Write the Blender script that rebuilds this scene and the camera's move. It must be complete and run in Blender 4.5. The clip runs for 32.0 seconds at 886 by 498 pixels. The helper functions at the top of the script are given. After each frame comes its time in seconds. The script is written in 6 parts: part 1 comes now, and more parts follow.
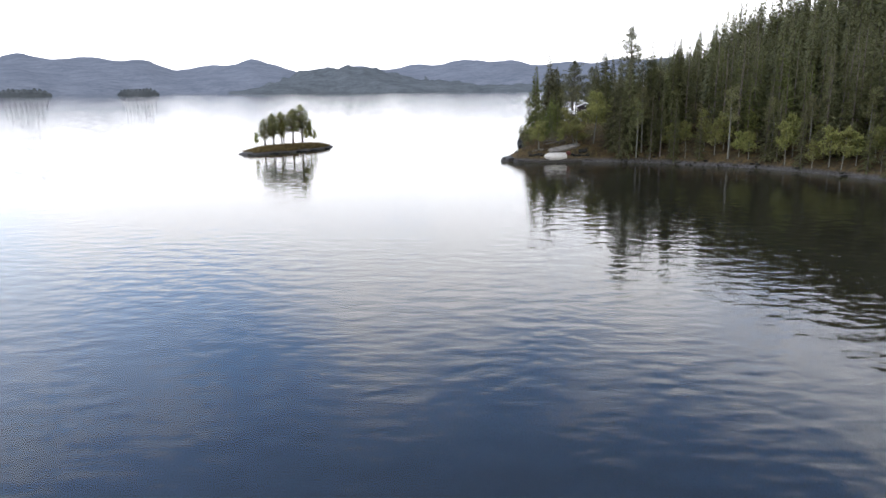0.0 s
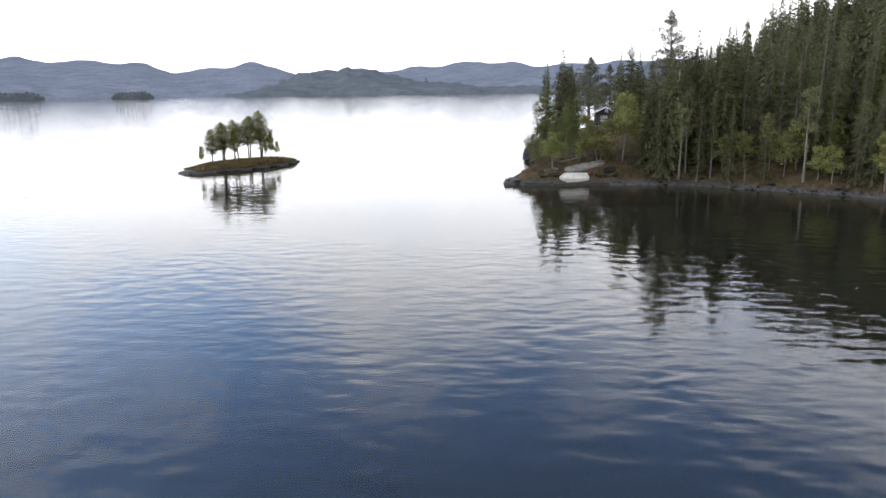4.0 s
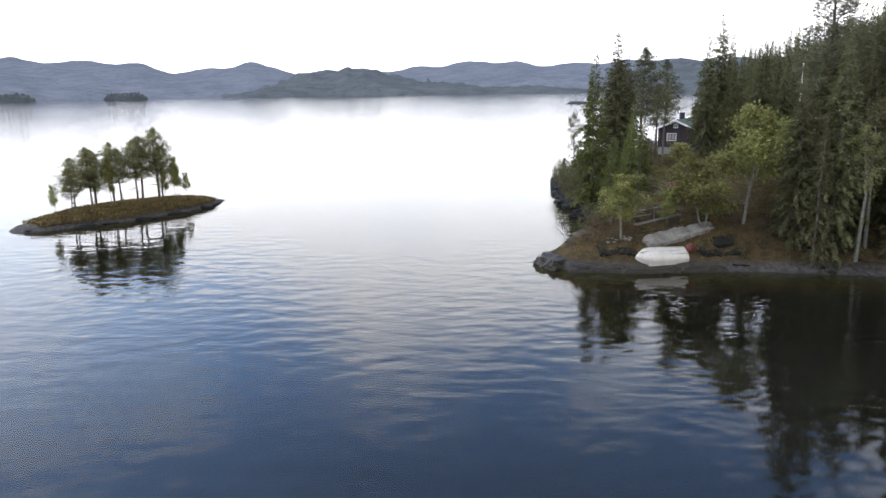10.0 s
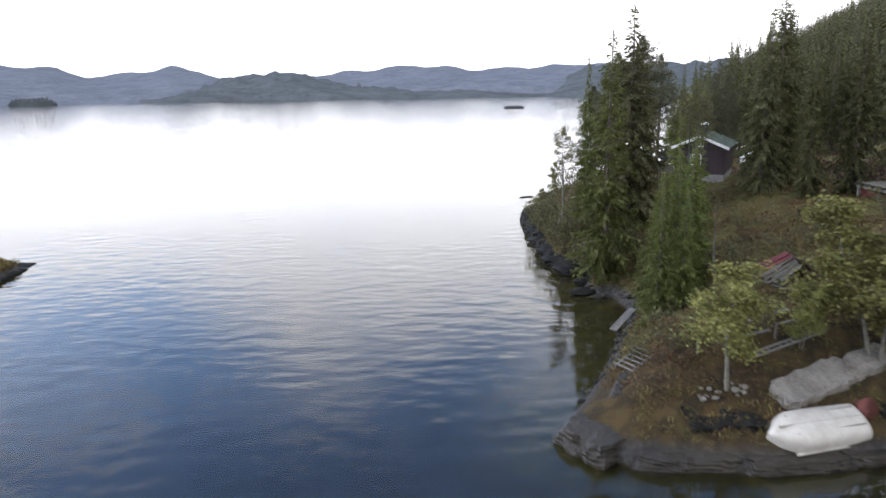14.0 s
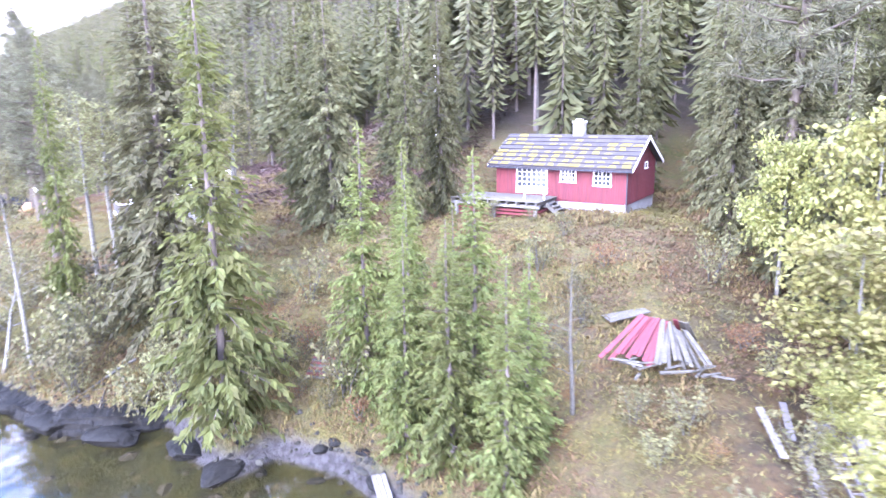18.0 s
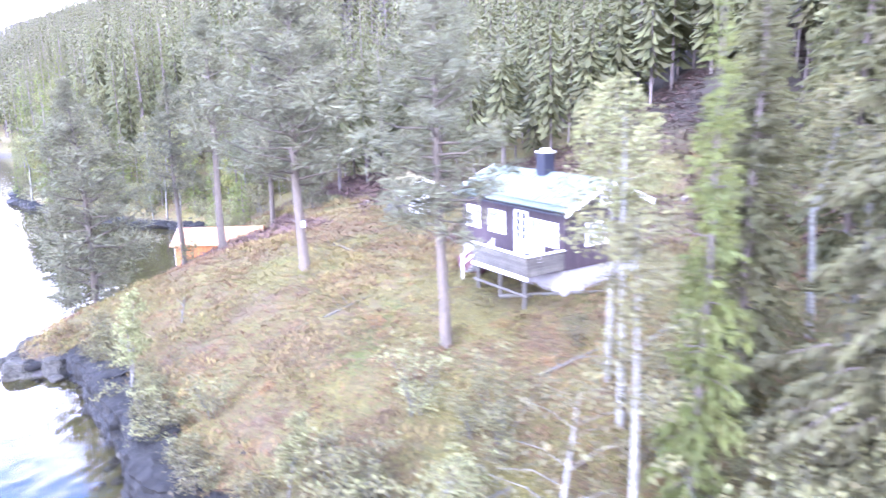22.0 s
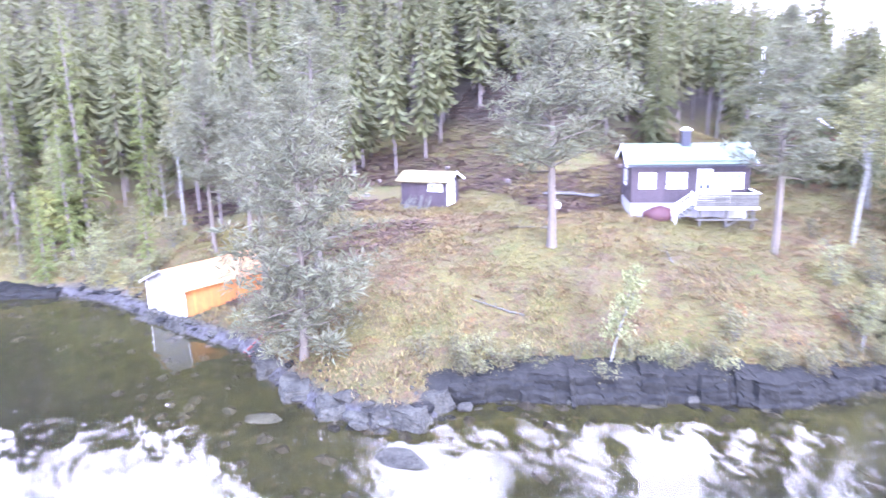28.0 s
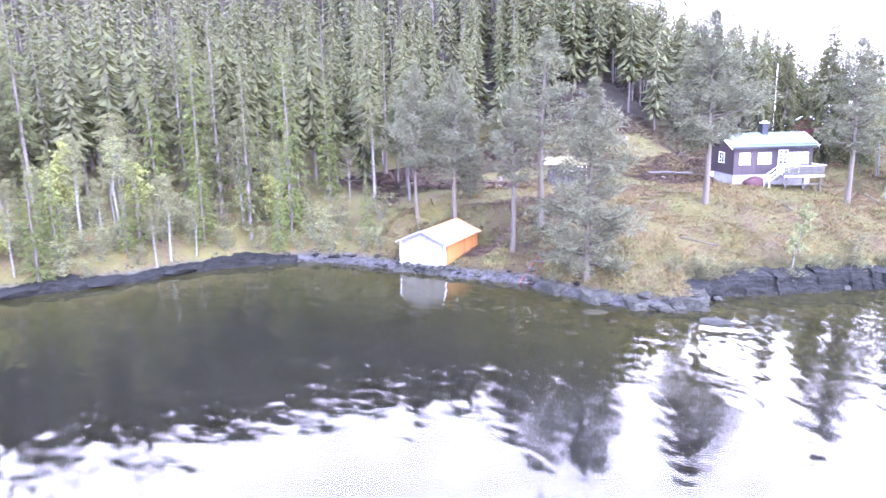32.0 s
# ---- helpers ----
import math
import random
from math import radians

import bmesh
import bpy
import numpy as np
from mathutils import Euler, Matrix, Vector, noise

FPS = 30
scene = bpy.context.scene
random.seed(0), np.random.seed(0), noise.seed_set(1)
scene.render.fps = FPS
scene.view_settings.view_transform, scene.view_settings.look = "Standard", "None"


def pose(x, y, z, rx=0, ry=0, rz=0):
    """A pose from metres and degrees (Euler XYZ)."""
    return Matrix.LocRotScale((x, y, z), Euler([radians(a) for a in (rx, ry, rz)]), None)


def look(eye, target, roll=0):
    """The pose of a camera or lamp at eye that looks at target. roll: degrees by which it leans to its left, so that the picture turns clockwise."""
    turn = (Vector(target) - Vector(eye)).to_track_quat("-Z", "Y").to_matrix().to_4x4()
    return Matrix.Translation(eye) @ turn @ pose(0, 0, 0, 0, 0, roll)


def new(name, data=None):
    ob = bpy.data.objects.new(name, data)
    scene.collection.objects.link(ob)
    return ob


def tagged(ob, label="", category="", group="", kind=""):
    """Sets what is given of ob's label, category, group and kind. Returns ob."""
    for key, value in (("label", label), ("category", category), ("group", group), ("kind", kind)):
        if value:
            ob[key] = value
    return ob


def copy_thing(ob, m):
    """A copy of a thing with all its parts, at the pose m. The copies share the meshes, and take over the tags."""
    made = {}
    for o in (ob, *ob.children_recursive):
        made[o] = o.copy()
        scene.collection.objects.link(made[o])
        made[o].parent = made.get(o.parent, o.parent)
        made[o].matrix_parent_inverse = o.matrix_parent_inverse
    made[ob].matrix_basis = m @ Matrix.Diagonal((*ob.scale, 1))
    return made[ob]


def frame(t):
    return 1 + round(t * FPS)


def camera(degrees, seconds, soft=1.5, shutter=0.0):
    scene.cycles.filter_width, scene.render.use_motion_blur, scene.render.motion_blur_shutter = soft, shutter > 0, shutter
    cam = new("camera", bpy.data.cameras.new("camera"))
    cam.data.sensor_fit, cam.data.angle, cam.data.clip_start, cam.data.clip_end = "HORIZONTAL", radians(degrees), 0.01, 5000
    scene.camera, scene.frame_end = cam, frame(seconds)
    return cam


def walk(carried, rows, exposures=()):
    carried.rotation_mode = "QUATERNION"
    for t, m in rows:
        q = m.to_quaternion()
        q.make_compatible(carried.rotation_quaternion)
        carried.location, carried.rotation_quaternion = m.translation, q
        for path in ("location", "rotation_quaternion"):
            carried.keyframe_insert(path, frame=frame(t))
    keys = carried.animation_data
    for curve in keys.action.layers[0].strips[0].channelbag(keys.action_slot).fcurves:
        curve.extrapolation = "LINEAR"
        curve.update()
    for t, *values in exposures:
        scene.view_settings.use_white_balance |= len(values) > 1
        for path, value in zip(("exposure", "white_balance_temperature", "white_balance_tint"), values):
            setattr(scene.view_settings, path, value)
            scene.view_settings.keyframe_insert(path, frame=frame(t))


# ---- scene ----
cam = camera(64.7, 32.0, shutter=0.7)
PATH = [
    (0, (0.77, 6.158, 16.38), (0.754, 8.106, 15.925), -0.5),
    (0.5, (1.3, 10.376, 16.324), (1.282, 12.323, 15.869), -0.5),
    (3, (3.046, 32.088, 16.247), (3.026, 34.036, 15.795), -0.7),
    (3.5, (3.114, 36.558, 16.227), (3.093, 38.507, 15.777), -0.7),
    (5.5, (3.456, 54.515, 16.441), (3.437, 56.464, 15.992), -0.7),
    (6, (3.76, 59.06, 16.501), (3.737, 61.009, 16.051), -0.7),
    (6.5, (4.114, 63.599, 16.459), (4.087, 65.548, 16.011), -0.7),
    (7, (4.568, 67.998, 16.432), (4.535, 69.947, 15.984), -0.7),
    (7.5, (4.76, 72.61, 16.5), (4.725, 74.558, 16.051), -0.8),
    (8, (4.746, 77.182, 16.615), (4.712, 79.13, 16.165), -0.8),
    (8.5, (4.622, 81.653, 16.698), (4.591, 83.602, 16.249), -0.8),
    (9, (4.52, 86.015, 16.756), (4.492, 87.964, 16.308), -0.8),
    (9.5, (4.562, 90.404, 16.834), (4.533, 92.352, 16.385), -0.8),
    (10, (4.641, 94.903, 16.879), (4.611, 96.851, 16.43), -0.8),
    (10.5, (4.72, 99.474, 16.921), (4.689, 101.423, 16.473), -0.8),
    (11, (4.811, 104.019, 16.87), (4.78, 105.968, 16.426), -0.9),
    (11.5, (4.908, 108.547, 17.011), (4.876, 110.496, 16.563), -0.9),
    (12, (5.039, 113.023, 17.036), (5.006, 114.972, 16.588), -0.9),
    (12.5, (5.04, 117.464, 16.924), (5.008, 119.414, 16.478), -0.9),
    (13, (5.082, 121.854, 16.78), (5.063, 123.805, 16.34), -0.8),
    (13.5, (5.032, 126.331, 16.779), (5.094, 128.28, 16.336), -0.9),
    (14, (4.757, 130.734, 16.699), (4.913, 132.679, 16.259), -0.9),
    (14.5, (4.397, 134.976, 16.593), (4.566, 136.921, 16.157), -0.9),
    (15, (4.071, 138.721, 16.609), (4.541, 140.614, 16.17), -0.8),
    (15.5, (3.73, 143.055, 16.564), (4.656, 144.772, 16.124), -1.5),
    (17.5, (1.447, 160.312, 15.847), (3.049, 161.427, 15.411), -1.3),
    (18, (1.344, 164.558, 15.763), (3.075, 165.46, 15.328), -1.2),
    (18.5, (1.323, 168.73, 15.702), (3.1, 169.54, 15.268), -1.1),
    (19, (1.52, 172.871, 15.751), (3.299, 173.672, 15.314), -0.9),
    (19.5, (1.391, 176.485, 15.834), (3.156, 177.317, 15.396), -1.0),
    (20, (1.919, 180.998, 16.029), (3.684, 181.827, 15.585), -1.1),
    (20.5, (2.709, 185.704, 16.043), (4.475, 186.528, 15.595), -1.1),
    (21, (3.508, 190.108, 16.102), (5.275, 190.93, 15.652), -1.1),
    (21.5, (4.355, 194.624, 16.109), (6.123, 195.444, 15.66), -1.0),
    (22, (5.186, 199.191, 16.063), (6.955, 200.007, 15.611), -1.3),
    (22.5, (5.831, 203.685, 15.962), (7.601, 204.502, 15.514), -1.1),
    (23, (6.548, 208.108, 15.959), (8.316, 208.927, 15.51), -1.1),
    (23.5, (6.548, 212.605, 15.987), (8.32, 213.418, 15.537), -1.1),
    (24, (6.013, 216.945, 16.213), (7.785, 217.752, 15.758), -1.2),
    (24.5, (4.76, 220.621, 16.258), (6.524, 221.453, 15.815), -1.4),
    (26.5, (2.497, 237.682, 16.182), (4.445, 237.629, 15.733), -1.3),
    (27, (1.712, 241.779, 16.154), (3.635, 241.456, 15.707), -1.4),
    (27.5, (0.921, 246.313, 16.114), (2.781, 245.732, 15.667), -1.1),
    (28, (0.687, 250.723, 16.029), (2.443, 249.876, 15.582), -1.2),
    (28.5, (0.648, 254.954, 16.104), (2.274, 253.88, 15.655), -1.1),
    (29, (0.743, 259.263, 16.208), (2.312, 258.107, 15.759), -1.2),
    (29.5, (1.221, 263.454, 16.183), (2.792, 262.299, 15.74), -1.2),
    (30, (1.661, 267.585, 16.203), (3.236, 266.434, 15.761), -1.2),
    (30.5, (1.768, 271.647, 16.1), (3.343, 270.494, 15.663), -1.0),
    (31, (1.587, 275.807, 16.013), (3.164, 274.654, 15.582), -1.0),
    (31.5, (1.081, 279.864, 15.961), (2.658, 278.712, 15.533), -1.1),
    (32, (0.301, 283.759, 15.986), (1.878, 282.605, 15.56), -1.1),
]
EXPOSURES = [(0.0, 2.08, 6250, 11), (13.0, 2.08, 6250, 11), (14.0, 2.08, 6250, 12), (15.0, 2.1, 6250, 14), (15.5, 2.2, 6200, 16), (17.5, 4.7, 5400, 32), (19.0, 5.0, 5350, 35),
             (20.5, 5.05, 5270, 36), (24.5, 4.92, 5180, 36), (26.5, 5.02, 5180, 37), (28.5, 4.97, 5200, 37), (32.0, 4.82, 5230, 37)]
walk(cam, [(t, look(eye, target, roll)) for t, eye, target, roll in PATH], EXPOSURES)

SKY_STRENGTH, SUN_STRENGTH, SUN_ELEVATION, SUN_ROTATION = 0.1, 0.85, 34.0, -78.0
CLOUD = (6.0, 5.95, 6.0, 1.0)
WAVES = 0.34
# ---- world and light ----
world = bpy.data.worlds.new("sky")
scene.world = world
world.use_nodes = True


def N(tree, kind, loc=(0, 0), **vals):
    n = tree.nodes.new(kind)
    for k, v in vals.items():
        if k.startswith("i_"):
            n.inputs[k[2:].replace("_", " ")].default_value = v
        else:
            setattr_safe(n, k, v)
    return n


def setattr_safe(n, k, v):
    if k == "data_type":
        n.data_type = v
    elif k == "blend_type":
        n.blend_type = v
    elif k == "operation":
        n.operation = v
    elif k == "noise_dimensions":
        n.noise_dimensions = v
    elif k == "feature":
        n.feature = v
    elif k == "wave_type":
        n.wave_type = v
    elif k == "bands_direction":
        n.bands_direction = v
    elif k == "sky_type":
        n.sky_type = v


wt = world.node_tree
wt.nodes.clear()
w_out = N(wt, "ShaderNodeOutputWorld")
w_bg = N(wt, "ShaderNodeBackground", i_Strength=SKY_STRENGTH)
w_sky = N(wt, "ShaderNodeTexSky", sky_type="NISHITA")
w_sky.sun_disc = False
w_sky.sun_elevation = radians(SUN_ELEVATION)
w_sky.sun_rotation = radians(SUN_ROTATION)
w_sky.air_density, w_sky.dust_density, w_sky.ozone_density = 1.0, 0.4, 4.0
# thin broken cloud over the blue
w_co = N(wt, "ShaderNodeTexCoord")
w_map = N(wt, "ShaderNodeMapping")
w_map.inputs["Scale"].default_value = (1.0, 1.0, 2.6)
w_noise = N(wt, "ShaderNodeTexNoise", i_Scale=2.3, i_Detail=6.0, i_Roughness=0.55)
w_ramp = N(wt, "ShaderNodeValToRGB")
w_ramp.color_ramp.elements[0].position, w_ramp.color_ramp.elements[1].position = 0.56, 0.8
w_cloud = N(wt, "ShaderNodeMix", data_type="RGBA", blend_type="MIX")
w_cloud.inputs[7].default_value = CLOUD
# the cover thickens towards the horizon and over the hills in the south-east
w_sep = N(wt, "ShaderNodeSeparateXYZ")
w_low = N(wt, "ShaderNodeMapRange")
w_low.inputs["From Min"].default_value, w_low.inputs["From Max"].default_value = 0.0, 0.52
w_low.inputs["To Min"].default_value, w_low.inputs["To Max"].default_value = 0.5, 0.0
w_side = N(wt, "ShaderNodeVectorMath", operation="DOT_PRODUCT")
w_side.inputs[1].default_value = (0.86, -0.5, 0.0)
w_east = N(wt, "ShaderNodeMapRange")
w_east.inputs["From Min"].default_value, w_east.inputs["From Max"].default_value = -0.15, 0.45
w_east.inputs["To Min"].default_value, w_east.inputs["To Max"].default_value = -0.03, 0.46
w_sum = N(wt, "ShaderNodeMath", operation="ADD")
w_sum2 = N(wt, "ShaderNodeMath", operation="ADD")
wt.links.new(w_co.outputs["Generated"], w_map.inputs["Vector"])
wt.links.new(w_map.outputs[0], w_noise.inputs["Vector"])
wt.links.new(w_co.outputs["Generated"], w_sep.inputs[0])
wt.links.new(w_sep.outputs[2], w_low.inputs[0])
wt.links.new(w_co.outputs["Generated"], w_side.inputs[0])
wt.links.new(w_side.outputs["Value"], w_east.inputs[0])
wt.links.new(w_low.outputs[0], w_sum.inputs[0])
wt.links.new(w_east.outputs[0], w_sum.inputs[1])
wt.links.new(w_sum.outputs[0], w_sum2.inputs[0])
wt.links.new(w_noise.outputs[0], w_sum2.inputs[1])
wt.links.new(w_sum2.outputs[0], w_ramp.inputs[0])
wt.links.new(w_ramp.outputs[0], w_cloud.inputs[0])
wt.links.new(w_sky.outputs[0], w_cloud.inputs[6])
wt.links.new(w_cloud.outputs[2], w_bg.inputs["Color"])
wt.links.new(w_bg.outputs[0], w_out.inputs["Surface"])

sun = new("sun", bpy.data.lights.new("sun", "SUN"))
sun.data.energy, sun.data.angle, sun.data.color = SUN_STRENGTH, radians(60), (1.0, 0.95, 0.88)
_el, _az = radians(SUN_ELEVATION), radians(SUN_ROTATION)
sun.matrix_world = look((0, 0, 0), (-math.sin(_az) * math.cos(_el), -math.cos(_az) * math.cos(_el), -math.sin(_el)))


# ---- materials ----
def material(name, base, dark=None, scale=1.0, rough=0.8, bump=0.3, bump_scale=12.0, metal=0.0, stretch=(1, 1, 1), blotch=0.5,
             island=0.0, objrand=0.0, translucent=0.0, detail=4.0, specular=0.35, coords="Object"):
    """A surface with two scales of colour variation and a fine relief."""
    m = bpy.data.materials.new(name)
    m.use_nodes = True
    t = m.node_tree
    bs = t.nodes["Principled BSDF"]
    bs.inputs["Roughness"].default_value = rough
    bs.inputs["Metallic"].default_value = metal
    bs.inputs["Specular IOR Level"].default_value = specular
    dark = dark or tuple(c * 0.6 for c in base)
    co = N(t, "ShaderNodeTexCoord")
    if coords == "World":
        geo0 = N(t, "ShaderNodeNewGeometry")
        src = geo0.outputs["Position"]
    else:
        src = co.outputs["Object"]
    mp = N(t, "ShaderNodeMapping")
    mp.inputs["Scale"].default_value = stretch
    t.links.new(src, mp.inputs["Vector"])
    big = N(t, "ShaderNodeTexNoise", i_Scale=scale, i_Detail=detail, i_Roughness=0.6)
    fine = N(t, "ShaderNodeTexNoise", i_Scale=bump_scale, i_Detail=5.0, i_Roughness=0.65)
    t.links.new(mp.outputs[0], big.inputs["Vector"])
    t.links.new(mp.outputs[0], fine.inputs["Vector"])
    add = N(t, "ShaderNodeMath", operation="MULTIPLY_ADD")
    add.inputs[1].default_value = blotch
    t.links.new(big.outputs[0], add.inputs[0])
    f2 = N(t, "ShaderNodeMath", operation="MULTIPLY")
    f2.inputs[1].default_value = 1 - blotch
    t.links.new(fine.outputs[0], f2.inputs[0])
    t.links.new(f2.outputs[0], add.inputs[2])
    rp = N(t, "ShaderNodeValToRGB")
    rp.color_ramp.elements[0].position, rp.color_ramp.elements[1].position = 0.36, 0.62
    rp.color_ramp.elements[0].color, rp.color_ramp.elements[1].color = (*dark, 1), (*base, 1)
    t.links.new(add.outputs[0], rp.inputs[0])
    col = rp.outputs[0]
    for amount, kind in ((island, "ShaderNodeNewGeometry"), (objrand, "ShaderNodeObjectInfo")):
        if amount:
            g = N(t, kind)
            hs = N(t, "ShaderNodeHueSaturation")
            mr = N(t, "ShaderNodeMapRange")
            mr.inputs["To Min"].default_value, mr.inputs["To Max"].default_value = 1 - amount, 1 + amount
            t.links.new(g.outputs["Random Per Island" if island and kind.endswith("Geometry") else "Random"], mr.inputs[0])
            t.links.new(mr.outputs[0], hs.inputs["Value"])
            m2 = N(t, "ShaderNodeMapRange")
            m2.inputs["To Min"].default_value, m2.inputs["To Max"].default_value = 0.5 - amount * 0.05, 0.5 + amount * 0.05
            t.links.new(g.outputs["Random Per Island" if island and kind.endswith("Geometry") else "Random"], m2.inputs[0])
            t.links.new(m2.outputs[0], hs.inputs["Hue"])
            t.links.new(col, hs.inputs["Color"])
            col = hs.outputs[0]
    t.links.new(col, bs.inputs["Base Color"])
    if bump:
        bp = N(t, "ShaderNodeBump", i_Strength=bump, i_Distance=0.05)
        t.links.new(fine.outputs[0], bp.inputs["Height"])
        t.links.new(bp.outputs[0], bs.inputs["Normal"])
    if translucent:
        tl = N(t, "ShaderNodeBsdfTranslucent")
        mx = N(t, "ShaderNodeMixShader")
        mx.inputs[0].default_value = translucent
        t.links.new(col, tl.inputs["Color"])
        t.links.new(bs.outputs[0], mx.inputs[1])
        t.links.new(tl.outputs[0], mx.inputs[2])
        t.links.new(mx.outputs[0], t.nodes["Material Output"].inputs["Surface"])
    return m


M_SPRUCE = material("spruce_needles", (0.090, 0.090, 0.032), (0.047, 0.052, 0.020), 0.6, 0.75, 0, island=0.25, objrand=0.25, translucent=0.42)
M_SPRUCE_OLD = material("old_spruce_needles", (0.118, 0.116, 0.050), (0.056, 0.060, 0.026), 0.6, 0.8, 0, island=0.3, objrand=0.2, translucent=0.4)
M_PINE = material("pine_needles", (0.146, 0.144, 0.082), (0.074, 0.080, 0.046), 0.6, 0.75, 0, island=0.35, objrand=0.2, translucent=0.4)
M_BIRCH = material("birch_leaves", (0.185, 0.180, 0.050), (0.105, 0.108, 0.032), 0.8, 0.7, 0, island=0.35, objrand=0.25, translucent=0.35)
M_PALELEAF = material("pale_grey_green_leaves", (0.150, 0.145, 0.060), (0.085, 0.085, 0.038), 0.8, 0.8, 0, island=0.35, objrand=0.25, translucent=0.4)
M_BUSH = material("dull_leaves", (0.120, 0.105, 0.045), (0.053, 0.056, 0.022), 0.8, 0.8, 0, island=0.35, objrand=0.3, translucent=0.3)
M_ISLE = material("light_pine_needles", (0.21, 0.20, 0.085), (0.10, 0.105, 0.045), 0.6, 0.75, 0, island=0.3, objrand=0.25, translucent=0.6)
M_YOUNG = material("young_spruce_needles", (0.110, 0.122, 0.030), (0.058, 0.072, 0.019), 0.6, 0.75, 0, island=0.25, objrand=0.2, translucent=0.42)
M_RUST = material("rust_leaves", (0.125, 0.066, 0.026), (0.070, 0.040, 0.017), 0.8, 0.8, 0, island=0.4, objrand=0.2, translucent=0.3)
M_BARK = material("spruce_bark", (0.118, 0.100, 0.087), (0.055, 0.045, 0.038), 2.0, 0.9, 0.8, 9.0, stretch=(1, 1, 0.3))
M_PINEBARK = material("pine_bark", (0.096, 0.080, 0.058), (0.052, 0.044, 0.034), 0.25, 0.9, 0.8, 8.0, stretch=(1, 1, 0.5))
M_BIRCHBARK = material("birch_bark", (0.150, 0.148, 0.120), (0.058, 0.055, 0.045), 3.0, 0.8, 0.4, 9.0, stretch=(0.6, 0.6, 2.5))
M_DEADWOOD = material("dead_grey_wood", (0.080, 0.076, 0.060), (0.042, 0.040, 0.032), 3.0, 0.9, 0.5, 12.0)
M_ROCK = material("shore_rock", (0.044, 0.043, 0.033), (0.012, 0.0115, 0.009), 0.9, 0.9, 1.0, 6.0, coords="World", objrand=0.2, specular=0.15)
M_DARKROCK = material("dark_wet_rock", (0.0125, 0.0124, 0.0100), (0.0022, 0.0022, 0.0018), 1.4, 0.75, 1.0, 5.0, coords="World", specular=0.15)
M_WETROCK = material("brown_wet_rock", (0.024, 0.020, 0.014), (0.008, 0.007, 0.005), 0.9, 0.6, 0.8, 5.0, coords="World")
M_PALEROCK = material("pale_rock_slab", (0.173, 0.161, 0.140), (0.083, 0.074, 0.062), 1.2, 0.85, 0.7, 7.0, coords="World")


def mesh_object(name, verts, faces, mat, parent=None, label="", smooth=False):
    me = bpy.data.meshes.new(name)
    me.from_pydata([tuple(v) for v in verts], [], [tuple(f) for f in faces])
    if isinstance(mat, (list, tuple)):
        for m in mat:
            me.materials.append(m)
    else:
        me.materials.append(mat)
    if smooth:
        me.polygons.foreach_set("use_smooth", [True] * len(me.polygons))
    me.update()
    ob = new(name, me)
    if parent:
        ob.parent = parent
    if label:
        ob["label"] = label
    return ob


def part(name, bm, mat, parent, label="", smooth=False):
    """One bmesh as one mesh object under a thing or a part."""
    me = bpy.data.meshes.new(name)
    bm.to_mesh(me)
    bm.free()
    me.materials.append(mat)
    if smooth:
        me.polygons.foreach_set("use_smooth", [True] * len(me.polygons))
    ob = new(name, me)
    ob.parent = parent
    if label:
        ob["label"] = label
    return ob


def add_box(bm, lo, hi, m=None, bevel=0.0):
    c = [(a + b) / 2 for a, b in zip(lo, hi)]
    s = [abs(b - a) for a, b in zip(lo, hi)]
    mat = Matrix.Translation(c) @ Matrix.Diagonal((*s, 1))
    if m is not None:
        mat = m @ mat
    r = bmesh.ops.create_cube(bm, size=1, matrix=mat)
    if bevel:
        es = list({e for v in r["verts"] for e in v.link_edges})
        bmesh.ops.bevel(bm, geom=es, offset=bevel, segments=1, affect="EDGES")
    return bm


def box(lo, hi, m=None, bevel=0.0):
    return add_box(bmesh.new(), lo, hi, m, bevel)


# ---- the lie of the land ----
# the water's edge, going north along the shore with the land on the right
SHORE = [(900, -700), (330, -260), (190, -60), (120, 50), (92, 98), (73.5, 127), (68.7, 135), (61.9, 143), (53, 149), (43, 155.5), (32, 157.6), (26, 157.8), (21.2, 157.5),
         (17.7, 158.2), (15.2, 159), (12.8, 161.7), (14.8, 164.8), (17.4, 169.0), (20.2, 174.6), (21.9, 177.8), (23.3, 181.3), (23.2, 184.6), (20.7, 185.1), (21.3, 187.3), (23.5, 191.6),
         (21.6, 193.5), (20.4, 197), (21.4, 203), (21.5, 209.3), (21.8, 214.5), (22.6, 220.3), (24.9, 223.8), (26.7, 226.9), (28.3, 230.3), (30.2, 232.9), (31.4, 235.9), (29.6, 237.9),
         (30.3, 240.2), (33.4, 242.3), (38.5, 243.4), (43.9, 243.9), (49.8, 247.0), (55.4, 249.3), (60.5, 251.5), (64.3, 254.8), (66.4, 260.2), (67.4, 265), (67.0, 271), (67.8, 275.5),
         (68.6, 280.2), (71.5, 295), (74.5, 304), (84, 316), (100, 336), (128, 372), (134, 405), (157, 440), (181, 495), (260, 700), (420, 1100)]
_A = np.array(SHORE[:-1], float)
_B = np.array(SHORE[1:], float)


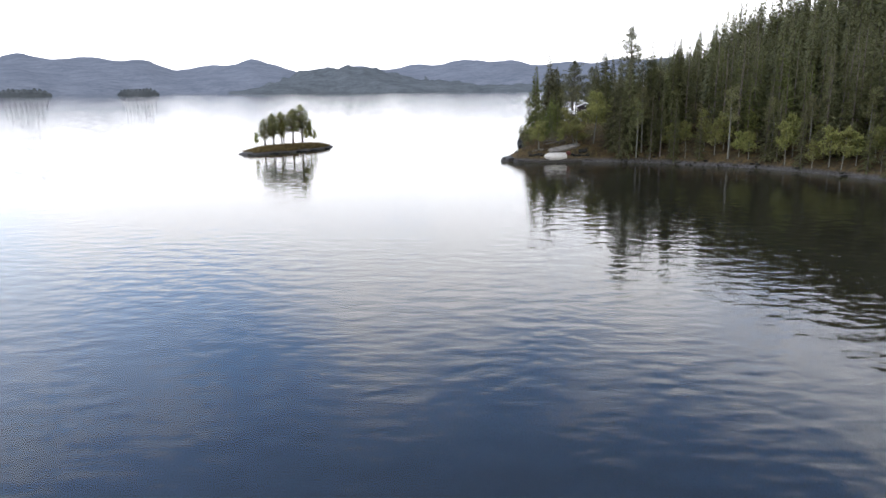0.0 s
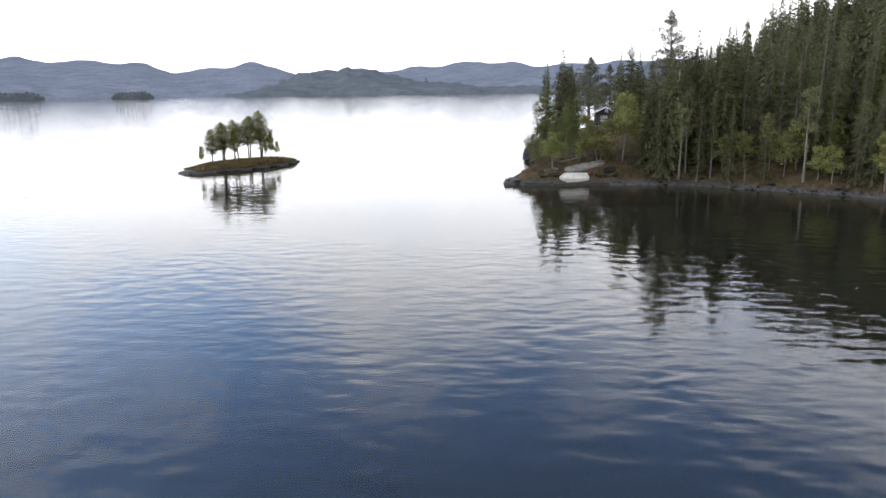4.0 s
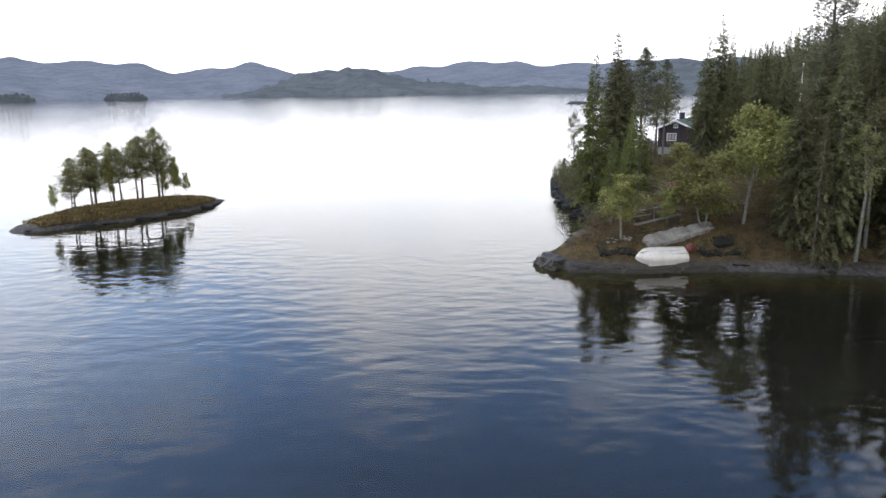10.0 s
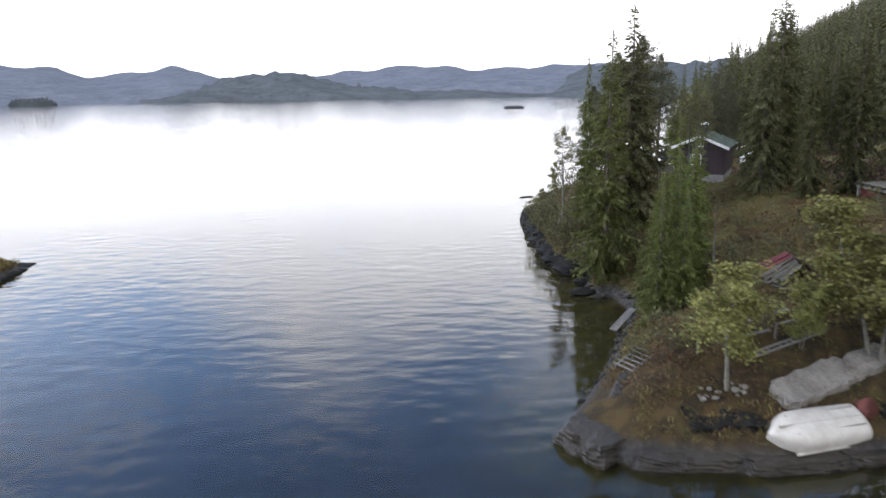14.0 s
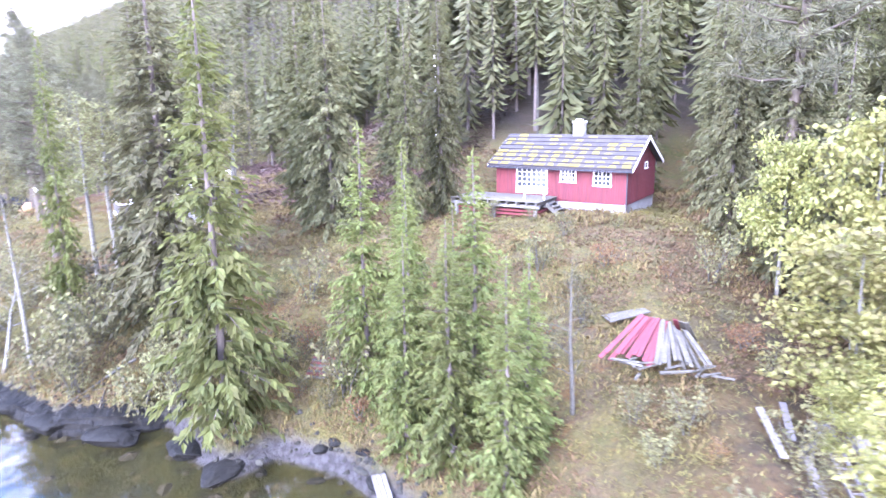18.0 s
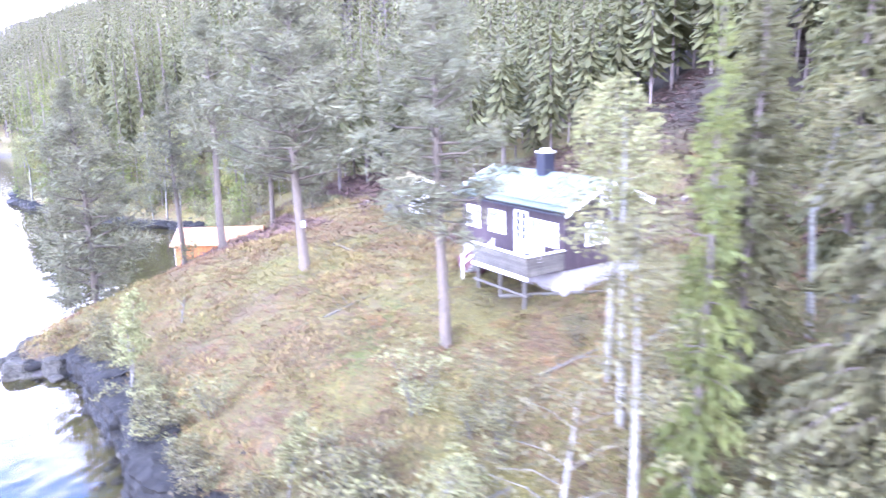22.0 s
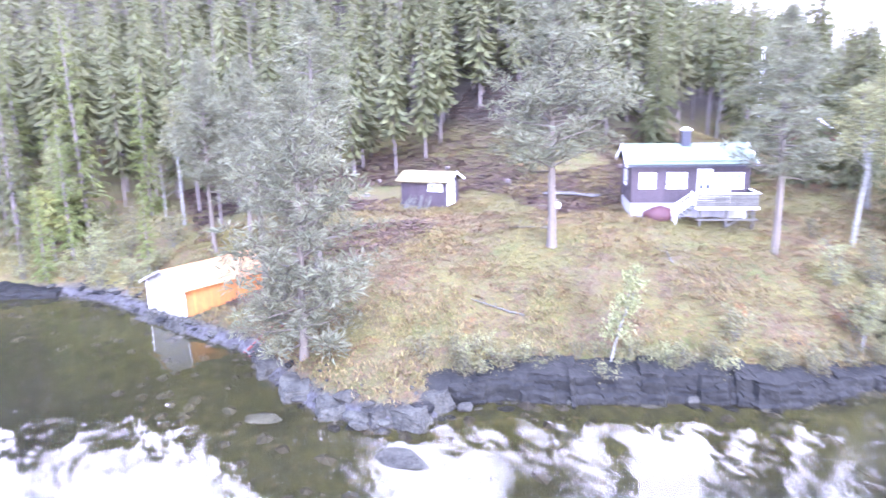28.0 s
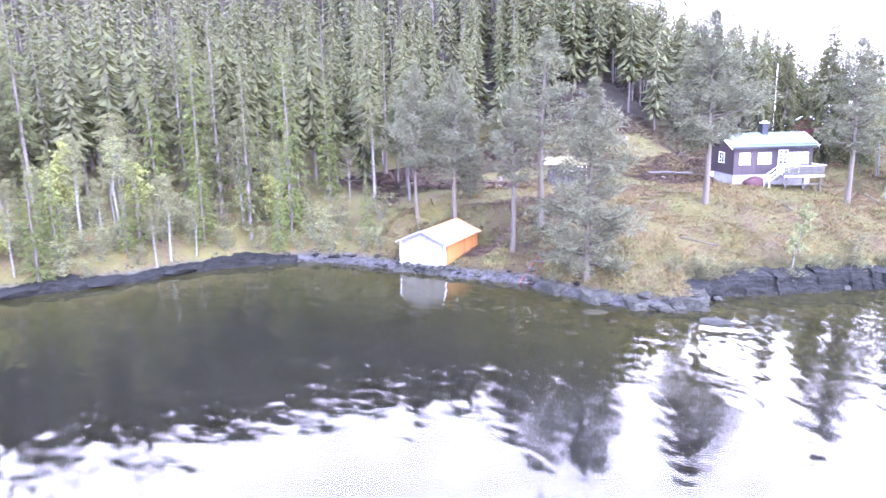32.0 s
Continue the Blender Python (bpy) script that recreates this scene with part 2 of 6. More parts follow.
def inland(x, y):
    """Distance from the water's edge: above 0 on land. Takes arrays."""
    x = np.asarray(x, float)
    y = np.asarray(y, float)
    p = np.stack([x, y], -1)[..., None, :]
    ab = _B - _A
    s = np.clip(((p - _A) * ab).sum(-1) / (ab * ab).sum(-1), 0, 1)
    d = np.linalg.norm(p - (_A + s[..., None] * ab), axis=-1).min(-1)
    # count crossings of a ray to the east
    yy = y[..., None]
    cross = (_A[:, 1] > yy) != (_B[:, 1] > yy)
    with np.errstate(divide="ignore", invalid="ignore"):
        xi = _A[:, 0] + (yy - _A[:, 1]) / (_B[:, 1] - _A[:, 1]) * ab[:, 0]
    odd = ((cross & (xi < x[..., None])).sum(-1) % 2) == 1
    return np.where(odd, d, -d)


def wavy(x, y, s, k=0.0):
    return np.sin(x / s + 1.3 * np.sin(y / s * 0.7 + k) + k) * np.cos(y / s * 0.9 + 1.1 * np.sin(x / s * 0.6 + 2 * k))


def smooth01(a, b, v):
    t = np.clip((v - a) / (b - a), 0, 1)
    return t * t * (3 - 2 * t)


ISLE_C, ISLE_A = (-41.5, 192.5), math.atan2(23.0, 18.0)


def height(x, y):
    x = np.asarray(x, float)
    y = np.asarray(y, float)
    d = inland(x, y)
    bank = np.interp(d, [-60, -14, -5, -1.5, -0.2, 0.4, 1.2, 3, 6, 9, 15, 26, 36, 60, 110, 200, 400, 900],
                     [-12, -5.0, -1.9, -0.7, -0.15, 0.6, 1.2, 2.4, 4.1, 5.5, 7.2, 7.9, 9.6, 18.5, 46, 92, 150, 200])
    z = bank + wavy(x, y, 7.0) * 0.35 * smooth01(1, 8, d) + wavy(x, y, 2.3, 1.0) * 0.13 * smooth01(0.5, 4, d) + wavy(x, y, 41, 2.0) * 5 * smooth01(60, 160, d)
    z = np.where(d < -0.2, z * (1 - 0.35 * smooth01(225, 240, y)), z)
    z = np.where(d < -1, (z + 0.5) * (1 + 1.8 * smooth01(170, 158, y)) - 0.5, z)
    # the heath round the northern cabin lies lower than the ground south of it
    z = np.where(d > 0, z * (1 - 0.185 * smooth01(190, 206, y) * smooth01(48, 30, d)), z)
    # the hill climbs higher towards the south-east
    z = z + 9.0 * smooth01(70, 125, x) * smooth01(225, 175, y) * smooth01(12, 40, d)
    z = z + 15.0 * smooth01(255, 325, y) * smooth01(10, 45, d)
    # rise behind the red cabin, and the levelled ground beside the boathouse
    z = z + 4.0 * smooth01(64, 80, x) * smooth01(150, 165, y) * smooth01(218, 196, y)
    bu, bv = -0.889 * (x - 54.9) - 0.458 * (y - 248.8), 0.458 * (x - 54.9) - 0.889 * (y - 248.8)
    flat = smooth01(-3.0, -0.8, bu) * smooth01(9.5, 6.5, bu) * smooth01(-2, 0, bv) * smooth01(10.0, 7.0, bv)
    z = np.where(z > 0.7, z + (0.7 - z) * 0.85 * flat, z)
    # the wooded islet
    u = (x - ISLE_C[0]) * math.cos(ISLE_A) + (y - ISLE_C[1]) * math.sin(ISLE_A)
    v = -(x - ISLE_C[0]) * math.sin(ISLE_A) + (y - ISLE_C[1]) * math.cos(ISLE_A)
    r = np.sqrt((u / 14.5) ** 2 + (v / 6.0) ** 2) + 0.1 * wavy(x, y, 3.0, 0.5)
    isle = np.interp(r, [0, 0.6, 0.9, 1.0, 1.1, 1.6, 3], [1.6, 1.2, 0.6, 0.05, -0.6, -2.5, -9])
    return np.maximum(z, isle)


def ground_z(x, y):
    return float(height(x, y))


def axis(pts):
    out = []
    for (a, b, n) in pts:
        out += list(np.linspace(a, b, n, endpoint=False))
    return np.array(out + [pts[-1][1]])


_gx = axis([(-4500, -300, 20), (-300, -70, 12), (-70, -22, 34), (-22, 8, 10), (8, 70, 105), (70, 130, 40), (130, 400, 40), (400, 4500, 20)])
_gy = axis([(-4500, -300, 18), (-300, 100, 40), (100, 145, 25), (145, 275, 205), (275, 340, 50), (340, 700, 40), (700, 4600, 22)])
GX, GY = np.meshgrid(_gx, _gy, indexing="ij")
GZ = height(GX, GY)


def grid_faces(nx, ny):
    i, j = np.meshgrid(np.arange(nx - 1), np.arange(ny - 1), indexing="ij")
    a = (i * ny + j).ravel()
    return np.stack([a, a + ny, a + ny + 1, a + 1], -1)


M_GROUND = bpy.data.materials.new("heath_ground")


def ground_material(m):
    m.use_nodes = True
    t = m.node_tree
    bs = t.nodes["Principled BSDF"]
    bs.inputs["Roughness"].default_value = 0.9
    bs.inputs["Specular IOR Level"].default_value = 0.2
    g = N(t, "ShaderNodeNewGeometry")
    sep = N(t, "ShaderNodeSeparateXYZ")
    t.links.new(g.outputs["Position"], sep.inputs[0])

    def noise_of(scale, lo, hi, detail=5.0):
        n = N(t, "ShaderNodeTexNoise", i_Scale=scale, i_Detail=detail, i_Roughness=0.62)
        t.links.new(g.outputs["Position"], n.inputs["Vector"])
        r = N(t, "ShaderNodeMapRange")
        r.inputs["From Min"].default_value, r.inputs["From Max"].default_value = lo, hi
        t.links.new(n.outputs[0], r.inputs[0])
        return r.outputs[0]

    def mix(fac, a, b):
        n = N(t, "ShaderNodeMix", data_type="RGBA")
        if fac is not None:
            t.links.new(fac, n.inputs[0])
        for sock, v in ((n.inputs[6], a), (n.inputs[7], b)):
            if isinstance(v, tuple):
                sock.default_value = (*v, 1)
            else:
                t.links.new(v, sock)
        return n.outputs[2]

    heath = mix(noise_of(0.3, 0.42, 0.58), (0.090, 0.080, 0.021), (0.078, 0.056, 0.028))
    heath = mix(noise_of(0.22, 0.56, 0.66), heath, (0.060, 0.070, 0.016))
    heath = mix(noise_of(0.55, 0.58, 0.68), heath, (0.110, 0.060, 0.019))
    heath = mix(noise_of(1.3, 0.45, 0.65), heath, (0.080, 0.076, 0.024))
    heath = mix(noise_of(7.0, 0.46, 0.74), heath, (0.036, 0.030, 0.016))
    heath = mix(noise_of(3.1, 0.58, 0.7), heath, (0.120, 0.094, 0.038))
    stony = mix(noise_of(2.5, 0.4, 0.6), (0.06, 0.057, 0.055), (0.03, 0.028, 0.026))
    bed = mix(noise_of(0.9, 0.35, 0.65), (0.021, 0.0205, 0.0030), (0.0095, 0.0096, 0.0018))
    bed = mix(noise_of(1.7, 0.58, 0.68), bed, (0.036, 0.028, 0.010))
    # near-black deep bed: the light lost in deep water is put into its colour
    deep_darkened = mix(noise_of(0.3, 0.3, 0.7), (0.0016, 0.002, 0.0018), (0.003, 0.003, 0.002))
    # dark peat and brown moss on the point where the boat lies
    peat = mix(noise_of(0.9, 0.42, 0.6), (0.030, 0.022, 0.011), (0.066, 0.044, 0.017))
    peat = mix(noise_of(2.2, 0.55, 0.68), peat, (0.050, 0.050, 0.016))
    south = N(t, "ShaderNodeMapRange")
    south.inputs["From Min"].default_value, south.inputs["From Max"].default_value = 172.0, 165.0
    t.links.new(sep.outputs[1], south.inputs[0])
    heath = mix(south.outputs[0], heath, peat)

    def ramp_z(a, b):
        r = N(t, "ShaderNodeMapRange")
        r.inputs["From Min"].default_value, r.inputs["From Max"].default_value = a, b
        t.links.new(sep.outputs[2], r.inputs[0])
        return r.outputs[0]

    # the bed colour darkens with depth in place of absorption by the water
    c = mix(ramp_z(-3.6, -0.9), deep_darkened, bed)
    c = mix(ramp_z(-0.15, 0.1), c, stony)
    c = mix(ramp_z(0.5, 1.0), c, heath)
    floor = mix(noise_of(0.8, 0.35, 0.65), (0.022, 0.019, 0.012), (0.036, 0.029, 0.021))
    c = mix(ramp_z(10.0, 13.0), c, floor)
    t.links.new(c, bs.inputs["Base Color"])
    n = N(t, "ShaderNodeTexNoise", i_Scale=6.0, i_Detail=7.0, i_Roughness=0.7)
    t.links.new(g.outputs["Position"], n.inputs["Vector"])
    bp = N(t, "ShaderNodeBump", i_Strength=1.0, i_Distance=0.25)
    t.links.new(n.outputs[0], bp.inputs["Height"])
    t.links.new(bp.outputs[0], bs.inputs["Normal"])


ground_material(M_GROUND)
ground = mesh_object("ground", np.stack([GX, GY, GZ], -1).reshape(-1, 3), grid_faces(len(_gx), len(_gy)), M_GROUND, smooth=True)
tagged(ground, "heath-covered rocky shore rising to wooded hillside", "ground", kind="structure")

# the lake
M_WATER = bpy.data.materials.new("lake_water")


def water_material(m):
    m.use_nodes = True
    t = m.node_tree
    bs = t.nodes["Principled BSDF"]
    bs.inputs["Base Color"].default_value = (0.88, 0.88, 0.76, 1)
    bs.inputs["Roughness"].default_value = 0.012
    bs.inputs["IOR"].default_value = 1.333
    bs.inputs["Transmission Weight"].default_value = 1.0
    g = N(t, "ShaderNodeNewGeometry")
    mp = N(t, "ShaderNodeMapping")
    mp.inputs["Rotation"].default_value = (0, 0, radians(8))
    mp.inputs["Scale"].default_value = (0.58, 1.0, 1.0)
    t.links.new(g.outputs["Position"], mp.inputs["Vector"])
    n1 = N(t, "ShaderNodeTexNoise", i_Scale=0.72, i_Detail=1.0, i_Roughness=0.4)
    n2 = N(t, "ShaderNodeTexNoise", i_Scale=1.6, i_Detail=1.0, i_Roughness=0.4)
    n3 = N(t, "ShaderNodeTexNoise", i_Scale=0.018, i_Detail=2.0, i_Roughness=0.5)
    for n in (n1, n2, n3):
        t.links.new(mp.outputs[0], n.inputs["Vector"])
    # gusts: ruffled and calmer stretches
    gust = N(t, "ShaderNodeMapRange")
    gust.inputs["From Min"].default_value, gust.inputs["From Max"].default_value = 0.38, 0.64
    gust.inputs["To Min"].default_value, gust.inputs["To Max"].default_value = 0.75, 1.15
    t.links.new(n3.outputs[0], gust.inputs[0])
    b1 = N(t, "ShaderNodeBump", i_Strength=WAVES, i_Distance=0.2)
    b2 = N(t, "ShaderNodeBump", i_Strength=WAVES, i_Distance=0.055)
    for n, b in ((n1, b1), (n2, b2)):
        k = N(t, "ShaderNodeMath", operation="MULTIPLY")
        t.links.new(n.outputs[0], k.inputs[0])
        t.links.new(gust.outputs[0], k.inputs[1])
        t.links.new(k.outputs[0], b.inputs["Height"])
    t.links.new(b1.outputs[0], b2.inputs["Normal"])
    t.links.new(b2.outputs[0], bs.inputs["Normal"])


water_material(M_WATER)
water = mesh_object("water", [(-4800, -4800, 0), (4800, -4800, 0), (4800, 4800, 0), (-4800, 4800, 0)], [(0, 1, 2, 3)], M_WATER)
tagged(water, "calm rippled lake reflecting a pale sky", "lake", kind="structure")
water.visible_shadow = False


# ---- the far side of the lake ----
# aerial haze is mixed into both base colours, which makes the woods blue-grey
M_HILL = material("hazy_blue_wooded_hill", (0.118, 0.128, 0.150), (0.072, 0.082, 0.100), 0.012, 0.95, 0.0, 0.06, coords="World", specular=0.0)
M_HILL_NEAR = material("hazed_wooded_hill", (0.082, 0.090, 0.096), (0.044, 0.052, 0.056), 0.015, 0.95, 0.0, 0.08, coords="World", specular=0.0)


def ridge(name, profile, r0, r1, mat, seed, label, rough=0.55):
    """A range of hills: profile gives the crest's height by bearing in degrees; it climbs from the far shore at r0 to the crest at r1."""
    nb, nr = 420, 14
    az = np.linspace(profile[0][0], profile[-1][0], nb)
    top = np.interp(az, [p[0] for p in profile], [p[1] for p in profile])
    k = np.arange(nb)
    top = top + rough * (4 * np.sin(k * 0.31 + seed) * np.sin(k * 0.083) + 2.2 * np.sin(k * 0.93 + seed * 2) + 1.3 * np.sin(k * 2.1 + seed))
    vs = []
    for j in range(nr):
        s = j / (nr - 1)
        rise = s ** 0.75
        wob = 1 + 0.16 * np.sin(k * 0.17 + 5 * s + seed) * (1 - s) + 0.05 * np.sin(k * 0.6 + 9 * s)
        R = r0 + (r1 - r0) * s + 40 * np.sin(k * 0.11 + seed) * (1 - s)
        z = -0.5 + (top * rise * wob + 6 * (s > 0.05) * (1 - s)) * (s > 0) 
        vs.append(np.stack([R * np.sin(np.radians(az)), R * np.cos(np.radians(az)) + 7, z], -1))
    ob = mesh_object(name, np.concatenate(vs), [(a, a + 1, a + nb + 1, a + nb) for j in range(nr - 1) for a in range(j * nb, j * nb + nb - 1)], mat, smooth=True)
    return tagged(ob, label, "hills", kind="structure")


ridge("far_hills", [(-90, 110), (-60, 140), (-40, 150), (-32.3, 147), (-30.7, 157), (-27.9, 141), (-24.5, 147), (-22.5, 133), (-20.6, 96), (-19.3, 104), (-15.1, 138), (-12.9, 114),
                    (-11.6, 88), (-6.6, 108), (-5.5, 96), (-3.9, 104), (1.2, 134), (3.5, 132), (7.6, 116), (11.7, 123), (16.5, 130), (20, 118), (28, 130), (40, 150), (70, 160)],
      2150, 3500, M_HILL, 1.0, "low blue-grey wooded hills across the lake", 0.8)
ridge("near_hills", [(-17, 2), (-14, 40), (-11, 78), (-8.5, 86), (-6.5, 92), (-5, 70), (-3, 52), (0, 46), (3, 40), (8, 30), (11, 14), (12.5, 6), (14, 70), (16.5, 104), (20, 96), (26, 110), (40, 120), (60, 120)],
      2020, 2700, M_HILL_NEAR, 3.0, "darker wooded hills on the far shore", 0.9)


def low_island(x, y, length, height_, turn, label):
    rnd = random.Random(int(abs(x)))
    vs, fs = [], []
    n, m = 60, 8
    for j in range(m):
        a = math.pi * j / (m - 1)
        for i in range(n):
            s = -1 + 2 * i / (n - 1)
            wdt = length * 0.14 * (1 - s * s) ** 0.5
            hh = height_ * (1 - s ** 4) ** 0.6 * (0.8 + 0.2 * math.sin(i * 1.9) * math.sin(i * 0.7)) * rnd.uniform(0.86, 1.1)
            vs.append((s * length / 2, -math.cos(a) * wdt, math.sin(a) ** 0.5 * hh - 0.3))
    for j in range(m - 1):
        for i in range(n - 1):
            fs.append((j * n + i, j * n + i + 1, (j + 1) * n + i + 1, (j + 1) * n + i))
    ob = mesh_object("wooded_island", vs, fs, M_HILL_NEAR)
    ob.matrix_world = pose(x, y, 0, 0, 0, turn)
    return tagged(ob, label, "island", "islands far out on the lake")


low_island(-1020, 1720, 135, 19, 8, "long low wooded island far out on the lake")
low_island(-745, 1730, 100, 18, 4, "small rounded wooded island far out on the lake")
low_island(128, 800, 22, 3.2, 10, "tiny rocky skerry with a few bushes")


# ---- trees ----
def tube(verts, faces, pts, radii, sides=6):
    """A tapering limb along pts, added to the lists."""
    base = len(verts)
    for k, (p, r) in enumerate(zip(pts, radii)):
        a = Vector(pts[min(k + 1, len(pts) - 1)]) - Vector(pts[max(k - 1, 0)])
        a = a.normalized() if a.length > 1e-6 else Vector((0, 0, 1))
        u = a.cross(Vector((0.31, 0.95, 0.05))).normalized()
        w = a.cross(u)
        for i in range(sides):
            t = 2 * math.pi * i / sides
            verts.append(tuple(Vector(p) + u * (r * math.cos(t)) + w * (r * math.sin(t))))
    for k in range(len(pts) - 1):
        for i in range(sides):
            j = (i + 1) % sides
            faces.append((base + k * sides + i, base + k * sides + j, base + (k + 1) * sides + j, base + (k + 1) * sides + i))


def sprig(verts, faces, p, way, up, length, width, rnd):
    """One flat needle spray: a bent kite of two faces."""
    side = way.cross(up)
    if side.length < 1e-5:
        side = Vector((1, 0, 0))
    side.normalize()
    b = len(verts)
    mid = p + way * (length * 0.45) + up * (length * 0.08)
    tip = p + way * length - up * (length * rnd.uniform(0.05, 0.3))
    verts += [tuple(p), tuple(mid + side * width), tuple(tip), tuple(mid - side * width)]
    faces += [(b, b + 1, b + 2), (b, b + 2, b + 3)]


def tree_thing(name, trunk, crown, bark, leaf, label, category, group):
    th = new(name)
    mesh_object("trunk", trunk[0], trunk[1], bark, th, smooth=True)
    if crown[0]:
        mesh_object("crown", crown[0], crown[1], leaf, th)
    return tagged(th, label, category, group)


def spruce(seed, h=20.0, spread=2.9, dense=1.0, bare=0.06, leaf=None, droop=0.5, label="tall dark green spruce with drooping boughs", step=0.42, fine=1.7, wid=0.24, long=0.72):
    rnd = random.Random(seed)
    tv, tf, cv, cf = [], [], [], []
    lean = (rnd.uniform(-0.012, 0.012), rnd.uniform(-0.012, 0.012))
    axis_pt = lambda z: Vector((lean[0] * z + 0.06 * math.sin(z * 0.6 + seed), lean[1] * z, z))
    zs = [-0.6, 0.2, 0.8, h * 0.25, h * 0.5, h * 0.75, h * 0.93, h]
    rr = [h * 0.016, h * 0.0125, h * 0.011, h * 0.009, h * 0.0065, h * 0.0038, h * 0.0022, 0.02]
    tube(tv, tf, [axis_pt(z) for z in zs], rr, 7)
    z = h * bare
    ang = rnd.uniform(0, 6)
    while z < h * 0.985:
        u = (z - h * bare) / (h * (1 - bare))
        prof = (1 - u) ** 0.78 * (0.72 + 0.28 * min(1, u * 6 + 0.3))
        n = max(3, int((5.5 if u < 0.8 else 4) * dense))
        for i in range(n):
            if rnd.random() < 0.07:
                continue
            ang += 2 * math.pi / n + rnd.uniform(-0.35, 0.35)
            L = max(0.18, spread * prof * rnd.uniform(0.45, 1.22))
            p0 = axis_pt(min(h * 0.98, max(0.3, z + rnd.uniform(-0.9, 0.9) * min(1, 2.2 * (1 - u)))))
            out = Vector((math.cos(ang), math.sin(ang), 0))
            rise = 0.55 * u - 0.12
            pts = []
            m = 4
            for k in range(m + 1):
                s = k / m
                pts.append(p0 + out * (L * s) + Vector((0, 0, L * (rise * s - droop * s * s * (1 - 0.6 * u) + 0.18 * droop * s ** 4))))
            if L > 0.8 and rnd.random() < (0.45 if fine > 1.2 else 0.16):
                tube(tv, tf, [pts[0], pts[2], pts[3]], [0.035 * L / 2, 0.02 * L / 2, 0.008], 3)
            nt = max(4, int(L * 7.0 * fine))
            for k in range(nt):
                s = 0.14 + 0.86 * (k + rnd.random()) / nt
                j = min(m - 1, int(s * m))
                q = pts[j].lerp(pts[j + 1], s * m - j)
                along = (pts[j + 1] - pts[j]).normalized()
                sd = along.cross(Vector((0, 0, 1)))
                sgn = 1 if k % 2 else -1
                ln = long * (0.34 + 0.4 * (1 - s)) * min(1.3, 0.5 + L * 0.34) * rnd.uniform(0.7, 1.3)
                way = (along * 0.75 + sd * sgn * rnd.uniform(0.25, 1.0) + Vector((0, 0, rnd.uniform(-0.95, 0.2)))).normalized()
                sprig(cv, cf, q + Vector((0, 0, rnd.gauss(0, 0.12) * min(1, L))), way, Vector((rnd.gauss(0, 0.8), rnd.gauss(0, 0.8), 0.8)).normalized(), ln, ln * wid, rnd)
            sprig(cv, cf, pts[-2], (pts[-1] - pts[-2]).normalized(), Vector((0, 0, 1)), L * 0.32, L * 0.07, rnd)
        z += step * (1.0 - 0.45 * u) * rnd.uniform(0.8, 1.2)
    sprig(cv, cf, axis_pt(h * 0.965), Vector((0.02, 0.03, 1)), Vector((1, 0, 0)), h * 0.05, 0.07, rnd)
    return tree_thing("spruce_tree", (tv, tf), (cv, cf), M_BARK, leaf or M_SPRUCE, label, "spruce tree", "spruces on the shore")


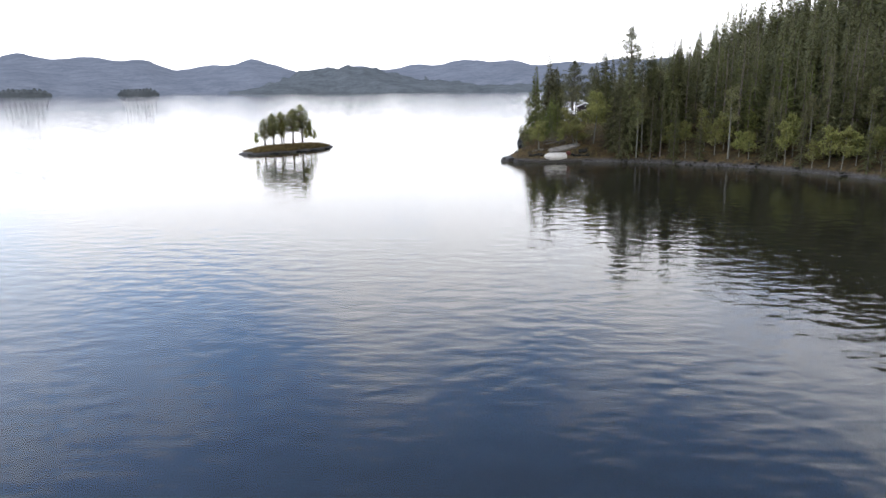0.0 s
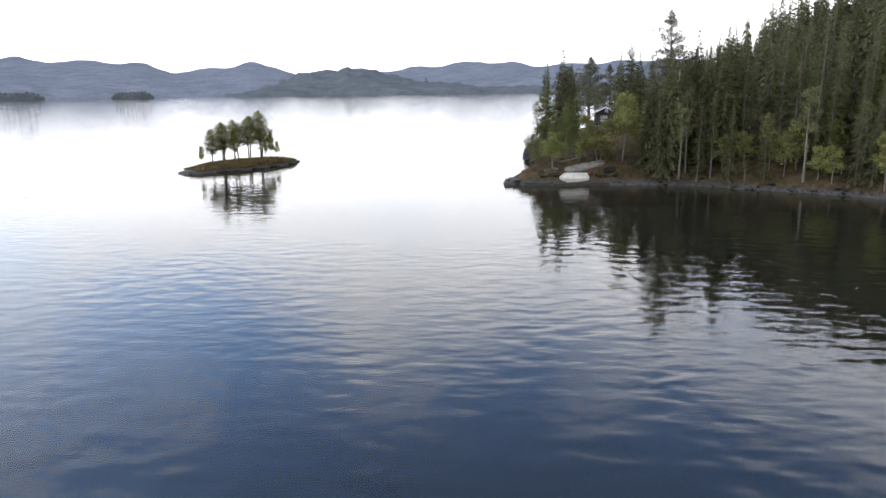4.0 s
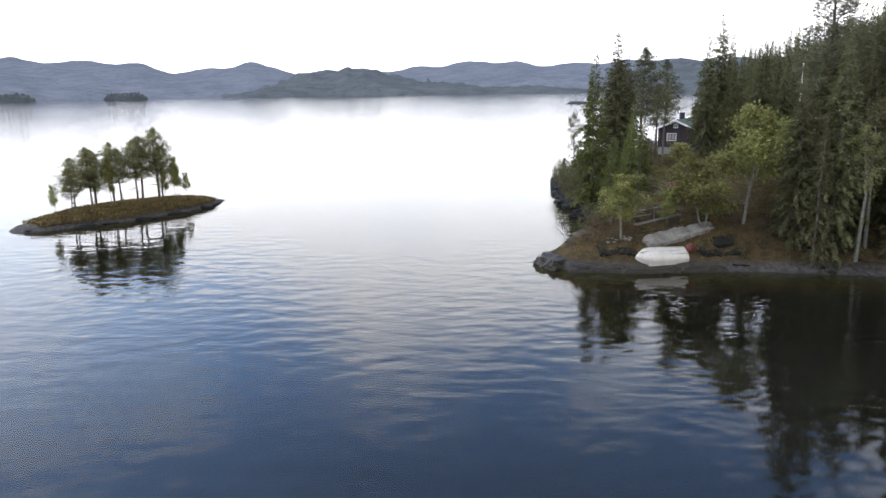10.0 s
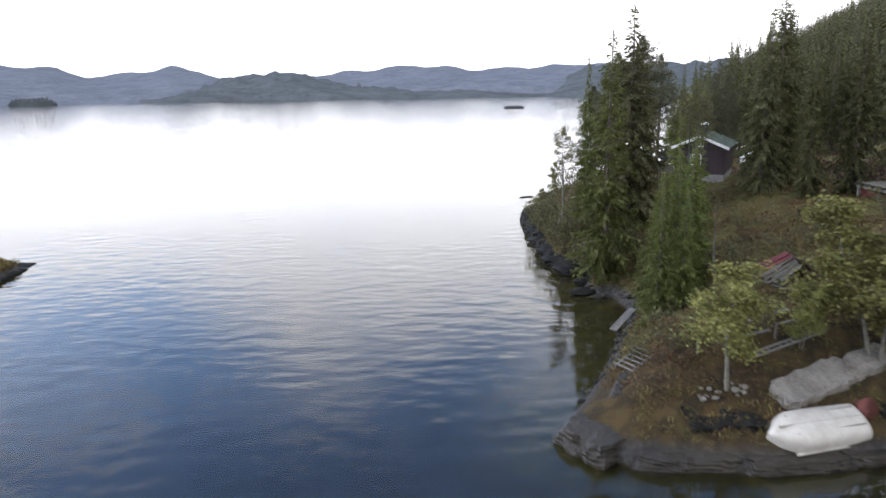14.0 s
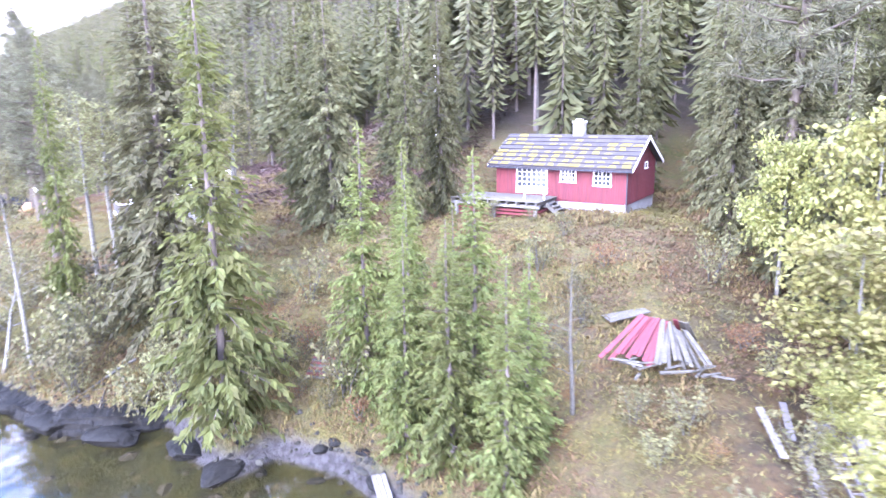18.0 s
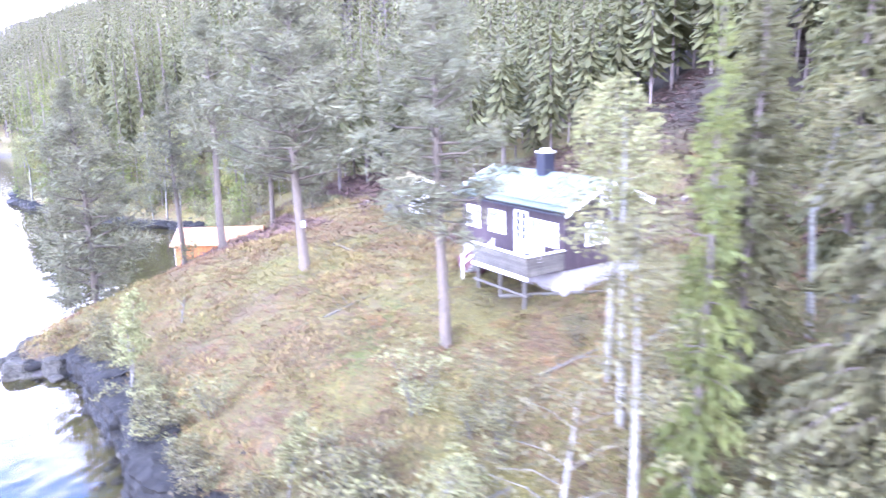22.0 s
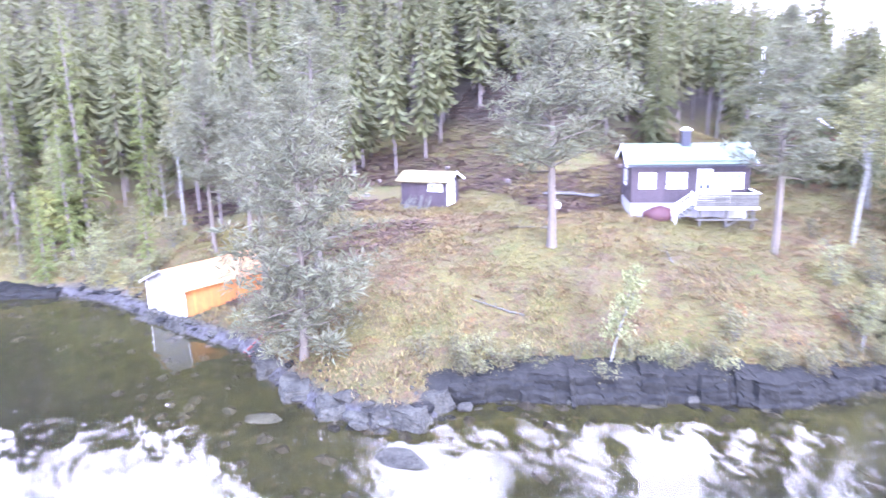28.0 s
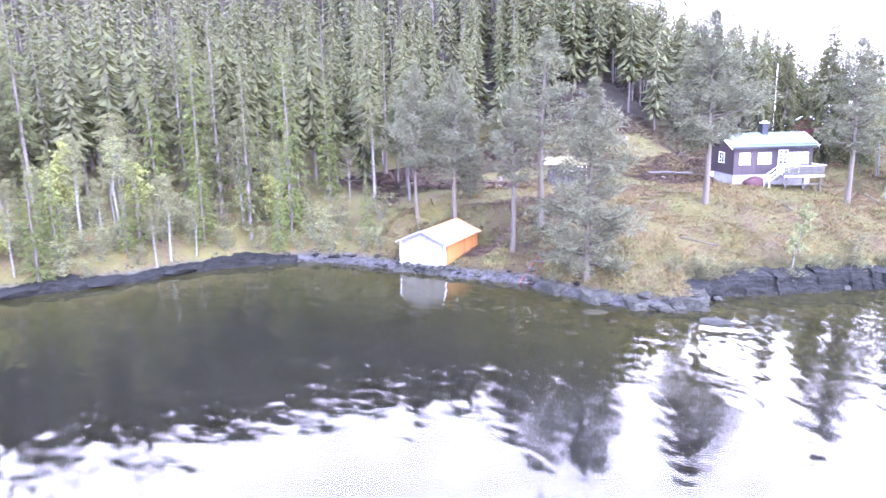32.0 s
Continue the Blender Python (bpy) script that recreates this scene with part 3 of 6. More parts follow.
def pine(seed, h=17.0, spread=3.4, bare=0.45, label="tall pine with bare reddish trunk and loose crown", clumps=46, leaf=None, puff=1.0):
    rnd = random.Random(seed)
    tv, tf, cv, cf = [], [], [], []
    bend = rnd.uniform(-0.02, 0.02)
    axis_pt = lambda z: Vector((bend * z + 0.12 * math.sin(z * 0.33 + seed), 0.1 * math.cos(z * 0.4 + seed) - 0.1, z))
    zs = [-0.5, 0.15, 0.7, 2, h * 0.3, h * 0.5, h * 0.7, h * 0.86, h * 0.97]
    rr = [h * 0.028, h * 0.0195, h * 0.0165, h * 0.0145, h * 0.0125, h * 0.0105, h * 0.0075, h * 0.004, 0.02]
    tube(tv, tf, [axis_pt(z) for z in zs], rr, 9)
    for i in range(4):
        z = h * bare * rnd.uniform(0.45, 0.95)
        a = rnd.uniform(0, 6.28)
        p = axis_pt(z)
        L = rnd.uniform(0.5, 1.6)
        tube(tv, tf, [p, p + Vector((math.cos(a) * L, math.sin(a) * L, rnd.uniform(-.2, .25)))], [0.035, 0.008], 3)
    for i in range(clumps):
        u = (i + rnd.random()) / clumps
        z = h * (bare + (0.99 - bare) * u)
        prof = (math.sin(math.pi * min(1, (u * 0.84 + 0.2))) ** 0.6) * (1 - 0.45 * u)
        a = i * 2.4 + rnd.uniform(-0.5, 0.5)
        L = spread * prof * rnd.uniform(0.55, 1.12)
        p0 = axis_pt(z)
        up = rnd.uniform(0.0, 0.5) + 0.3 * u
        p2 = p0 + Vector((math.cos(a) * L, math.sin(a) * L, L * up))
        p1 = p0.lerp(p2, 0.55) + Vector((0, 0, -0.08 * L))
        tube(tv, tf, [p0, p1, p2], [0.05 * L / 2.5 + 0.012, 0.028 * L / 2.5 + 0.008, 0.008], 4)
        for c in range(4):
            s = 0.42 + 0.19 * c
            q = (p0.lerp(p1, s / 0.55) if s < 0.55 else p1.lerp(p2, (s - 0.55) / 0.45)) + Vector((rnd.gauss(0, .22), rnd.gauss(0, .22), rnd.gauss(0.08, .14))) * (0.5 + L * 0.25)
            R = (0.36 + 0.16 * L) * rnd.uniform(0.7, 1.25) * puff
            for k in range(54):
                d = Vector((rnd.gauss(0, 1), rnd.gauss(0, 1), rnd.gauss(0.25, 0.6)))
                d.normalize()
                o = q + Vector((d.x * R * 0.6, d.y * R * 0.6, d.z * R * 0.32)) * rnd.uniform(0.3, 1.1)
                sprig(cv, cf, o, d, Vector((rnd.gauss(0, 1), rnd.gauss(0, 1), rnd.gauss(0, 1))).normalized(), R * rnd.uniform(0.3, 0.58), R * 0.032, rnd)
    return tree_thing("pine_tree", (tv, tf), (cv, cf), M_PINEBARK, leaf or M_PINE, label, "pine tree", "pines on the shore")


def broadleaf(seed, h=7.0, spread=2.2, leaves=2200, bark=None, leaf=None, label="slender birch with yellow-green autumn leaves", stems=1, lean=0.0, name="birch_tree",
              category="birch tree", group="birches on the shore", size=0.15, bare=0.3):
    rnd = random.Random(seed)
    tv, tf, cv, cf = [], [], [], []
    ends = []
    for s in range(stems):
        a0 = rnd.uniform(0, 6.28)
        ln = lean + (0.25 if stems > 1 else 0.04) * rnd.uniform(0.6, 1.3)
        top = Vector((math.cos(a0) * ln * h, math.sin(a0) * ln * h, h * rnd.uniform(0.82, 1.0)))
        mid = top * 0.5 + Vector((rnd.gauss(0, .12), rnd.gauss(0, .12), 0)) * h * 0.15
        r0 = h * 0.011 / math.sqrt(stems) + 0.012
        line = [Vector((0.1 * math.cos(a0) * (stems > 1), 0.1 * math.sin(a0) * (stems > 1), -0.3)), mid * 0.5 + Vector((0, 0, 0.02 * h)), mid, mid.lerp(top, 0.55), top]
        tube(tv, tf, line, [r0 * 1.25, r0, r0 * 0.75, r0 * 0.45, 0.006], 6)
        nb = int(15 / math.sqrt(stems))
        for b in range(nb):
            u = bare + (0.97 - bare) * (b + rnd.random()) / nb
            j = min(3, int(u * 4))
            p = line[j].lerp(line[j + 1], u * 4 - j)
            a = b * 2.4 + rnd.uniform(-.5, .5)
            L = spread * (1 - 0.55 * max(0, u - 0.45) / 0.55) * rnd.uniform(0.5, 1.05) * (1 if stems == 1 else 0.65)
            q = p + Vector((math.cos(a) * L, math.sin(a) * L, L * rnd.uniform(0.15, 0.75)))
            m = p.lerp(q, 0.5) + Vector((0, 0, L * 0.1))
            tube(tv, tf, [p, m, q], [r0 * 0.38 * (1.1 - u), r0 * 0.2 * (1.1 - u) + 0.004, 0.004], 4)
            ends += [(m, 0.32 * L), (m.lerp(q, 0.5), 0.34 * L), (q, 0.28 * L)]
        ends.append((top, 0.12 * spread))
    for k in range(leaves):
        c, R = ends[rnd.randrange(len(ends))]
        o = c + Vector((rnd.gauss(0, 1), rnd.gauss(0, 1), rnd.gauss(-0.15, 0.8))) * (R * 0.62 + 0.06)
        d = Vector((rnd.gauss(0, 1), rnd.gauss(0, 1), rnd.gauss(-0.3, 0.8))).normalized()
        up = Vector((rnd.gauss(0, 1), rnd.gauss(0, 1), rnd.gauss(0, 1))).normalized()
        sprig(cv, cf, o, d, up, size * rnd.uniform(0.7, 1.4), size * 0.42, rnd)
    return tree_thing(name, (tv, tf), (cv, cf), bark or M_BIRCHBARK, leaf or M_BIRCH, label, category, group)


def plant(proto, x, y, h_scale=1.0, turn=None, wide=1.0, sink=0.15, label="", lean=(0, 0)):
    """Stands a copy of a tree on the ground."""
    rnd = random.Random(int(x * 97 + y * 131))
    t = rnd.uniform(0, 360) if turn is None else turn
    m = pose(x, y, ground_z(x, y) - sink, lean[0], lean[1], t) @ Matrix.Diagonal((h_scale * wide, h_scale * wide, h_scale, 1))
    ob = copy_thing(proto, m)
    ob.scale = (h_scale * wide, h_scale * wide, h_scale)
    if label:
        ob["label"] = label
    return ob


SPRUCES = [spruce(s, 20, 2.9 + 0.3 * (s % 3), 1.15, 0.04, droop=0.45 + 0.08 * (s % 3), step=0.38) for s in range(1, 4)]
OLD_SPRUCE = [spruce(s, 20, 3.4, 1.1, 0.04, M_SPRUCE_OLD, 0.62, "old grey-green spruce hung with lichen", 0.38) for s in (11, 12)]
SLIM = [spruce(s, 20, 2.2, 0.95, 0.1 + 0.11 * (s % 3), droop=0.34, label="slim dark spruce of the hillside forest", step=0.5, fine=1.0, wid=0.15, long=0.92) for s in (21, 22, 23, 24)]
MID = [spruce(s, 20, 2.9, 1.0, 0.04, M_SPRUCE_OLD if s == 27 else None, 0.5, 'dense spruce with drooping boughs in the forest edge', 0.46, 1.05, 0.15, 0.92) for s in (25, 26, 27)]
YOUNG = [spruce(s, 14, 2.2, 1.2, 0.01, M_YOUNG, 0.34, "young bright green spruce by the water", 0.33) for s in (31, 32)]
PINES = [pine(41, 16, 4.3, 0.29, clumps=84), pine(42, 16, 3.7, 0.32, clumps=70)]
THIN_PINE = [pine(43, 16, 3.0, 0.42, "tall thin pine with a long bare trunk", 44)]
LOW_PINE = [pine(44, 13, 3.7, 0.05, "broad pine with foliage almost to the ground", 92)]
LIGHT = [spruce(s, 17, 2.3, 1.0, 0.04, M_YOUNG, 0.4, "slim light green spruce in the shore forest", 0.46, 1.0, 0.15, 0.9) for s in (28, 29)]
ISLE_PINES = [pine(s, 9, 2.9, 0.36, "small windswept pine on the islet", 64, M_ISLE, 0.72) for s in (45, 46)]
BIRCHES = [broadleaf(s, 7, 2.1, 4600, size=0.17) for s in (51, 52, 53)]
THIN_LEAF = [broadleaf(s, 7, 2.1, 1300, size=0.3, label='thin yellow-green birch in the forest edge') for s in (59, 60)]
PALE_BIRCH = [broadleaf(71, 7, 1.9, 1700, size=0.19, leaf=M_PALELEAF, label='small pale green birch on the bank', stems=2)]
TALL_BIRCH = [broadleaf(s, 13, 2.3, 2000, leaf=M_PALELEAF, label='tall thin birch with a long bare trunk', size=0.17, bare=0.5) for s in (57, 58)]
BIG_BIRCH = [broadleaf(54, 7, 2.7, 8000, size=0.17, stems=3, label="spreading yellow-green birch with several pale stems", bare=0.2)]
GREY_BIRCH = [broadleaf(s, 6, 2.2, 420, label="nearly bare grey birch leaning over the water", leaf=M_BUSH) for s in (55, 56)]
BUSHES = [broadleaf(s, 2.2, 1.3, 400, M_DEADWOOD, M_BUSH, "low dull-leaved willow shrub on the bank", 5, 0.1, "shrub", "shrub", "shrubs along the bank", 0.15, 0.12) for s in (61, 62)]
RUST_BUSH = [broadleaf(63, 1.6, 1.3, 400, M_DEADWOOD, M_RUST, "rust-brown autumn shrub in the heather", 5, 0.15, "shrub", "shrub", "shrubs along the bank", 0.12, 0.1)]
PALE_BUSH = [broadleaf(s, 3, 1.5, 620, M_DEADWOOD, M_PALELEAF, "pale olive scrub on the bank by the water", 5, 0.1, "shrub", "shrub", "shrubs along the bank", 0.14, 0.1) for s in (66, 67)]
SNAG = [broadleaf(65, 8, 1.6, 0, M_DEADWOOD, M_BUSH, "dead grey tree with bare twigs", name="dead_tree", category="dead tree", group="dead trees", bare=0.2)]
PROTOTYPES = PALE_BIRCH + THIN_LEAF + PALE_BUSH + LIGHT + TALL_BIRCH + MID + SPRUCES + OLD_SPRUCE + SLIM + YOUNG + PINES + THIN_PINE + LOW_PINE + ISLE_PINES + BIRCHES + BIG_BIRCH + GREY_BIRCH + BUSHES + RUST_BUSH + SNAG

# trees that stand out along the shore
placed = []


def stand(proto, base_h, x, y, h, turn=None, wide=1.0, lean=(0, 0), label=""):
    placed.append((x, y))
    return plant(proto, x, y, 1.07 * h / base_h, turn, wide, 0.15, label, lean)


stand(OLD_SPRUCE[0], 20, 27.6, 195.0, 19.4, 20, 1.25)
stand(YOUNG[0], 14, 23.0, 187.2, 18.5, 50, 1.0, label="tall light green spruce by the water")
stand(SPRUCES[2], 20, 30.2, 199.5, 15.5, 80)
stand(YOUNG[1], 14, 25.0, 200.4, 16.2, 110, 0.55, label="narrow light green spruce on the bank")
for x, y, h, tu, wd in ((26.8, 181.9, 11.2, 10, 0.85), (27.6, 180.3, 10.0, 70, 0.8), (25.6, 178.8, 9.6, 200, 0.9), (24.0, 178.2, 8.6, 30, 0.9), (25.0, 175.6, 10.4, 140, 0.85), (23.4, 175.8, 9.0, 260, 0.95), (26.2, 177.0, 8.0, 310, 0.9)):
    stand(YOUNG[(tu // 10) % 2], 14, x, y, h, tu, wd * 1.25)
stand(YOUNG[1], 14, 22.0, 173.0, 8.2, 160, 1.15, label="broad young spruce dense to the ground")
stand(YOUNG[0], 14, 23.6, 172.9, 7.4, 50, 1.1, label="broad young spruce dense to the ground")
stand(SPRUCES[0], 20, 40.7, 187.5, 12.4, 30, 0.8)
stand(SPRUCES[1], 20, 44.4, 187.0, 14.0, 130, 0.8)
stand(SPRUCES[1], 20, 42.2, 195.4, 18.0, 130)
stand(SPRUCES[2], 20, 45.0, 199.5, 16.0, 230)
stand(OLD_SPRUCE[1], 20, 39.2, 192.6, 15.5, 230)
stand(SPRUCES[0], 20, 57.0, 198.8, 13.0, 40, 0.9)
stand(SPRUCES[1], 20, 60.5, 195.4, 16.0, 300, 0.9)
stand(OLD_SPRUCE[1], 20, 53.5, 170.0, 15.5, 20)
stand(SPRUCES[0], 20, 51.5, 164.8, 17.0, 80)
stand(SPRUCES[2], 20, 57.5, 176.5, 15.0, 190)
stand(OLD_SPRUCE[1], 20, 46.5, 161.0, 17.0, 300)
for x, y, hh in ((36.6, 159.8, 15.0), (39.6, 158.9, 18.5), (42.6, 160.6, 17.0), (45.2, 163.6, 19.0), (41.4, 165.2, 16.0), (48.6, 158.6, 20.0), (38.0, 163.0, 13.0), (46.0, 168.4, 14.0), (50.5, 161.8, 19.0)):
    stand((SPRUCES + OLD_SPRUCE)[int(x * 3) % 5], 20, x, y, hh)
stand(PINES[0], 16, 39.1, 224.3, 17.0, 0, 1.05, label="large pine with a thick trunk on the open heath")
stand(PINES[1], 16, 31.6, 211.5, 15.0, 90, 1.0, label="pine standing in front of the dark cabin")
stand(THIN_PINE[0], 16, 47.3, 238.0, 17.0, 40, 1.05)
stand(THIN_PINE[0], 16, 46.8, 241.7, 14.0, 200)
stand(PINES[1], 16, 57.2, 240.6, 15.5, 310, 0.85)
stand(PINES[0], 16, 60.5, 243.0, 15.0, 240, 0.7)
stand(LOW_PINE[0], 13, 38.1, 241.6, 15.0, 0, 1.0)
stand(LOW_PINE[0], 13, 58.8, 237.2, 10.0, 120, 0.7)
stand(TALL_BIRCH[0], 13, 31.2, 204.2, 12.5, 30)
stand(TALL_BIRCH[1], 13, 28.9, 203.2, 12.2, 200)
stand(TALL_BIRCH[1], 13, 23.2, 201.8, 11.5, 300, 0.8)
stand(PALE_BIRCH[0], 7, 28.6, 227.6, 6.0, 60, 0.8, (12, -10), "small birch leaning out over the rocks")
stand(PALE_BIRCH[0], 7, 23.5, 214.2, 4.0, 120, 0.9, (4, -8))
stand(GREY_BIRCH[0], 6, 22.6, 203.5, 7.4, 180, 1.1, (4, -22))
stand(GREY_BIRCH[1], 6, 21.8, 208.2, 5.2, 90, 1.0, (0, -18))
stand(BIRCHES[1], 7, 20.8, 160.9, 5.9, 20, 1.35, label="small birch with yellow-green leaves above the boat")
stand(BIG_BIRCH[0], 7, 28.9, 161.8, 7.6, 0, 1.35)
stand(BIRCHES[2], 7, 32.9, 162.4, 11.5, 70, 0.85, label="taller yellow-green birch behind the slab")
stand(BIG_BIRCH[0], 7, 25.6, 162.9, 3.4, 140, 0.9)
stand(BIRCHES[0], 7, 38.4, 165.3, 8.0, 110, 0.85)
stand(THIN_PINE[0], 16, 41.0, 165.4, 21.5, 60, 1.0)
stand(SNAG[0], 8, 25.2, 171.6, 6.0, 0)
stand(SNAG[0], 8, 33.6, 196.0, 9.0, 120)
stand(SNAG[0], 8, 61.0, 186.0, 8.0, 60)
stand(TALL_BIRCH[0], 13, 35.0, 197.0, 11.5, 250)
for x, y, h in ((19.2, 164.6, 2.6), (18.2, 166.4, 1.8), (26.2, 186.6, 2.2), (22.8, 192.6, 2.8), (21.9, 196.6, 3.0), (23.0, 197.6, 3.4), (22.0, 199.8, 2.6),
                (24.0, 199.2, 3.6), (22.6, 205.8, 2.8), (22.8, 210.6, 2.0), (24.2, 213.6, 2.2), (26.6, 220.4, 2.0), (25.0, 193.0, 2.6), (27.2, 201.4, 3.6),
                (33.8, 236.2, 1.6), (46.2, 240.6, 2.0), (58.0, 243.6, 2.6), (62.6, 246.2, 3.0), (27.4, 173.8, 2.4), (24.4, 167.4, 1.6), (40.2, 243.0, 1.4),
                (26.0, 182.6, 2.6), (28.6, 184.4, 2.2), (34.8, 176.4, 2.0), (24.2, 164.0, 1.8), (36.6, 168.2, 2.4), (30.8, 188.2, 2.6)):
    stand(BUSHES[int(x * 10) % 2], 2.2, x, y, h)
for x, y, h in ((18.6, 163.8, 1.3), (20.2, 166.0, 1.5), (27.8, 186.2, 1.3), (27.4, 188.6, 1.4), (20.6, 164.0, 1.2), (31.6, 180.4, 1.2), (35.2, 173.0, 1.2),
                (29.6, 191.4, 1.3), (30.4, 166.2, 1.2), (37.0, 182.2, 1.3)):
    stand(RUST_BUSH[0], 1.6, x, y, h)

rb = random.Random(17)
for k in range(70):
    x, y = (rb.uniform(18.5, 31), rb.uniform(161.5, 186)) if k < 34 else (rb.uniform(30, 46), rb.uniform(163, 200)) if k < 56 else (rb.uniform(24, 34), rb.uniform(190, 216))
    if float(inland(x, y)) < 1.5 or (25 < x < 30.5 and 166.5 < y < 171.8):
        continue
    if k % 3:
        stand(BUSHES[k % 2], 2.2, x, y, rb.uniform(0.6, 1.5))
    else:
        stand(RUST_BUSH[0], 1.6, x, y, rb.uniform(0.5, 1.2))

# pale scrub on the bank under the old spruces, and along the northern bay
for k in range(210):
    x, y = (rb.uniform(20.5, 29), rb.uniform(186, 214)) if k < 34 else (rb.uniform(58, 78), rb.uniform(247, 312))
    d = float(inland(x, y))
    if d < 0.5 or d > 7:
        continue
    stand(PALE_BUSH[k % 2], 3, x, y, rb.uniform(1.6, 3.6))
# low growth hanging over the dark bank
BANK = [(21.8, 209.0), (21.8, 214.5), (22.6, 220.3), (24.9, 223.8), (26.7, 226.9), (28.3, 230.3), (30.2, 232.9), (31.4, 235.9)]
for k in range(54):
    q_ = rb.random() * (len(BANK) - 1.001)
    a_, b_ = BANK[int(q_)], BANK[int(q_) + 1]
    s_ = q_ - int(q_)
    x, y = a_[0] + (b_[0] - a_[0]) * s_ + rb.uniform(0.6, 2.2), a_[1] + (b_[1] - a_[1]) * s_ - rb.uniform(0.0, 0.8)
    if float(inland(x, y)) > 0.3:
        stand(BUSHES[k % 2] if k % 3 else PALE_BUSH[0], 2.2 if k % 3 else 3, x, y, rb.uniform(0.7, 1.7), None, 1.1, (rb.uniform(0, 14), rb.uniform(-24, -4)))

# pines and birches on the islet
ca, sa = math.cos(ISLE_A), math.sin(ISLE_A)
for u, v, h, k in ((-9.5, 0.6, 5.0, 2), (-8, -0.8, 6.2, 0), (-6.8, 1.2, 7.4, 0), (-5.4, -0.6, 8.6, 1), (-4.0, 0.9, 8.2, 0), (-2.8, -1.2, 7.6, 2), (-1.4, 0.8, 8.8, 1), (0.2, 1.8, 8.0, 0),
                   (1.6, 0.2, 9.0, 1), (3.0, 1.4, 9.6, 0), (5.0, 0.4, 10.6, 1), (6.0, 1.2, 8.2, 0), (7.2, -0.4, 6.8, 2), (8.2, 0.6, 6.0, 2), (9.4, 0.1, 4.6, 2), (-3.4, 2.4, 7.0, 2), (5.2, -1.0, 5.2, 2)):
    x, y = ISLE_C[0] + u * ca - v * sa, ISLE_C[1] + u * sa + v * ca
    if k == 2:
        stand(BIRCHES[int(u) % 3], 7, x, y, h * 0.85, None, 0.55, label="thin young birch on the islet")
    else:
        stand(ISLE_PINES[k], 9, x, y, h * 0.93)

# ---- the forest ----
rnd = random.Random(7)


def far_enough(x, y, gap):
    for (a, b) in placed:
        if (a - x) ** 2 + (b - y) ** 2 < gap * gap:
            return False
    placed.append((x, y))
    return True


def clearing(x, y):
    """The open heath round the cabins, and the felled slope behind them."""
    if y < 158.5:
        return False
    if y < 192:
        return x < 57 + max(0, (y - 182) * 0.6)
    if y < 238:
        return x < (64 if y < 203 else 72) + 3 * math.sin(y * 0.25)
    return x < 62 and y < 252


# the woods farther up the slope, one sheet of many spruces
fv, ff, fm = [], [], []


def far_spruce(x, y, z, h, r, rnd, tiers, arms, full=1.0):
    b = len(fv)
    w = 0.0065 * h
    tx, ty = x + rnd.gauss(0, 0.012) * h, y + rnd.gauss(0, 0.012) * h
    fv.extend([(x - w, y - w, z), (x + w, y - w, z), (x + w, y + w, z), (x - w, y + w, z), (tx, ty, z + h)])
    ff.extend([(b, b + 1, b + 4), (b + 1, b + 2, b + 4), (b + 2, b + 3, b + 4), (b + 3, b, b + 4)])
    fm.extend([1] * 4)
    bare = rnd.uniform(0.05, 0.36)
    pale = 2 if rnd.random() < 0.22 else 0
    n = tiers * arms
    a = rnd.uniform(0, 6.28)
    for k in range(n):
        u = (k + rnd.random()) / n
        u = u ** 1.08
        z0 = z + h * (bare + (0.985 - bare) * u)
        cx, cy = x + (tx - x) * u, y + (ty - y) * u
        rad = r * (1 - u) ** 0.8 * (0.55 + 0.45 * min(1, u * 5)) + 0.12
        a += 2.4 + rnd.uniform(-0.5, 0.5)
        q = rad * rnd.uniform(0.45, 1.25)
        ca, sa, wd = math.cos(a), math.sin(a), (0.2 * q + 0.09) * rnd.uniform(0.7, 1.3) * full
        dz = q * rnd.uniform(0.05, 0.75)
        s0 = rnd.uniform(0.0, 0.25) * q
        b = len(fv)
        fv.extend([(cx + s0 * ca, cy + s0 * sa, z0 + 0.1 * q), (cx + 0.65 * q * ca - wd * sa, cy + 0.65 * q * sa + wd * ca, z0 - 0.5 * dz - 0.12 * q), (cx + q * ca, cy + q * sa, z0 - dz),
                   (cx + 0.65 * q * ca + wd * sa, cy + 0.65 * q * sa - wd * ca, z0 - 0.5 * dz + rnd.uniform(-0.25, 0.1) * q)])
        ff.extend([(b, b + 1, b + 2), (b, b + 2, b + 3)])
        fm.extend([pale, pale])


# the wooded shore south of the boat comes down to the water
n_south = 0
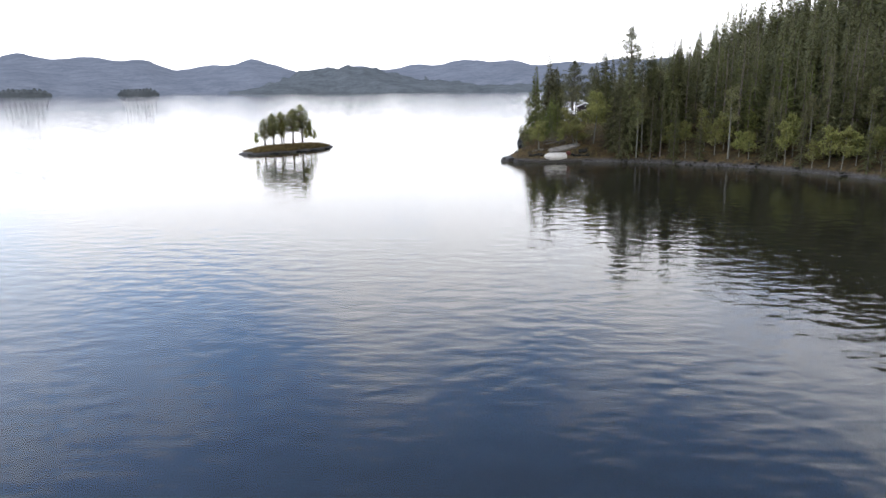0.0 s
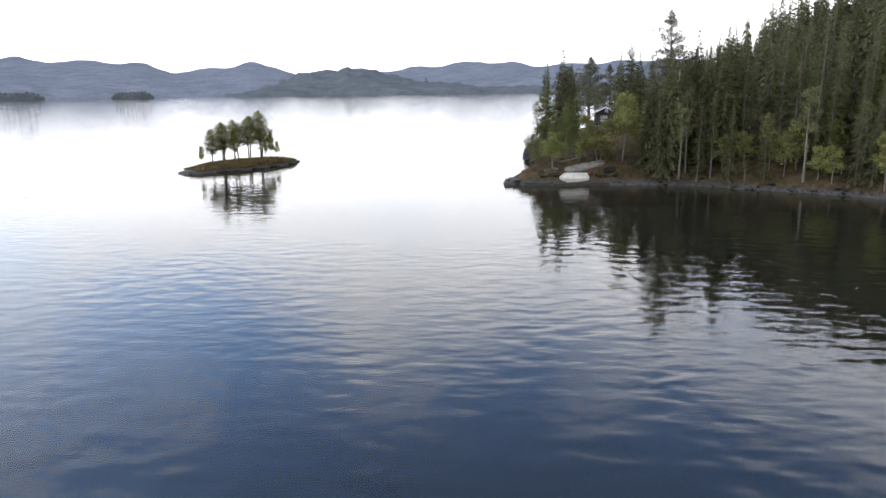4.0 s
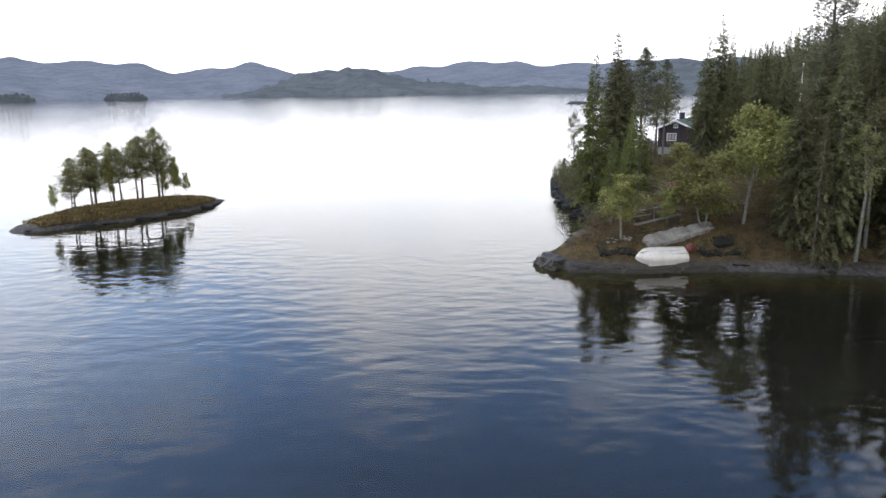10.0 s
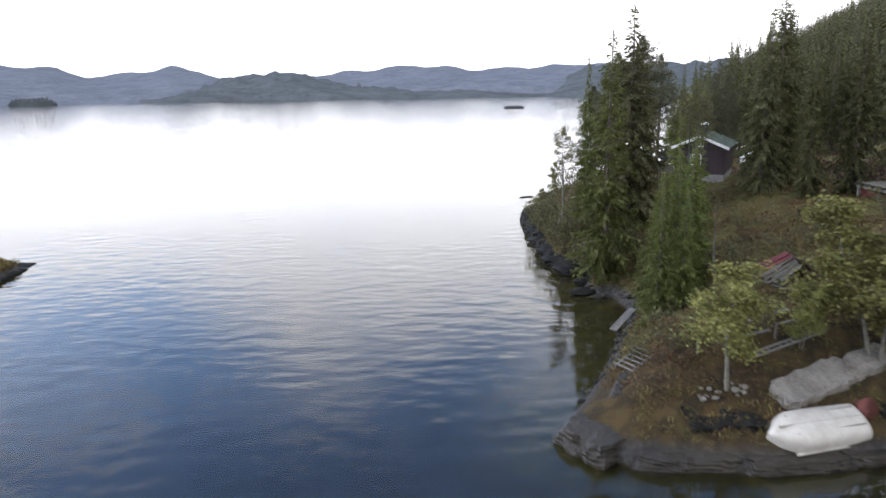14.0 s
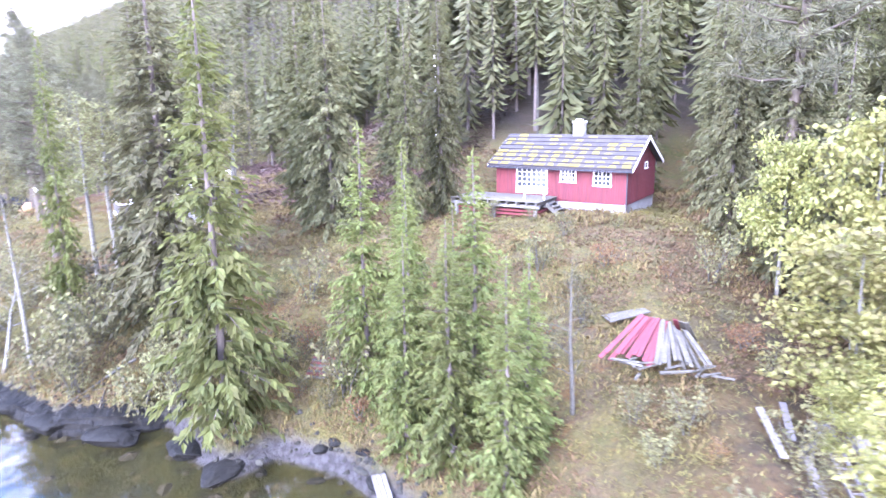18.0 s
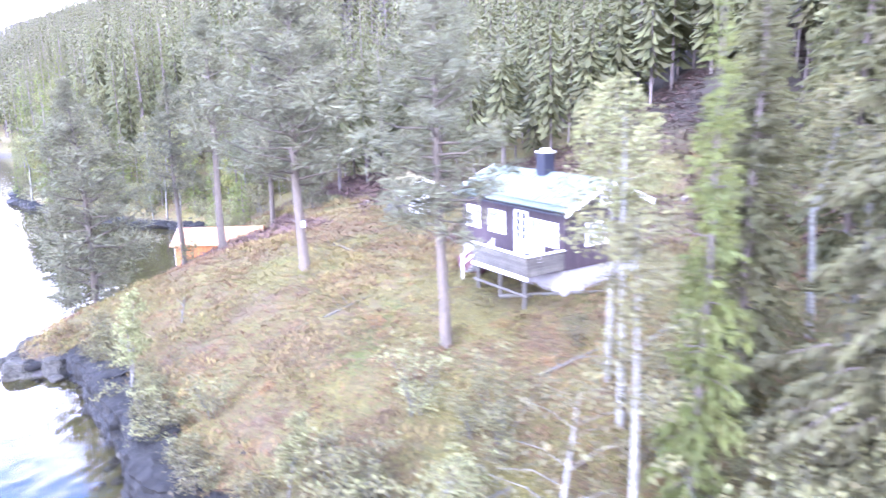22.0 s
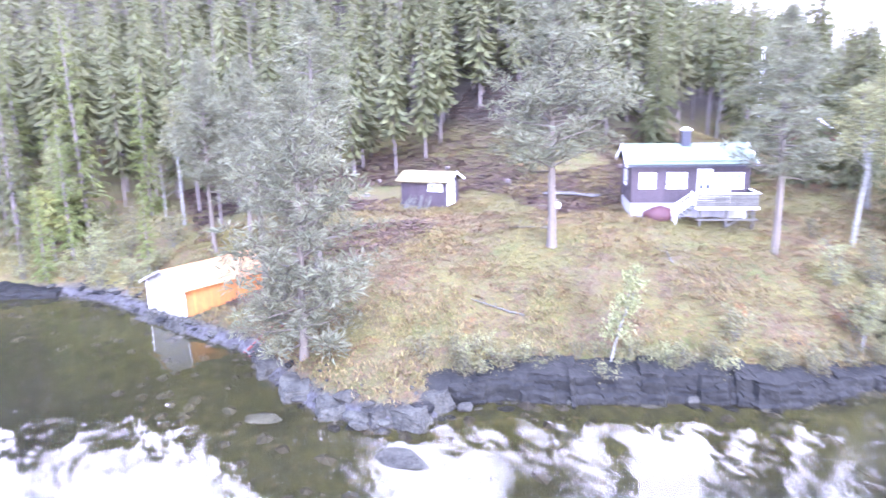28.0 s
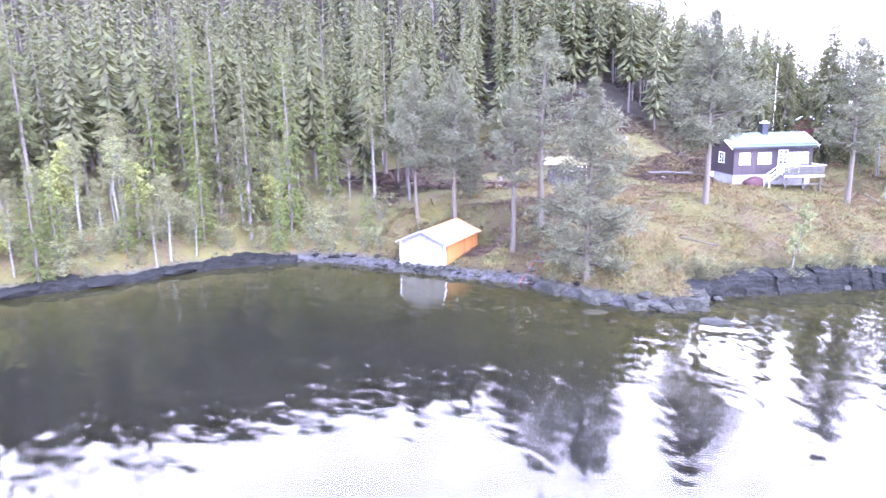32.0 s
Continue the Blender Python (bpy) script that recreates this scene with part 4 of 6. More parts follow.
for k in range(6000):
    x, y = (rnd.uniform(33, 82), rnd.uniform(116, 160)) if n_south < 125 else (rnd.uniform(60, 130), rnd.uniform(30, 118))
    d = float(inland(x, y))
    if d < 0.6 or d > 26 or clearing(x, y) or (x < 36 and y > 157) or n_south >= 185:
        continue
    if not far_enough(x, y, 1.9 if d < 6 else 2.6):
        continue
    if d > 13:
        far_spruce(x, y, ground_z(x, y) - 0.3, rnd.uniform(17, 25), rnd.uniform(1.9, 2.9), rnd, 38, 8, 0.55)
        n_south += 1
        continue
    q = rnd.random()
    if d < 6 and q < 0.5:
        plant(rnd.choice(THIN_LEAF + THIN_LEAF + TALL_BIRCH + GREY_BIRCH), x, y, rnd.uniform(0.7, 1.2), None, 0.9)
    elif q < 0.62:
        plant(rnd.choice(SLIM + LIGHT), x, y, rnd.uniform(0.8, 1.15) * (0.7 if d < 3 else 1), None, 1.1)
    else:
        plant(rnd.choice(MID), x, y, rnd.uniform(0.7, 1.08) * (0.65 if d < 3 else 1))
    n_south += 1

# mixed forest right down to the water round the northern bay
n_bay = 0
for k in range(5000):
    x, y = rnd.uniform(56, 112), rnd.uniform(244, 345)
    d = float(inland(x, y))
    if d < 0.9 or d > 26 or clearing(x, y) or n_bay >= 150 or not far_enough(x, y, 1.9 if d < 8 else 2.6):
        continue
    if d > 13:
        far_spruce(x, y, ground_z(x, y) - 0.3, rnd.uniform(17, 25), rnd.uniform(1.8, 2.7), rnd, 38, 8, 0.55)
        n_bay += 1
        continue
    q = rnd.random()
    if q < 0.24:
        plant(rnd.choice(TALL_BIRCH), x, y, rnd.uniform(0.8, 1.25), None, 0.9)
    elif q < 0.36:
        plant(rnd.choice(THIN_LEAF + GREY_BIRCH), x, y, rnd.uniform(0.6, 1.2), None, 0.8)
    elif q < 0.62:
        plant(rnd.choice(LIGHT), x, y, rnd.uniform(0.75, 1.2))
    else:
        plant(rnd.choice(SLIM), x, y, rnd.uniform(0.85, 1.2), None, 0.9)
    n_bay += 1

# a close hem of birches and young spruces along the bay
n_hem = 0
for k in range(3000):
    x, y = rnd.uniform(58, 84), rnd.uniform(251, 318)
    d = float(inland(x, y))
    if d < 0.7 or d > 8 or n_hem >= 78 or not far_enough(x, y, 1.5):
        continue
    q = rnd.random()
    if q < 0.3:
        plant(rnd.choice(TALL_BIRCH), x, y, rnd.uniform(0.5, 0.9), None, 0.9)
    elif q < 0.55:
        plant(rnd.choice(THIN_LEAF), x, y, rnd.uniform(0.6, 1.2), None, 0.9)
    elif q < 0.85:
        plant(rnd.choice(LIGHT), x, y, rnd.uniform(0.35, 0.8), None, 1.1)
    else:
        plant(PALE_BUSH[k % 2], x, y, rnd.uniform(0.8, 1.3))
    n_hem += 1

# young growth along the water's edge of the bay
for k in range(160):
    x, y = rnd.uniform(60, 80), rnd.uniform(248, 312)
    d = float(inland(x, y))
    if 0.8 < d < 9 and far_enough(x, y, 1.3):
        if k % 3:
            plant(LIGHT[k % 2], x, y, rnd.uniform(0.16, 0.42), None, 1.35)
        else:
            plant(BUSHES[k % 2], x, y, rnd.uniform(0.9, 1.7))

n_near = 0
for k in range(9000):
    x, y = rnd.uniform(18, 120), rnd.uniform(70, 330)
    d = float(inland(x, y))
    edge = 1.2 if y < 200 else 2.2
    if d < edge or d > 34 + (26 if 150 < y < 250 else 0) or clearing(x, y) or n_near >= 420:
        continue
    if not far_enough(x, y, 2.7 if d < 14 else 3.3):
        continue
    if d > 24 or n_near > 200:
        far_spruce(x, y, ground_z(x, y) - 0.3, rnd.uniform(14, 22), rnd.uniform(1.8, 2.7), rnd, 38, 8, 0.55)
        n_near += 1
        continue
    q = rnd.random()
    if d < 7 and q < 0.34:
        plant(rnd.choice(THIN_LEAF), x, y, rnd.uniform(0.7, 1.35), None, 0.8)
    elif q < 0.68:
        plant(rnd.choice(SLIM), x, y, rnd.uniform(0.8, 1.12) * (0.7 if d < 5 else 1) * (1.15 if x > 60 and y < 200 else 1))
    elif q < 0.9:
        plant(rnd.choice(MID), x, y, rnd.uniform(0.65, 1.0) * (0.8 if d < 5 else 1))
    else:
        plant(rnd.choice(GREY_BIRCH + THIN_LEAF), x, y, rnd.uniform(0.8, 1.6), None, 0.6)
    n_near += 1

pts = np.array([(rnd.uniform(40, 520), rnd.uniform(-250, 700)) for _ in range(26000)])
dd = inland(pts[:, 0], pts[:, 1])
zz = height(pts[:, 0], pts[:, 1])
n_far = 0
cell = {}
for (x, y), d, z in zip(pts, dd, zz):
    if y < 15:
        continue
    lo = 44 if 150 < y < 250 else 30
    if y > 330:
        lo = 2
    if y < 70:
        lo = 2
    if d < lo or d > 330 or clearing(x, y):
        continue
    gap = 2.8 if d < 110 else 4.4
    key = (int(x / gap), int(y / gap))
    if key in cell:
        continue
    cell[key] = 1
    n_far += 1
    near = d < 110 and 100 < y < 330
    far_spruce(x, y, z - 0.3, rnd.uniform(14, 24), rnd.uniform(1.6, 2.6), rnd, 16 if near else 8, 5, 1.15 if near else 2.2)
woods = mesh_object("far_woods", fv, ff, [M_SPRUCE, M_BARK, M_SPRUCE_OLD])
woods.data.polygons.foreach_set("material_index", fm)
tagged(woods, "dense dark spruce forest covering the hillside", "forest", kind="stuff")

for p in PROTOTYPES:
    for o in (*p.children_recursive, p):
        bpy.data.objects.remove(o, do_unlink=True)


# ---- buildings ----
M_RED = material("red_painted_boards", (0.105, 0.020, 0.024), (0.066, 0.013, 0.016), 1.5, 0.7, 0.4, 14, stretch=(1, 1, 0.15), objrand=0.12)
M_BROWN = material("dark_brown_stained_boards", (0.042, 0.030, 0.033), (0.024, 0.018, 0.021), 1.5, 0.7, 0.4, 14, stretch=(1, 1, 0.15), objrand=0.15)
M_GREYWOOD = material("weathered_grey_planks", (0.088, 0.083, 0.066), (0.048, 0.045, 0.036), 2.0, 0.85, 0.5, 12, objrand=0.2)
M_ORANGE = material("fresh_orange_boards", (0.300, 0.125, 0.030), (0.205, 0.078, 0.020), 1.5, 0.7, 0.4, 14, stretch=(1, 1, 0.2), objrand=0.1)
M_ORANGEROOF = material("pale_orange_roof_boards", (0.270, 0.140, 0.050), (0.170, 0.085, 0.032), 1.5, 0.7, 0.4, 14, objrand=0.12)
M_WHITEWASH = material("flaking_whitish_boards", (0.170, 0.166, 0.150), (0.095, 0.090, 0.078), 2.2, 0.8, 0.4, 12, stretch=(1, 1, 0.3), objrand=0.08)
M_WHITE = material("white_paint", (0.697, 0.697, 0.680), (0.578, 0.578, 0.561), 3.0, 0.5, 0.15, 20)
M_PLASTER = material("white_plastered_foundation", (0.245, 0.241, 0.238), (0.158, 0.154, 0.150), 1.6, 0.85, 0.4, 12)
M_GREENROOF = material("pale_green_metal_roof", (0.100, 0.122, 0.098), (0.076, 0.098, 0.078), 1.2, 0.75, 0.15, 10, specular=0.15)
M_BLACKMETAL = material("dark_blue_black_metal", (0.011, 0.013, 0.022), (0.006, 0.007, 0.013), 2.0, 0.45, 0.1, 12, specular=0.5)
M_TILE = material("grey_roof_slab_with_moss", (0.040, 0.037, 0.038), (0.022, 0.020, 0.021), 1.4, 0.85, 0.4, 14, objrand=0.15)
M_MOSS = material("yellow_moss", (0.130, 0.105, 0.016), (0.070, 0.060, 0.012), 2.0, 0.95, 0.8, 20)
M_MOSSROOF = material("mossy_turf_felt_roof", (0.139, 0.119, 0.053), (0.073, 0.063, 0.030), 1.5, 0.95, 0.6, 14)
M_TARP = material("faded_red_tarpaulin", (0.045, 0.014, 0.015), (0.030, 0.009, 0.010), 1.5, 0.7, 0.5, 7)


def glass_material():
    m = bpy.data.materials.new("window_glass")
    m.use_nodes = True
    b = m.node_tree.nodes["Principled BSDF"]
    b.inputs["Base Color"].default_value = (0.03, 0.035, 0.04, 1)
    b.inputs["Roughness"].default_value = 0.04
    b.inputs["Specular IOR Level"].default_value = 0.7
    return m


M_GLASS = glass_material()
M_CURTAIN = material("pale_curtain", (0.170, 0.174, 0.178), (0.110, 0.112, 0.116), 6, 0.9, 0.3, 10, stretch=(6, 1, 0.3))


def thing(name, m, label, category, group=""):
    e = new(name)
    e.matrix_world = m
    return tagged(e, label, category, group)


def slab(pts, thick):
    """A plate through four points, thick metres deep along its normal, as a bmesh."""
    bm = bmesh.new()
    a, b, c, d = [Vector(p) for p in pts]
    n = (b - a).cross(d - a).normalized() * thick
    vs = [bm.verts.new(p) for p in (a, b, c, d, a + n, b + n, c + n, d + n)]
    for f in ((3, 2, 1, 0), (4, 5, 6, 7), (0, 1, 5, 4), (1, 2, 6, 5), (2, 3, 7, 6), (3, 0, 4, 7)):
        bm.faces.new([vs[i] for i in f])
    return bm


def plank_wall(parent, x0, x1, top, z0, mat, y, thick=0.025, w=0.16, flip=False, horizontal=False):
    """Upright boards along x at depth y, each a part; top gives the height of the wall at x. With flip the wall runs along y at x = y."""
    n = max(1, round((x1 - x0) / w))
    w = (x1 - x0) / n
    for i in range(n):
        a, b = x0 + i * w + 0.006, x0 + (i + 1) * w - 0.006
        t = thick if i % 2 else thick * 0.55
        bm = bmesh.new()
        za, zb = top(a), top(b)
        if flip:
            q = [(y, a, z0), (y, b, z0), (y, b, zb), (y, a, za)]
            o = (t if flip > 0 else -t, 0, 0)
        else:
            q = [(a, y, z0), (b, y, z0), (b, y, zb), (a, y, za)]
            o = (0, -t, 0)
        vs = [bm.verts.new(p) for p in q] + [bm.verts.new((p[0] + o[0], p[1] + o[1], p[2] + o[2])) for p in q]
        for f in ((3, 2, 1, 0), (4, 5, 6, 7), (0, 1, 5, 4), (1, 2, 6, 5), (2, 3, 7, 6), (3, 0, 4, 7)):
            bm.faces.new([vs[k] for k in f])
        bmesh.ops.recalc_face_normals(bm, faces=bm.faces)
        part("board", bm, mat, parent)


def window(parent, x0, x1, z0, z1, y=0.0, cols=2, rows=2, side=None, curtain=False, name="window", panel=0.0):
    """A white-framed window proud of a wall; side turns it onto the wall at x = side. Lights between glazing bars are panes."""
    if side is None:
        fr = lambda a, b, c, d, e, f: ((a, y + c, e), (b, y + d, f))
    else:
        s = 1 if side[1] > 0 else -1
        fr = lambda a, b, c, d, e, f: ((side[0] + min(-s * c, -s * d), a, e), (side[0] + max(-s * c, -s * d), b, f))
    g = new(name)
    g.parent = parent

    def bx(nm, a, b, c, d, e, f, mat):
        lo, hi = fr(a, b, c, d, e, f)
        part(nm, box(lo, hi), mat, g)

    fw = 0.09
    bx("frame", x0 - fw, x0, -0.07, 0.0, z0 - fw, z1 + fw, M_WHITE)
    bx("frame", x1, x1 + fw, -0.07, 0.0, z0 - fw, z1 + fw, M_WHITE)
    bx("frame", x0, x1, -0.07, 0.0, z1, z1 + fw, M_WHITE)
    bx("sill", x0 - fw - 0.03, x1 + fw + 0.03, -0.1, 0.0, z0 - fw, z0, M_WHITE)
    zb = z0
    if panel:
        bx("panel", x0, x1, -0.045, -0.015, z0, z0 + panel, M_WHITE)
        zb = z0 + panel
    w, h = (x1 - x0) / cols, (z1 - zb) / rows
    for i in range(1, cols):
        bx("glazing_bar", x0 + i * w - (0.05 if i == cols // 2 and cols % 2 == 0 else 0.022), x0 + i * w + (0.05 if i == cols // 2 and cols % 2 == 0 else 0.022), -0.055, -0.02, zb, z1, M_WHITE)
    for j in range(1, rows):
        bx("glazing_bar", x0, x1, -0.05, -0.022, zb + j * h - 0.02, zb + j * h + 0.02, M_WHITE)
    for i in range(cols):
        for j in range(rows):
            bx("pane", x0 + i * w + 0.02, x0 + (i + 1) * w - 0.02, -0.036, -0.03, zb + j * h + 0.018, zb + (j + 1) * h - 0.018, M_GLASS if not curtain else M_CURTAIN)
    return g


def gable_house(name, m, label, L, D, floor, eave, ridge_z, wall, found_z, over=0.35, gover=0.4):
    """Core walls, foundation and gable roof frame in a local frame: x along the front, y inward, z up."""
    h = thing(name, m, label, "cabin")
    bm = bmesh.new()
    prof = [(0, floor), (0, eave), (D / 2, ridge_z), (D, eave), (D, floor)]
    vs = [[bm.verts.new((x, y, z)) for y, z in prof] for x in (0.0, L)]
    bm.faces.new(vs[0])
    bm.faces.new(vs[1][::-1])
    for i in range(5):
        j = (i + 1) % 5
        bm.faces.new((vs[0][i], vs[1][i], vs[1][j], vs[0][j]))
    bmesh.ops.recalc_face_normals(bm, faces=bm.faces)
    part("wall_core", bm, wall, h)
    part("foundation", box((0.05, 0.05, found_z - 1.6), (L - 0.05, D - 0.05, floor + 0.02)), M_PLASTER, h, "white plastered foundation wall")
    gt = lambda y: eave + (ridge_z - eave) * (1 - abs(y - D / 2) / (D / 2)) - 0.03
    plank_wall(h, 0, L, lambda x: eave - 0.05, floor - 0.06, wall, 0.0)
    plank_wall(h, 0, D, gt, floor - 0.06, wall, 0.0, flip=-1)
    plank_wall(h, 0, D, gt, floor - 0.06, wall, L, flip=1)
    return h


def bargeboards(h, L, D, eave, ridge_z, over, gover, mat, w=0.2):
    k = (ridge_z - eave) / (D / 2)
    for x in (-gover, L + gover):
        for s in (0, 1):
            y0, y1 = (-over, D / 2) if s == 0 else (D + over, D / 2)
            z0, z1 = eave - k * over, ridge_z
            bm = bmesh.new()
            vs = []
            for dx in (-0.02, 0.025):
                vs += [bm.verts.new(p) for p in ((x + dx, y0, z0 - w + 0.12), (x + dx, y0, z0 + 0.13), (x + dx, y1, z1 + 0.13), (x + dx, y1, z1 - w + 0.12))]
            for f in ((0, 1, 2, 3), (7, 6, 5, 4), (0, 4, 5, 1), (1, 5, 6, 2), (2, 6, 7, 3), (3, 7, 4, 0)):
                bm.faces.new([vs[i] for i in f])
            bmesh.ops.recalc_face_normals(bm, faces=bm.faces)
            part("bargeboard", bm, mat, h, "white bargeboard")


def chimney(h, x, y, z0, z1, w, mat, cap):
    c = part("chimney", box((x - w / 2, y - w / 2, z0), (x + w / 2, y + w / 2, z1), bevel=0.015), mat, h, "tall square chimney above the ridge")
    part("cap", box((x - w * 0.56, y - w * 0.56, z1), (x + w * 0.56, y + w * 0.56, z1 + 0.1), bevel=0.02), cap, c)
    part("flue", box((x - w * 0.28, y - w * 0.28, z1 + 0.1), (x + w * 0.28, y + w * 0.28, z1 + 0.24), bevel=0.02), cap, c)


# the red cabin: x runs south along the front from its north corner, y inland
RL, RD = 9.4, 6.2
m_red = pose(46.2 + 0.08 * RL, 174.55 + 0.997 * RL, -0.4, 0, 0, -90 - 4.6)
red = gable_house("red_cabin", m_red, "red-boarded cabin with a mossy roof and white windows", RL, RD, 8.95, 11.35, 13.0, M_RED, 8.4)
k_red = (13.0 - 11.35) / (RD / 2)
for s in (0, 1):
    n = 8
    roof = part("roof", slab([(-0.45, -0.5, 11.35 - k_red * 0.5), (RL + 0.45, -0.5, 11.35 - k_red * 0.5), (RL + 0.45, RD / 2, 13.0), (-0.45, RD / 2, 13.0)] if s == 0 else
                [(RL + 0.45, RD + 0.5, 11.35 - k_red * 0.5), (-0.45, RD + 0.5, 11.35 - k_red * 0.5), (-0.45, RD / 2, 13.0), (RL + 0.45, RD / 2, 13.0)], 0.08), M_TILE, red, "grey slab roof grown with yellow moss")
    for i in range(n):
        for c in range(12 if s == 0 else 1):
            xa = -0.45 + c * (RL + 0.9) / 12 if s == 0 else -0.45
            xb = xa + (RL + 0.9) / 12 - 0.012 if s == 0 else RL + 0.45
            t0, t1 = i / n, (i + 1) / n
            y0, y1 = -0.5 + t0 * (RD / 2 + 0.5), -0.5 + t1 * (RD / 2 + 0.5)
            if s:
                y0, y1 = RD - y0, RD - y1
            z0, z1 = 11.35 - k_red * 0.5 + t0 * (1.65 + k_red * 0.5) + 0.15, 11.35 - k_red * 0.5 + t1 * (1.65 + k_red * 0.5) + 0.1
            q = [(xa, y0, z0), (xb, y0, z0), (xb, y1, z1), (xa, y1, z1)]
            part("roof_slab", slab(q if s == 0 else [q[1], q[0], q[3], q[2]], 0.045), M_TILE, roof)
            # moss cushions on the lower, northern slabs
            if s == 0:
                rr_ = random.Random(i * 31 + c)
                if rr_.random() < 0.98 - 0.16 * max(0, i - 3) - 0.02 * c:
                    ta, tb = rr_.uniform(0.0, 0.12), rr_.uniform(0.45, 0.95)
                    e0, e1 = xa + rr_.uniform(0, 0.25), xb - rr_.uniform(0, 0.25)
                    ly = lambda t_: y0 + (y1 - y0) * t_
                    lz = lambda t_: z0 + (z1 - z0) * t_ + 0.046
                    part("moss", slab([(e0, ly(ta), lz(ta)), (e1, ly(ta), lz(ta)), (e1 - rr_.uniform(-.1, .2), ly(tb), lz(tb)), (e0 + rr_.uniform(-.1, .2), ly(tb), lz(tb))], 0.02), M_MOSS, roof)
bargeboards(red, RL, RD, 11.35, 13.0, 0.5, 0.45, M_WHITE, 0.2)
part("gutter", box((-0.45, -0.6, 11.02), (RL + 0.45, -0.5, 11.1)), M_BLACKMETAL, red, "dark eaves gutter")
part("downpipe", box((RL - 0.06, -0.12, 8.5), (RL + 0.02, -0.04, 11.05)), M_BLACKMETAL, red, "dark red downpipe")
chimney(red, RL - 4.55, RD / 2 + 0.15, 12.4, 13.95, 0.72, M_PLASTER, M_WHITE)
fd = lambda yy: RL - (yy - 174.25)
window(red, fd(182.0), fd(179.85), 9.4, 11.1, 0, 6, 4, name="french_door", panel=0.35)
window(red, fd(178.75), fd(177.8), 10.25, 11.05, 0, 4, 3)
window(red, fd(176.45), fd(175.4), 10.1, 10.95, 0, 4, 3)
window(red, 3.6, 4.1, 10.95, 11.25, side=(RL, 1), cols=1, rows=2)
# window hood
part("window_hood", box((fd(176.75), -0.28, 11.06), (fd(175.1), 0.0, 11.11)), M_WHITE, red, "white hood over a window")
# the deck
dk = thing("deck", m_red, "grey plank deck on posts with a red slatted skirt", "deck")
x0d, x1d, yd, zd = fd(185.6), fd(179.0), -3.1, 9.15
for i in range(18):
    a = yd + i * (-yd - 0.06) / 18
    part("plank", box((x0d, a + 0.01, zd), (x1d, a + (-yd) / 18 - 0.01, zd + 0.045)), M_GREYWOOD, dk)
for i in range(10):
    x = x0d + 0.15 + i * (x1d - x0d - 0.3) / 9
    part("joist", box((x - 0.05, yd - 0.14, zd - 0.2), (x + 0.05, -0.08, zd - 0.004)), M_GREYWOOD, dk)
part("beam", box((x0d, yd + 0.05, zd - 0.38), (x1d, yd + 0.2, zd - 0.204)), M_WHITEWASH, dk)
for x in (x0d + 0.4, (x0d + x1d) / 2, x1d - 0.3):
    part("post", box((x - 0.1, yd + 0.0, 6.4), (x + 0.1, yd + 0.2, zd - 0.384)), M_WHITEWASH, dk)
for j in range(5):
    z = 7.5 + j * 0.24
    part("slat", box((x0d + 0.2, yd + 0.24, z), (x1d - 0.1, yd + 0.27, z + 0.15)), M_RED, dk)
    part("slat", box((x1d - 0.14, yd + 0.3, z), (x1d - 0.11, -0.3, z + 0.15)), M_RED, dk)
for x in (x1d - 0.1, x1d - 1.5):
    part("rail_post", box((x - 0.04, yd + 1.0, zd + 0.05), (x + 0.04, yd + 1.08, zd + 0.95)), M_WHITE, dk)
for z in (zd + 0.5, zd + 0.9):
    part("rail", box((x1d - 1.5, yd + 1.1, z - 0.03), (x1d - 0.06, yd + 1.14, z + 0.03)), M_WHITE, dk)
for i in range(6):
    part("stair_tread", box((x1d + 0.05 + i * 0.26, yd + 1.1, zd - 0.2 - i * 0.2), (x1d + 0.34 + i * 0.26, yd + 2.2, zd - 0.16 - i * 0.2)), M_GREYWOOD, dk)
for yy in (yd + 1.06, yd + 2.2):
    part("stringer", slab([(x1d, yy, zd - 0.35), (x1d + 1.7, yy, zd - 1.6), (x1d + 1.7, yy, zd - 1.35), (x1d, yy, zd - 0.05)], 0.04), M_GREYWOOD, dk)

# the dark cabin: x runs south along the front from its north corner
DL, DD = 8.6, 5.3
a_dark = math.degrees(math.atan2(-0.845, -0.535))
m_dark = pose(41.95, 214.85, 0, 0, 0, a_dark)
dark = gable_house("dark_cabin", m_dark, "dark brown boarded cabin with a pale green roof", DL, DD, 7.3, 10.3, 11.42, M_BROWN, 6.5)
k_d = (11.42 - 10.3) / (DD / 2)
for s in (0, 1):
    q = [(-0.45, -0.4, 10.3 - k_d * 0.4), (DL + 0.45, -0.4, 10.3 - k_d * 0.4), (DL + 0.45, DD / 2, 11.42), (-0.45, DD / 2, 11.42)]
    if s:
        q = [(DL + 0.45, DD + 0.4, 10.3 - k_d * 0.4), (-0.45, DD + 0.4, 10.3 - k_d * 0.4), (-0.45, DD / 2, 11.42), (DL + 0.45, DD / 2, 11.42)]
    rf = part("roof", slab(q, 0.09), M_GREENROOF, dark, "pale green sheet-metal roof")
    for i in range(22):
        x = -0.4 + i * (DL + 0.8) / 21
        ya, za, yb, zb = (-0.4, 10.3 - k_d * 0.4, DD / 2, 11.42) if s == 0 else (DD + 0.4, 10.3 - k_d * 0.4, DD / 2, 11.42)
        p = [(x - 0.015, ya, za + 0.1), (x + 0.015, ya, za + 0.1), (x + 0.015, yb, zb + 0.1), (x - 0.015, yb, zb + 0.1)]
        part("seam", slab(p if s == 0 else [p[1], p[0], p[3], p[2]], 0.03), M_GREENROOF, rf)
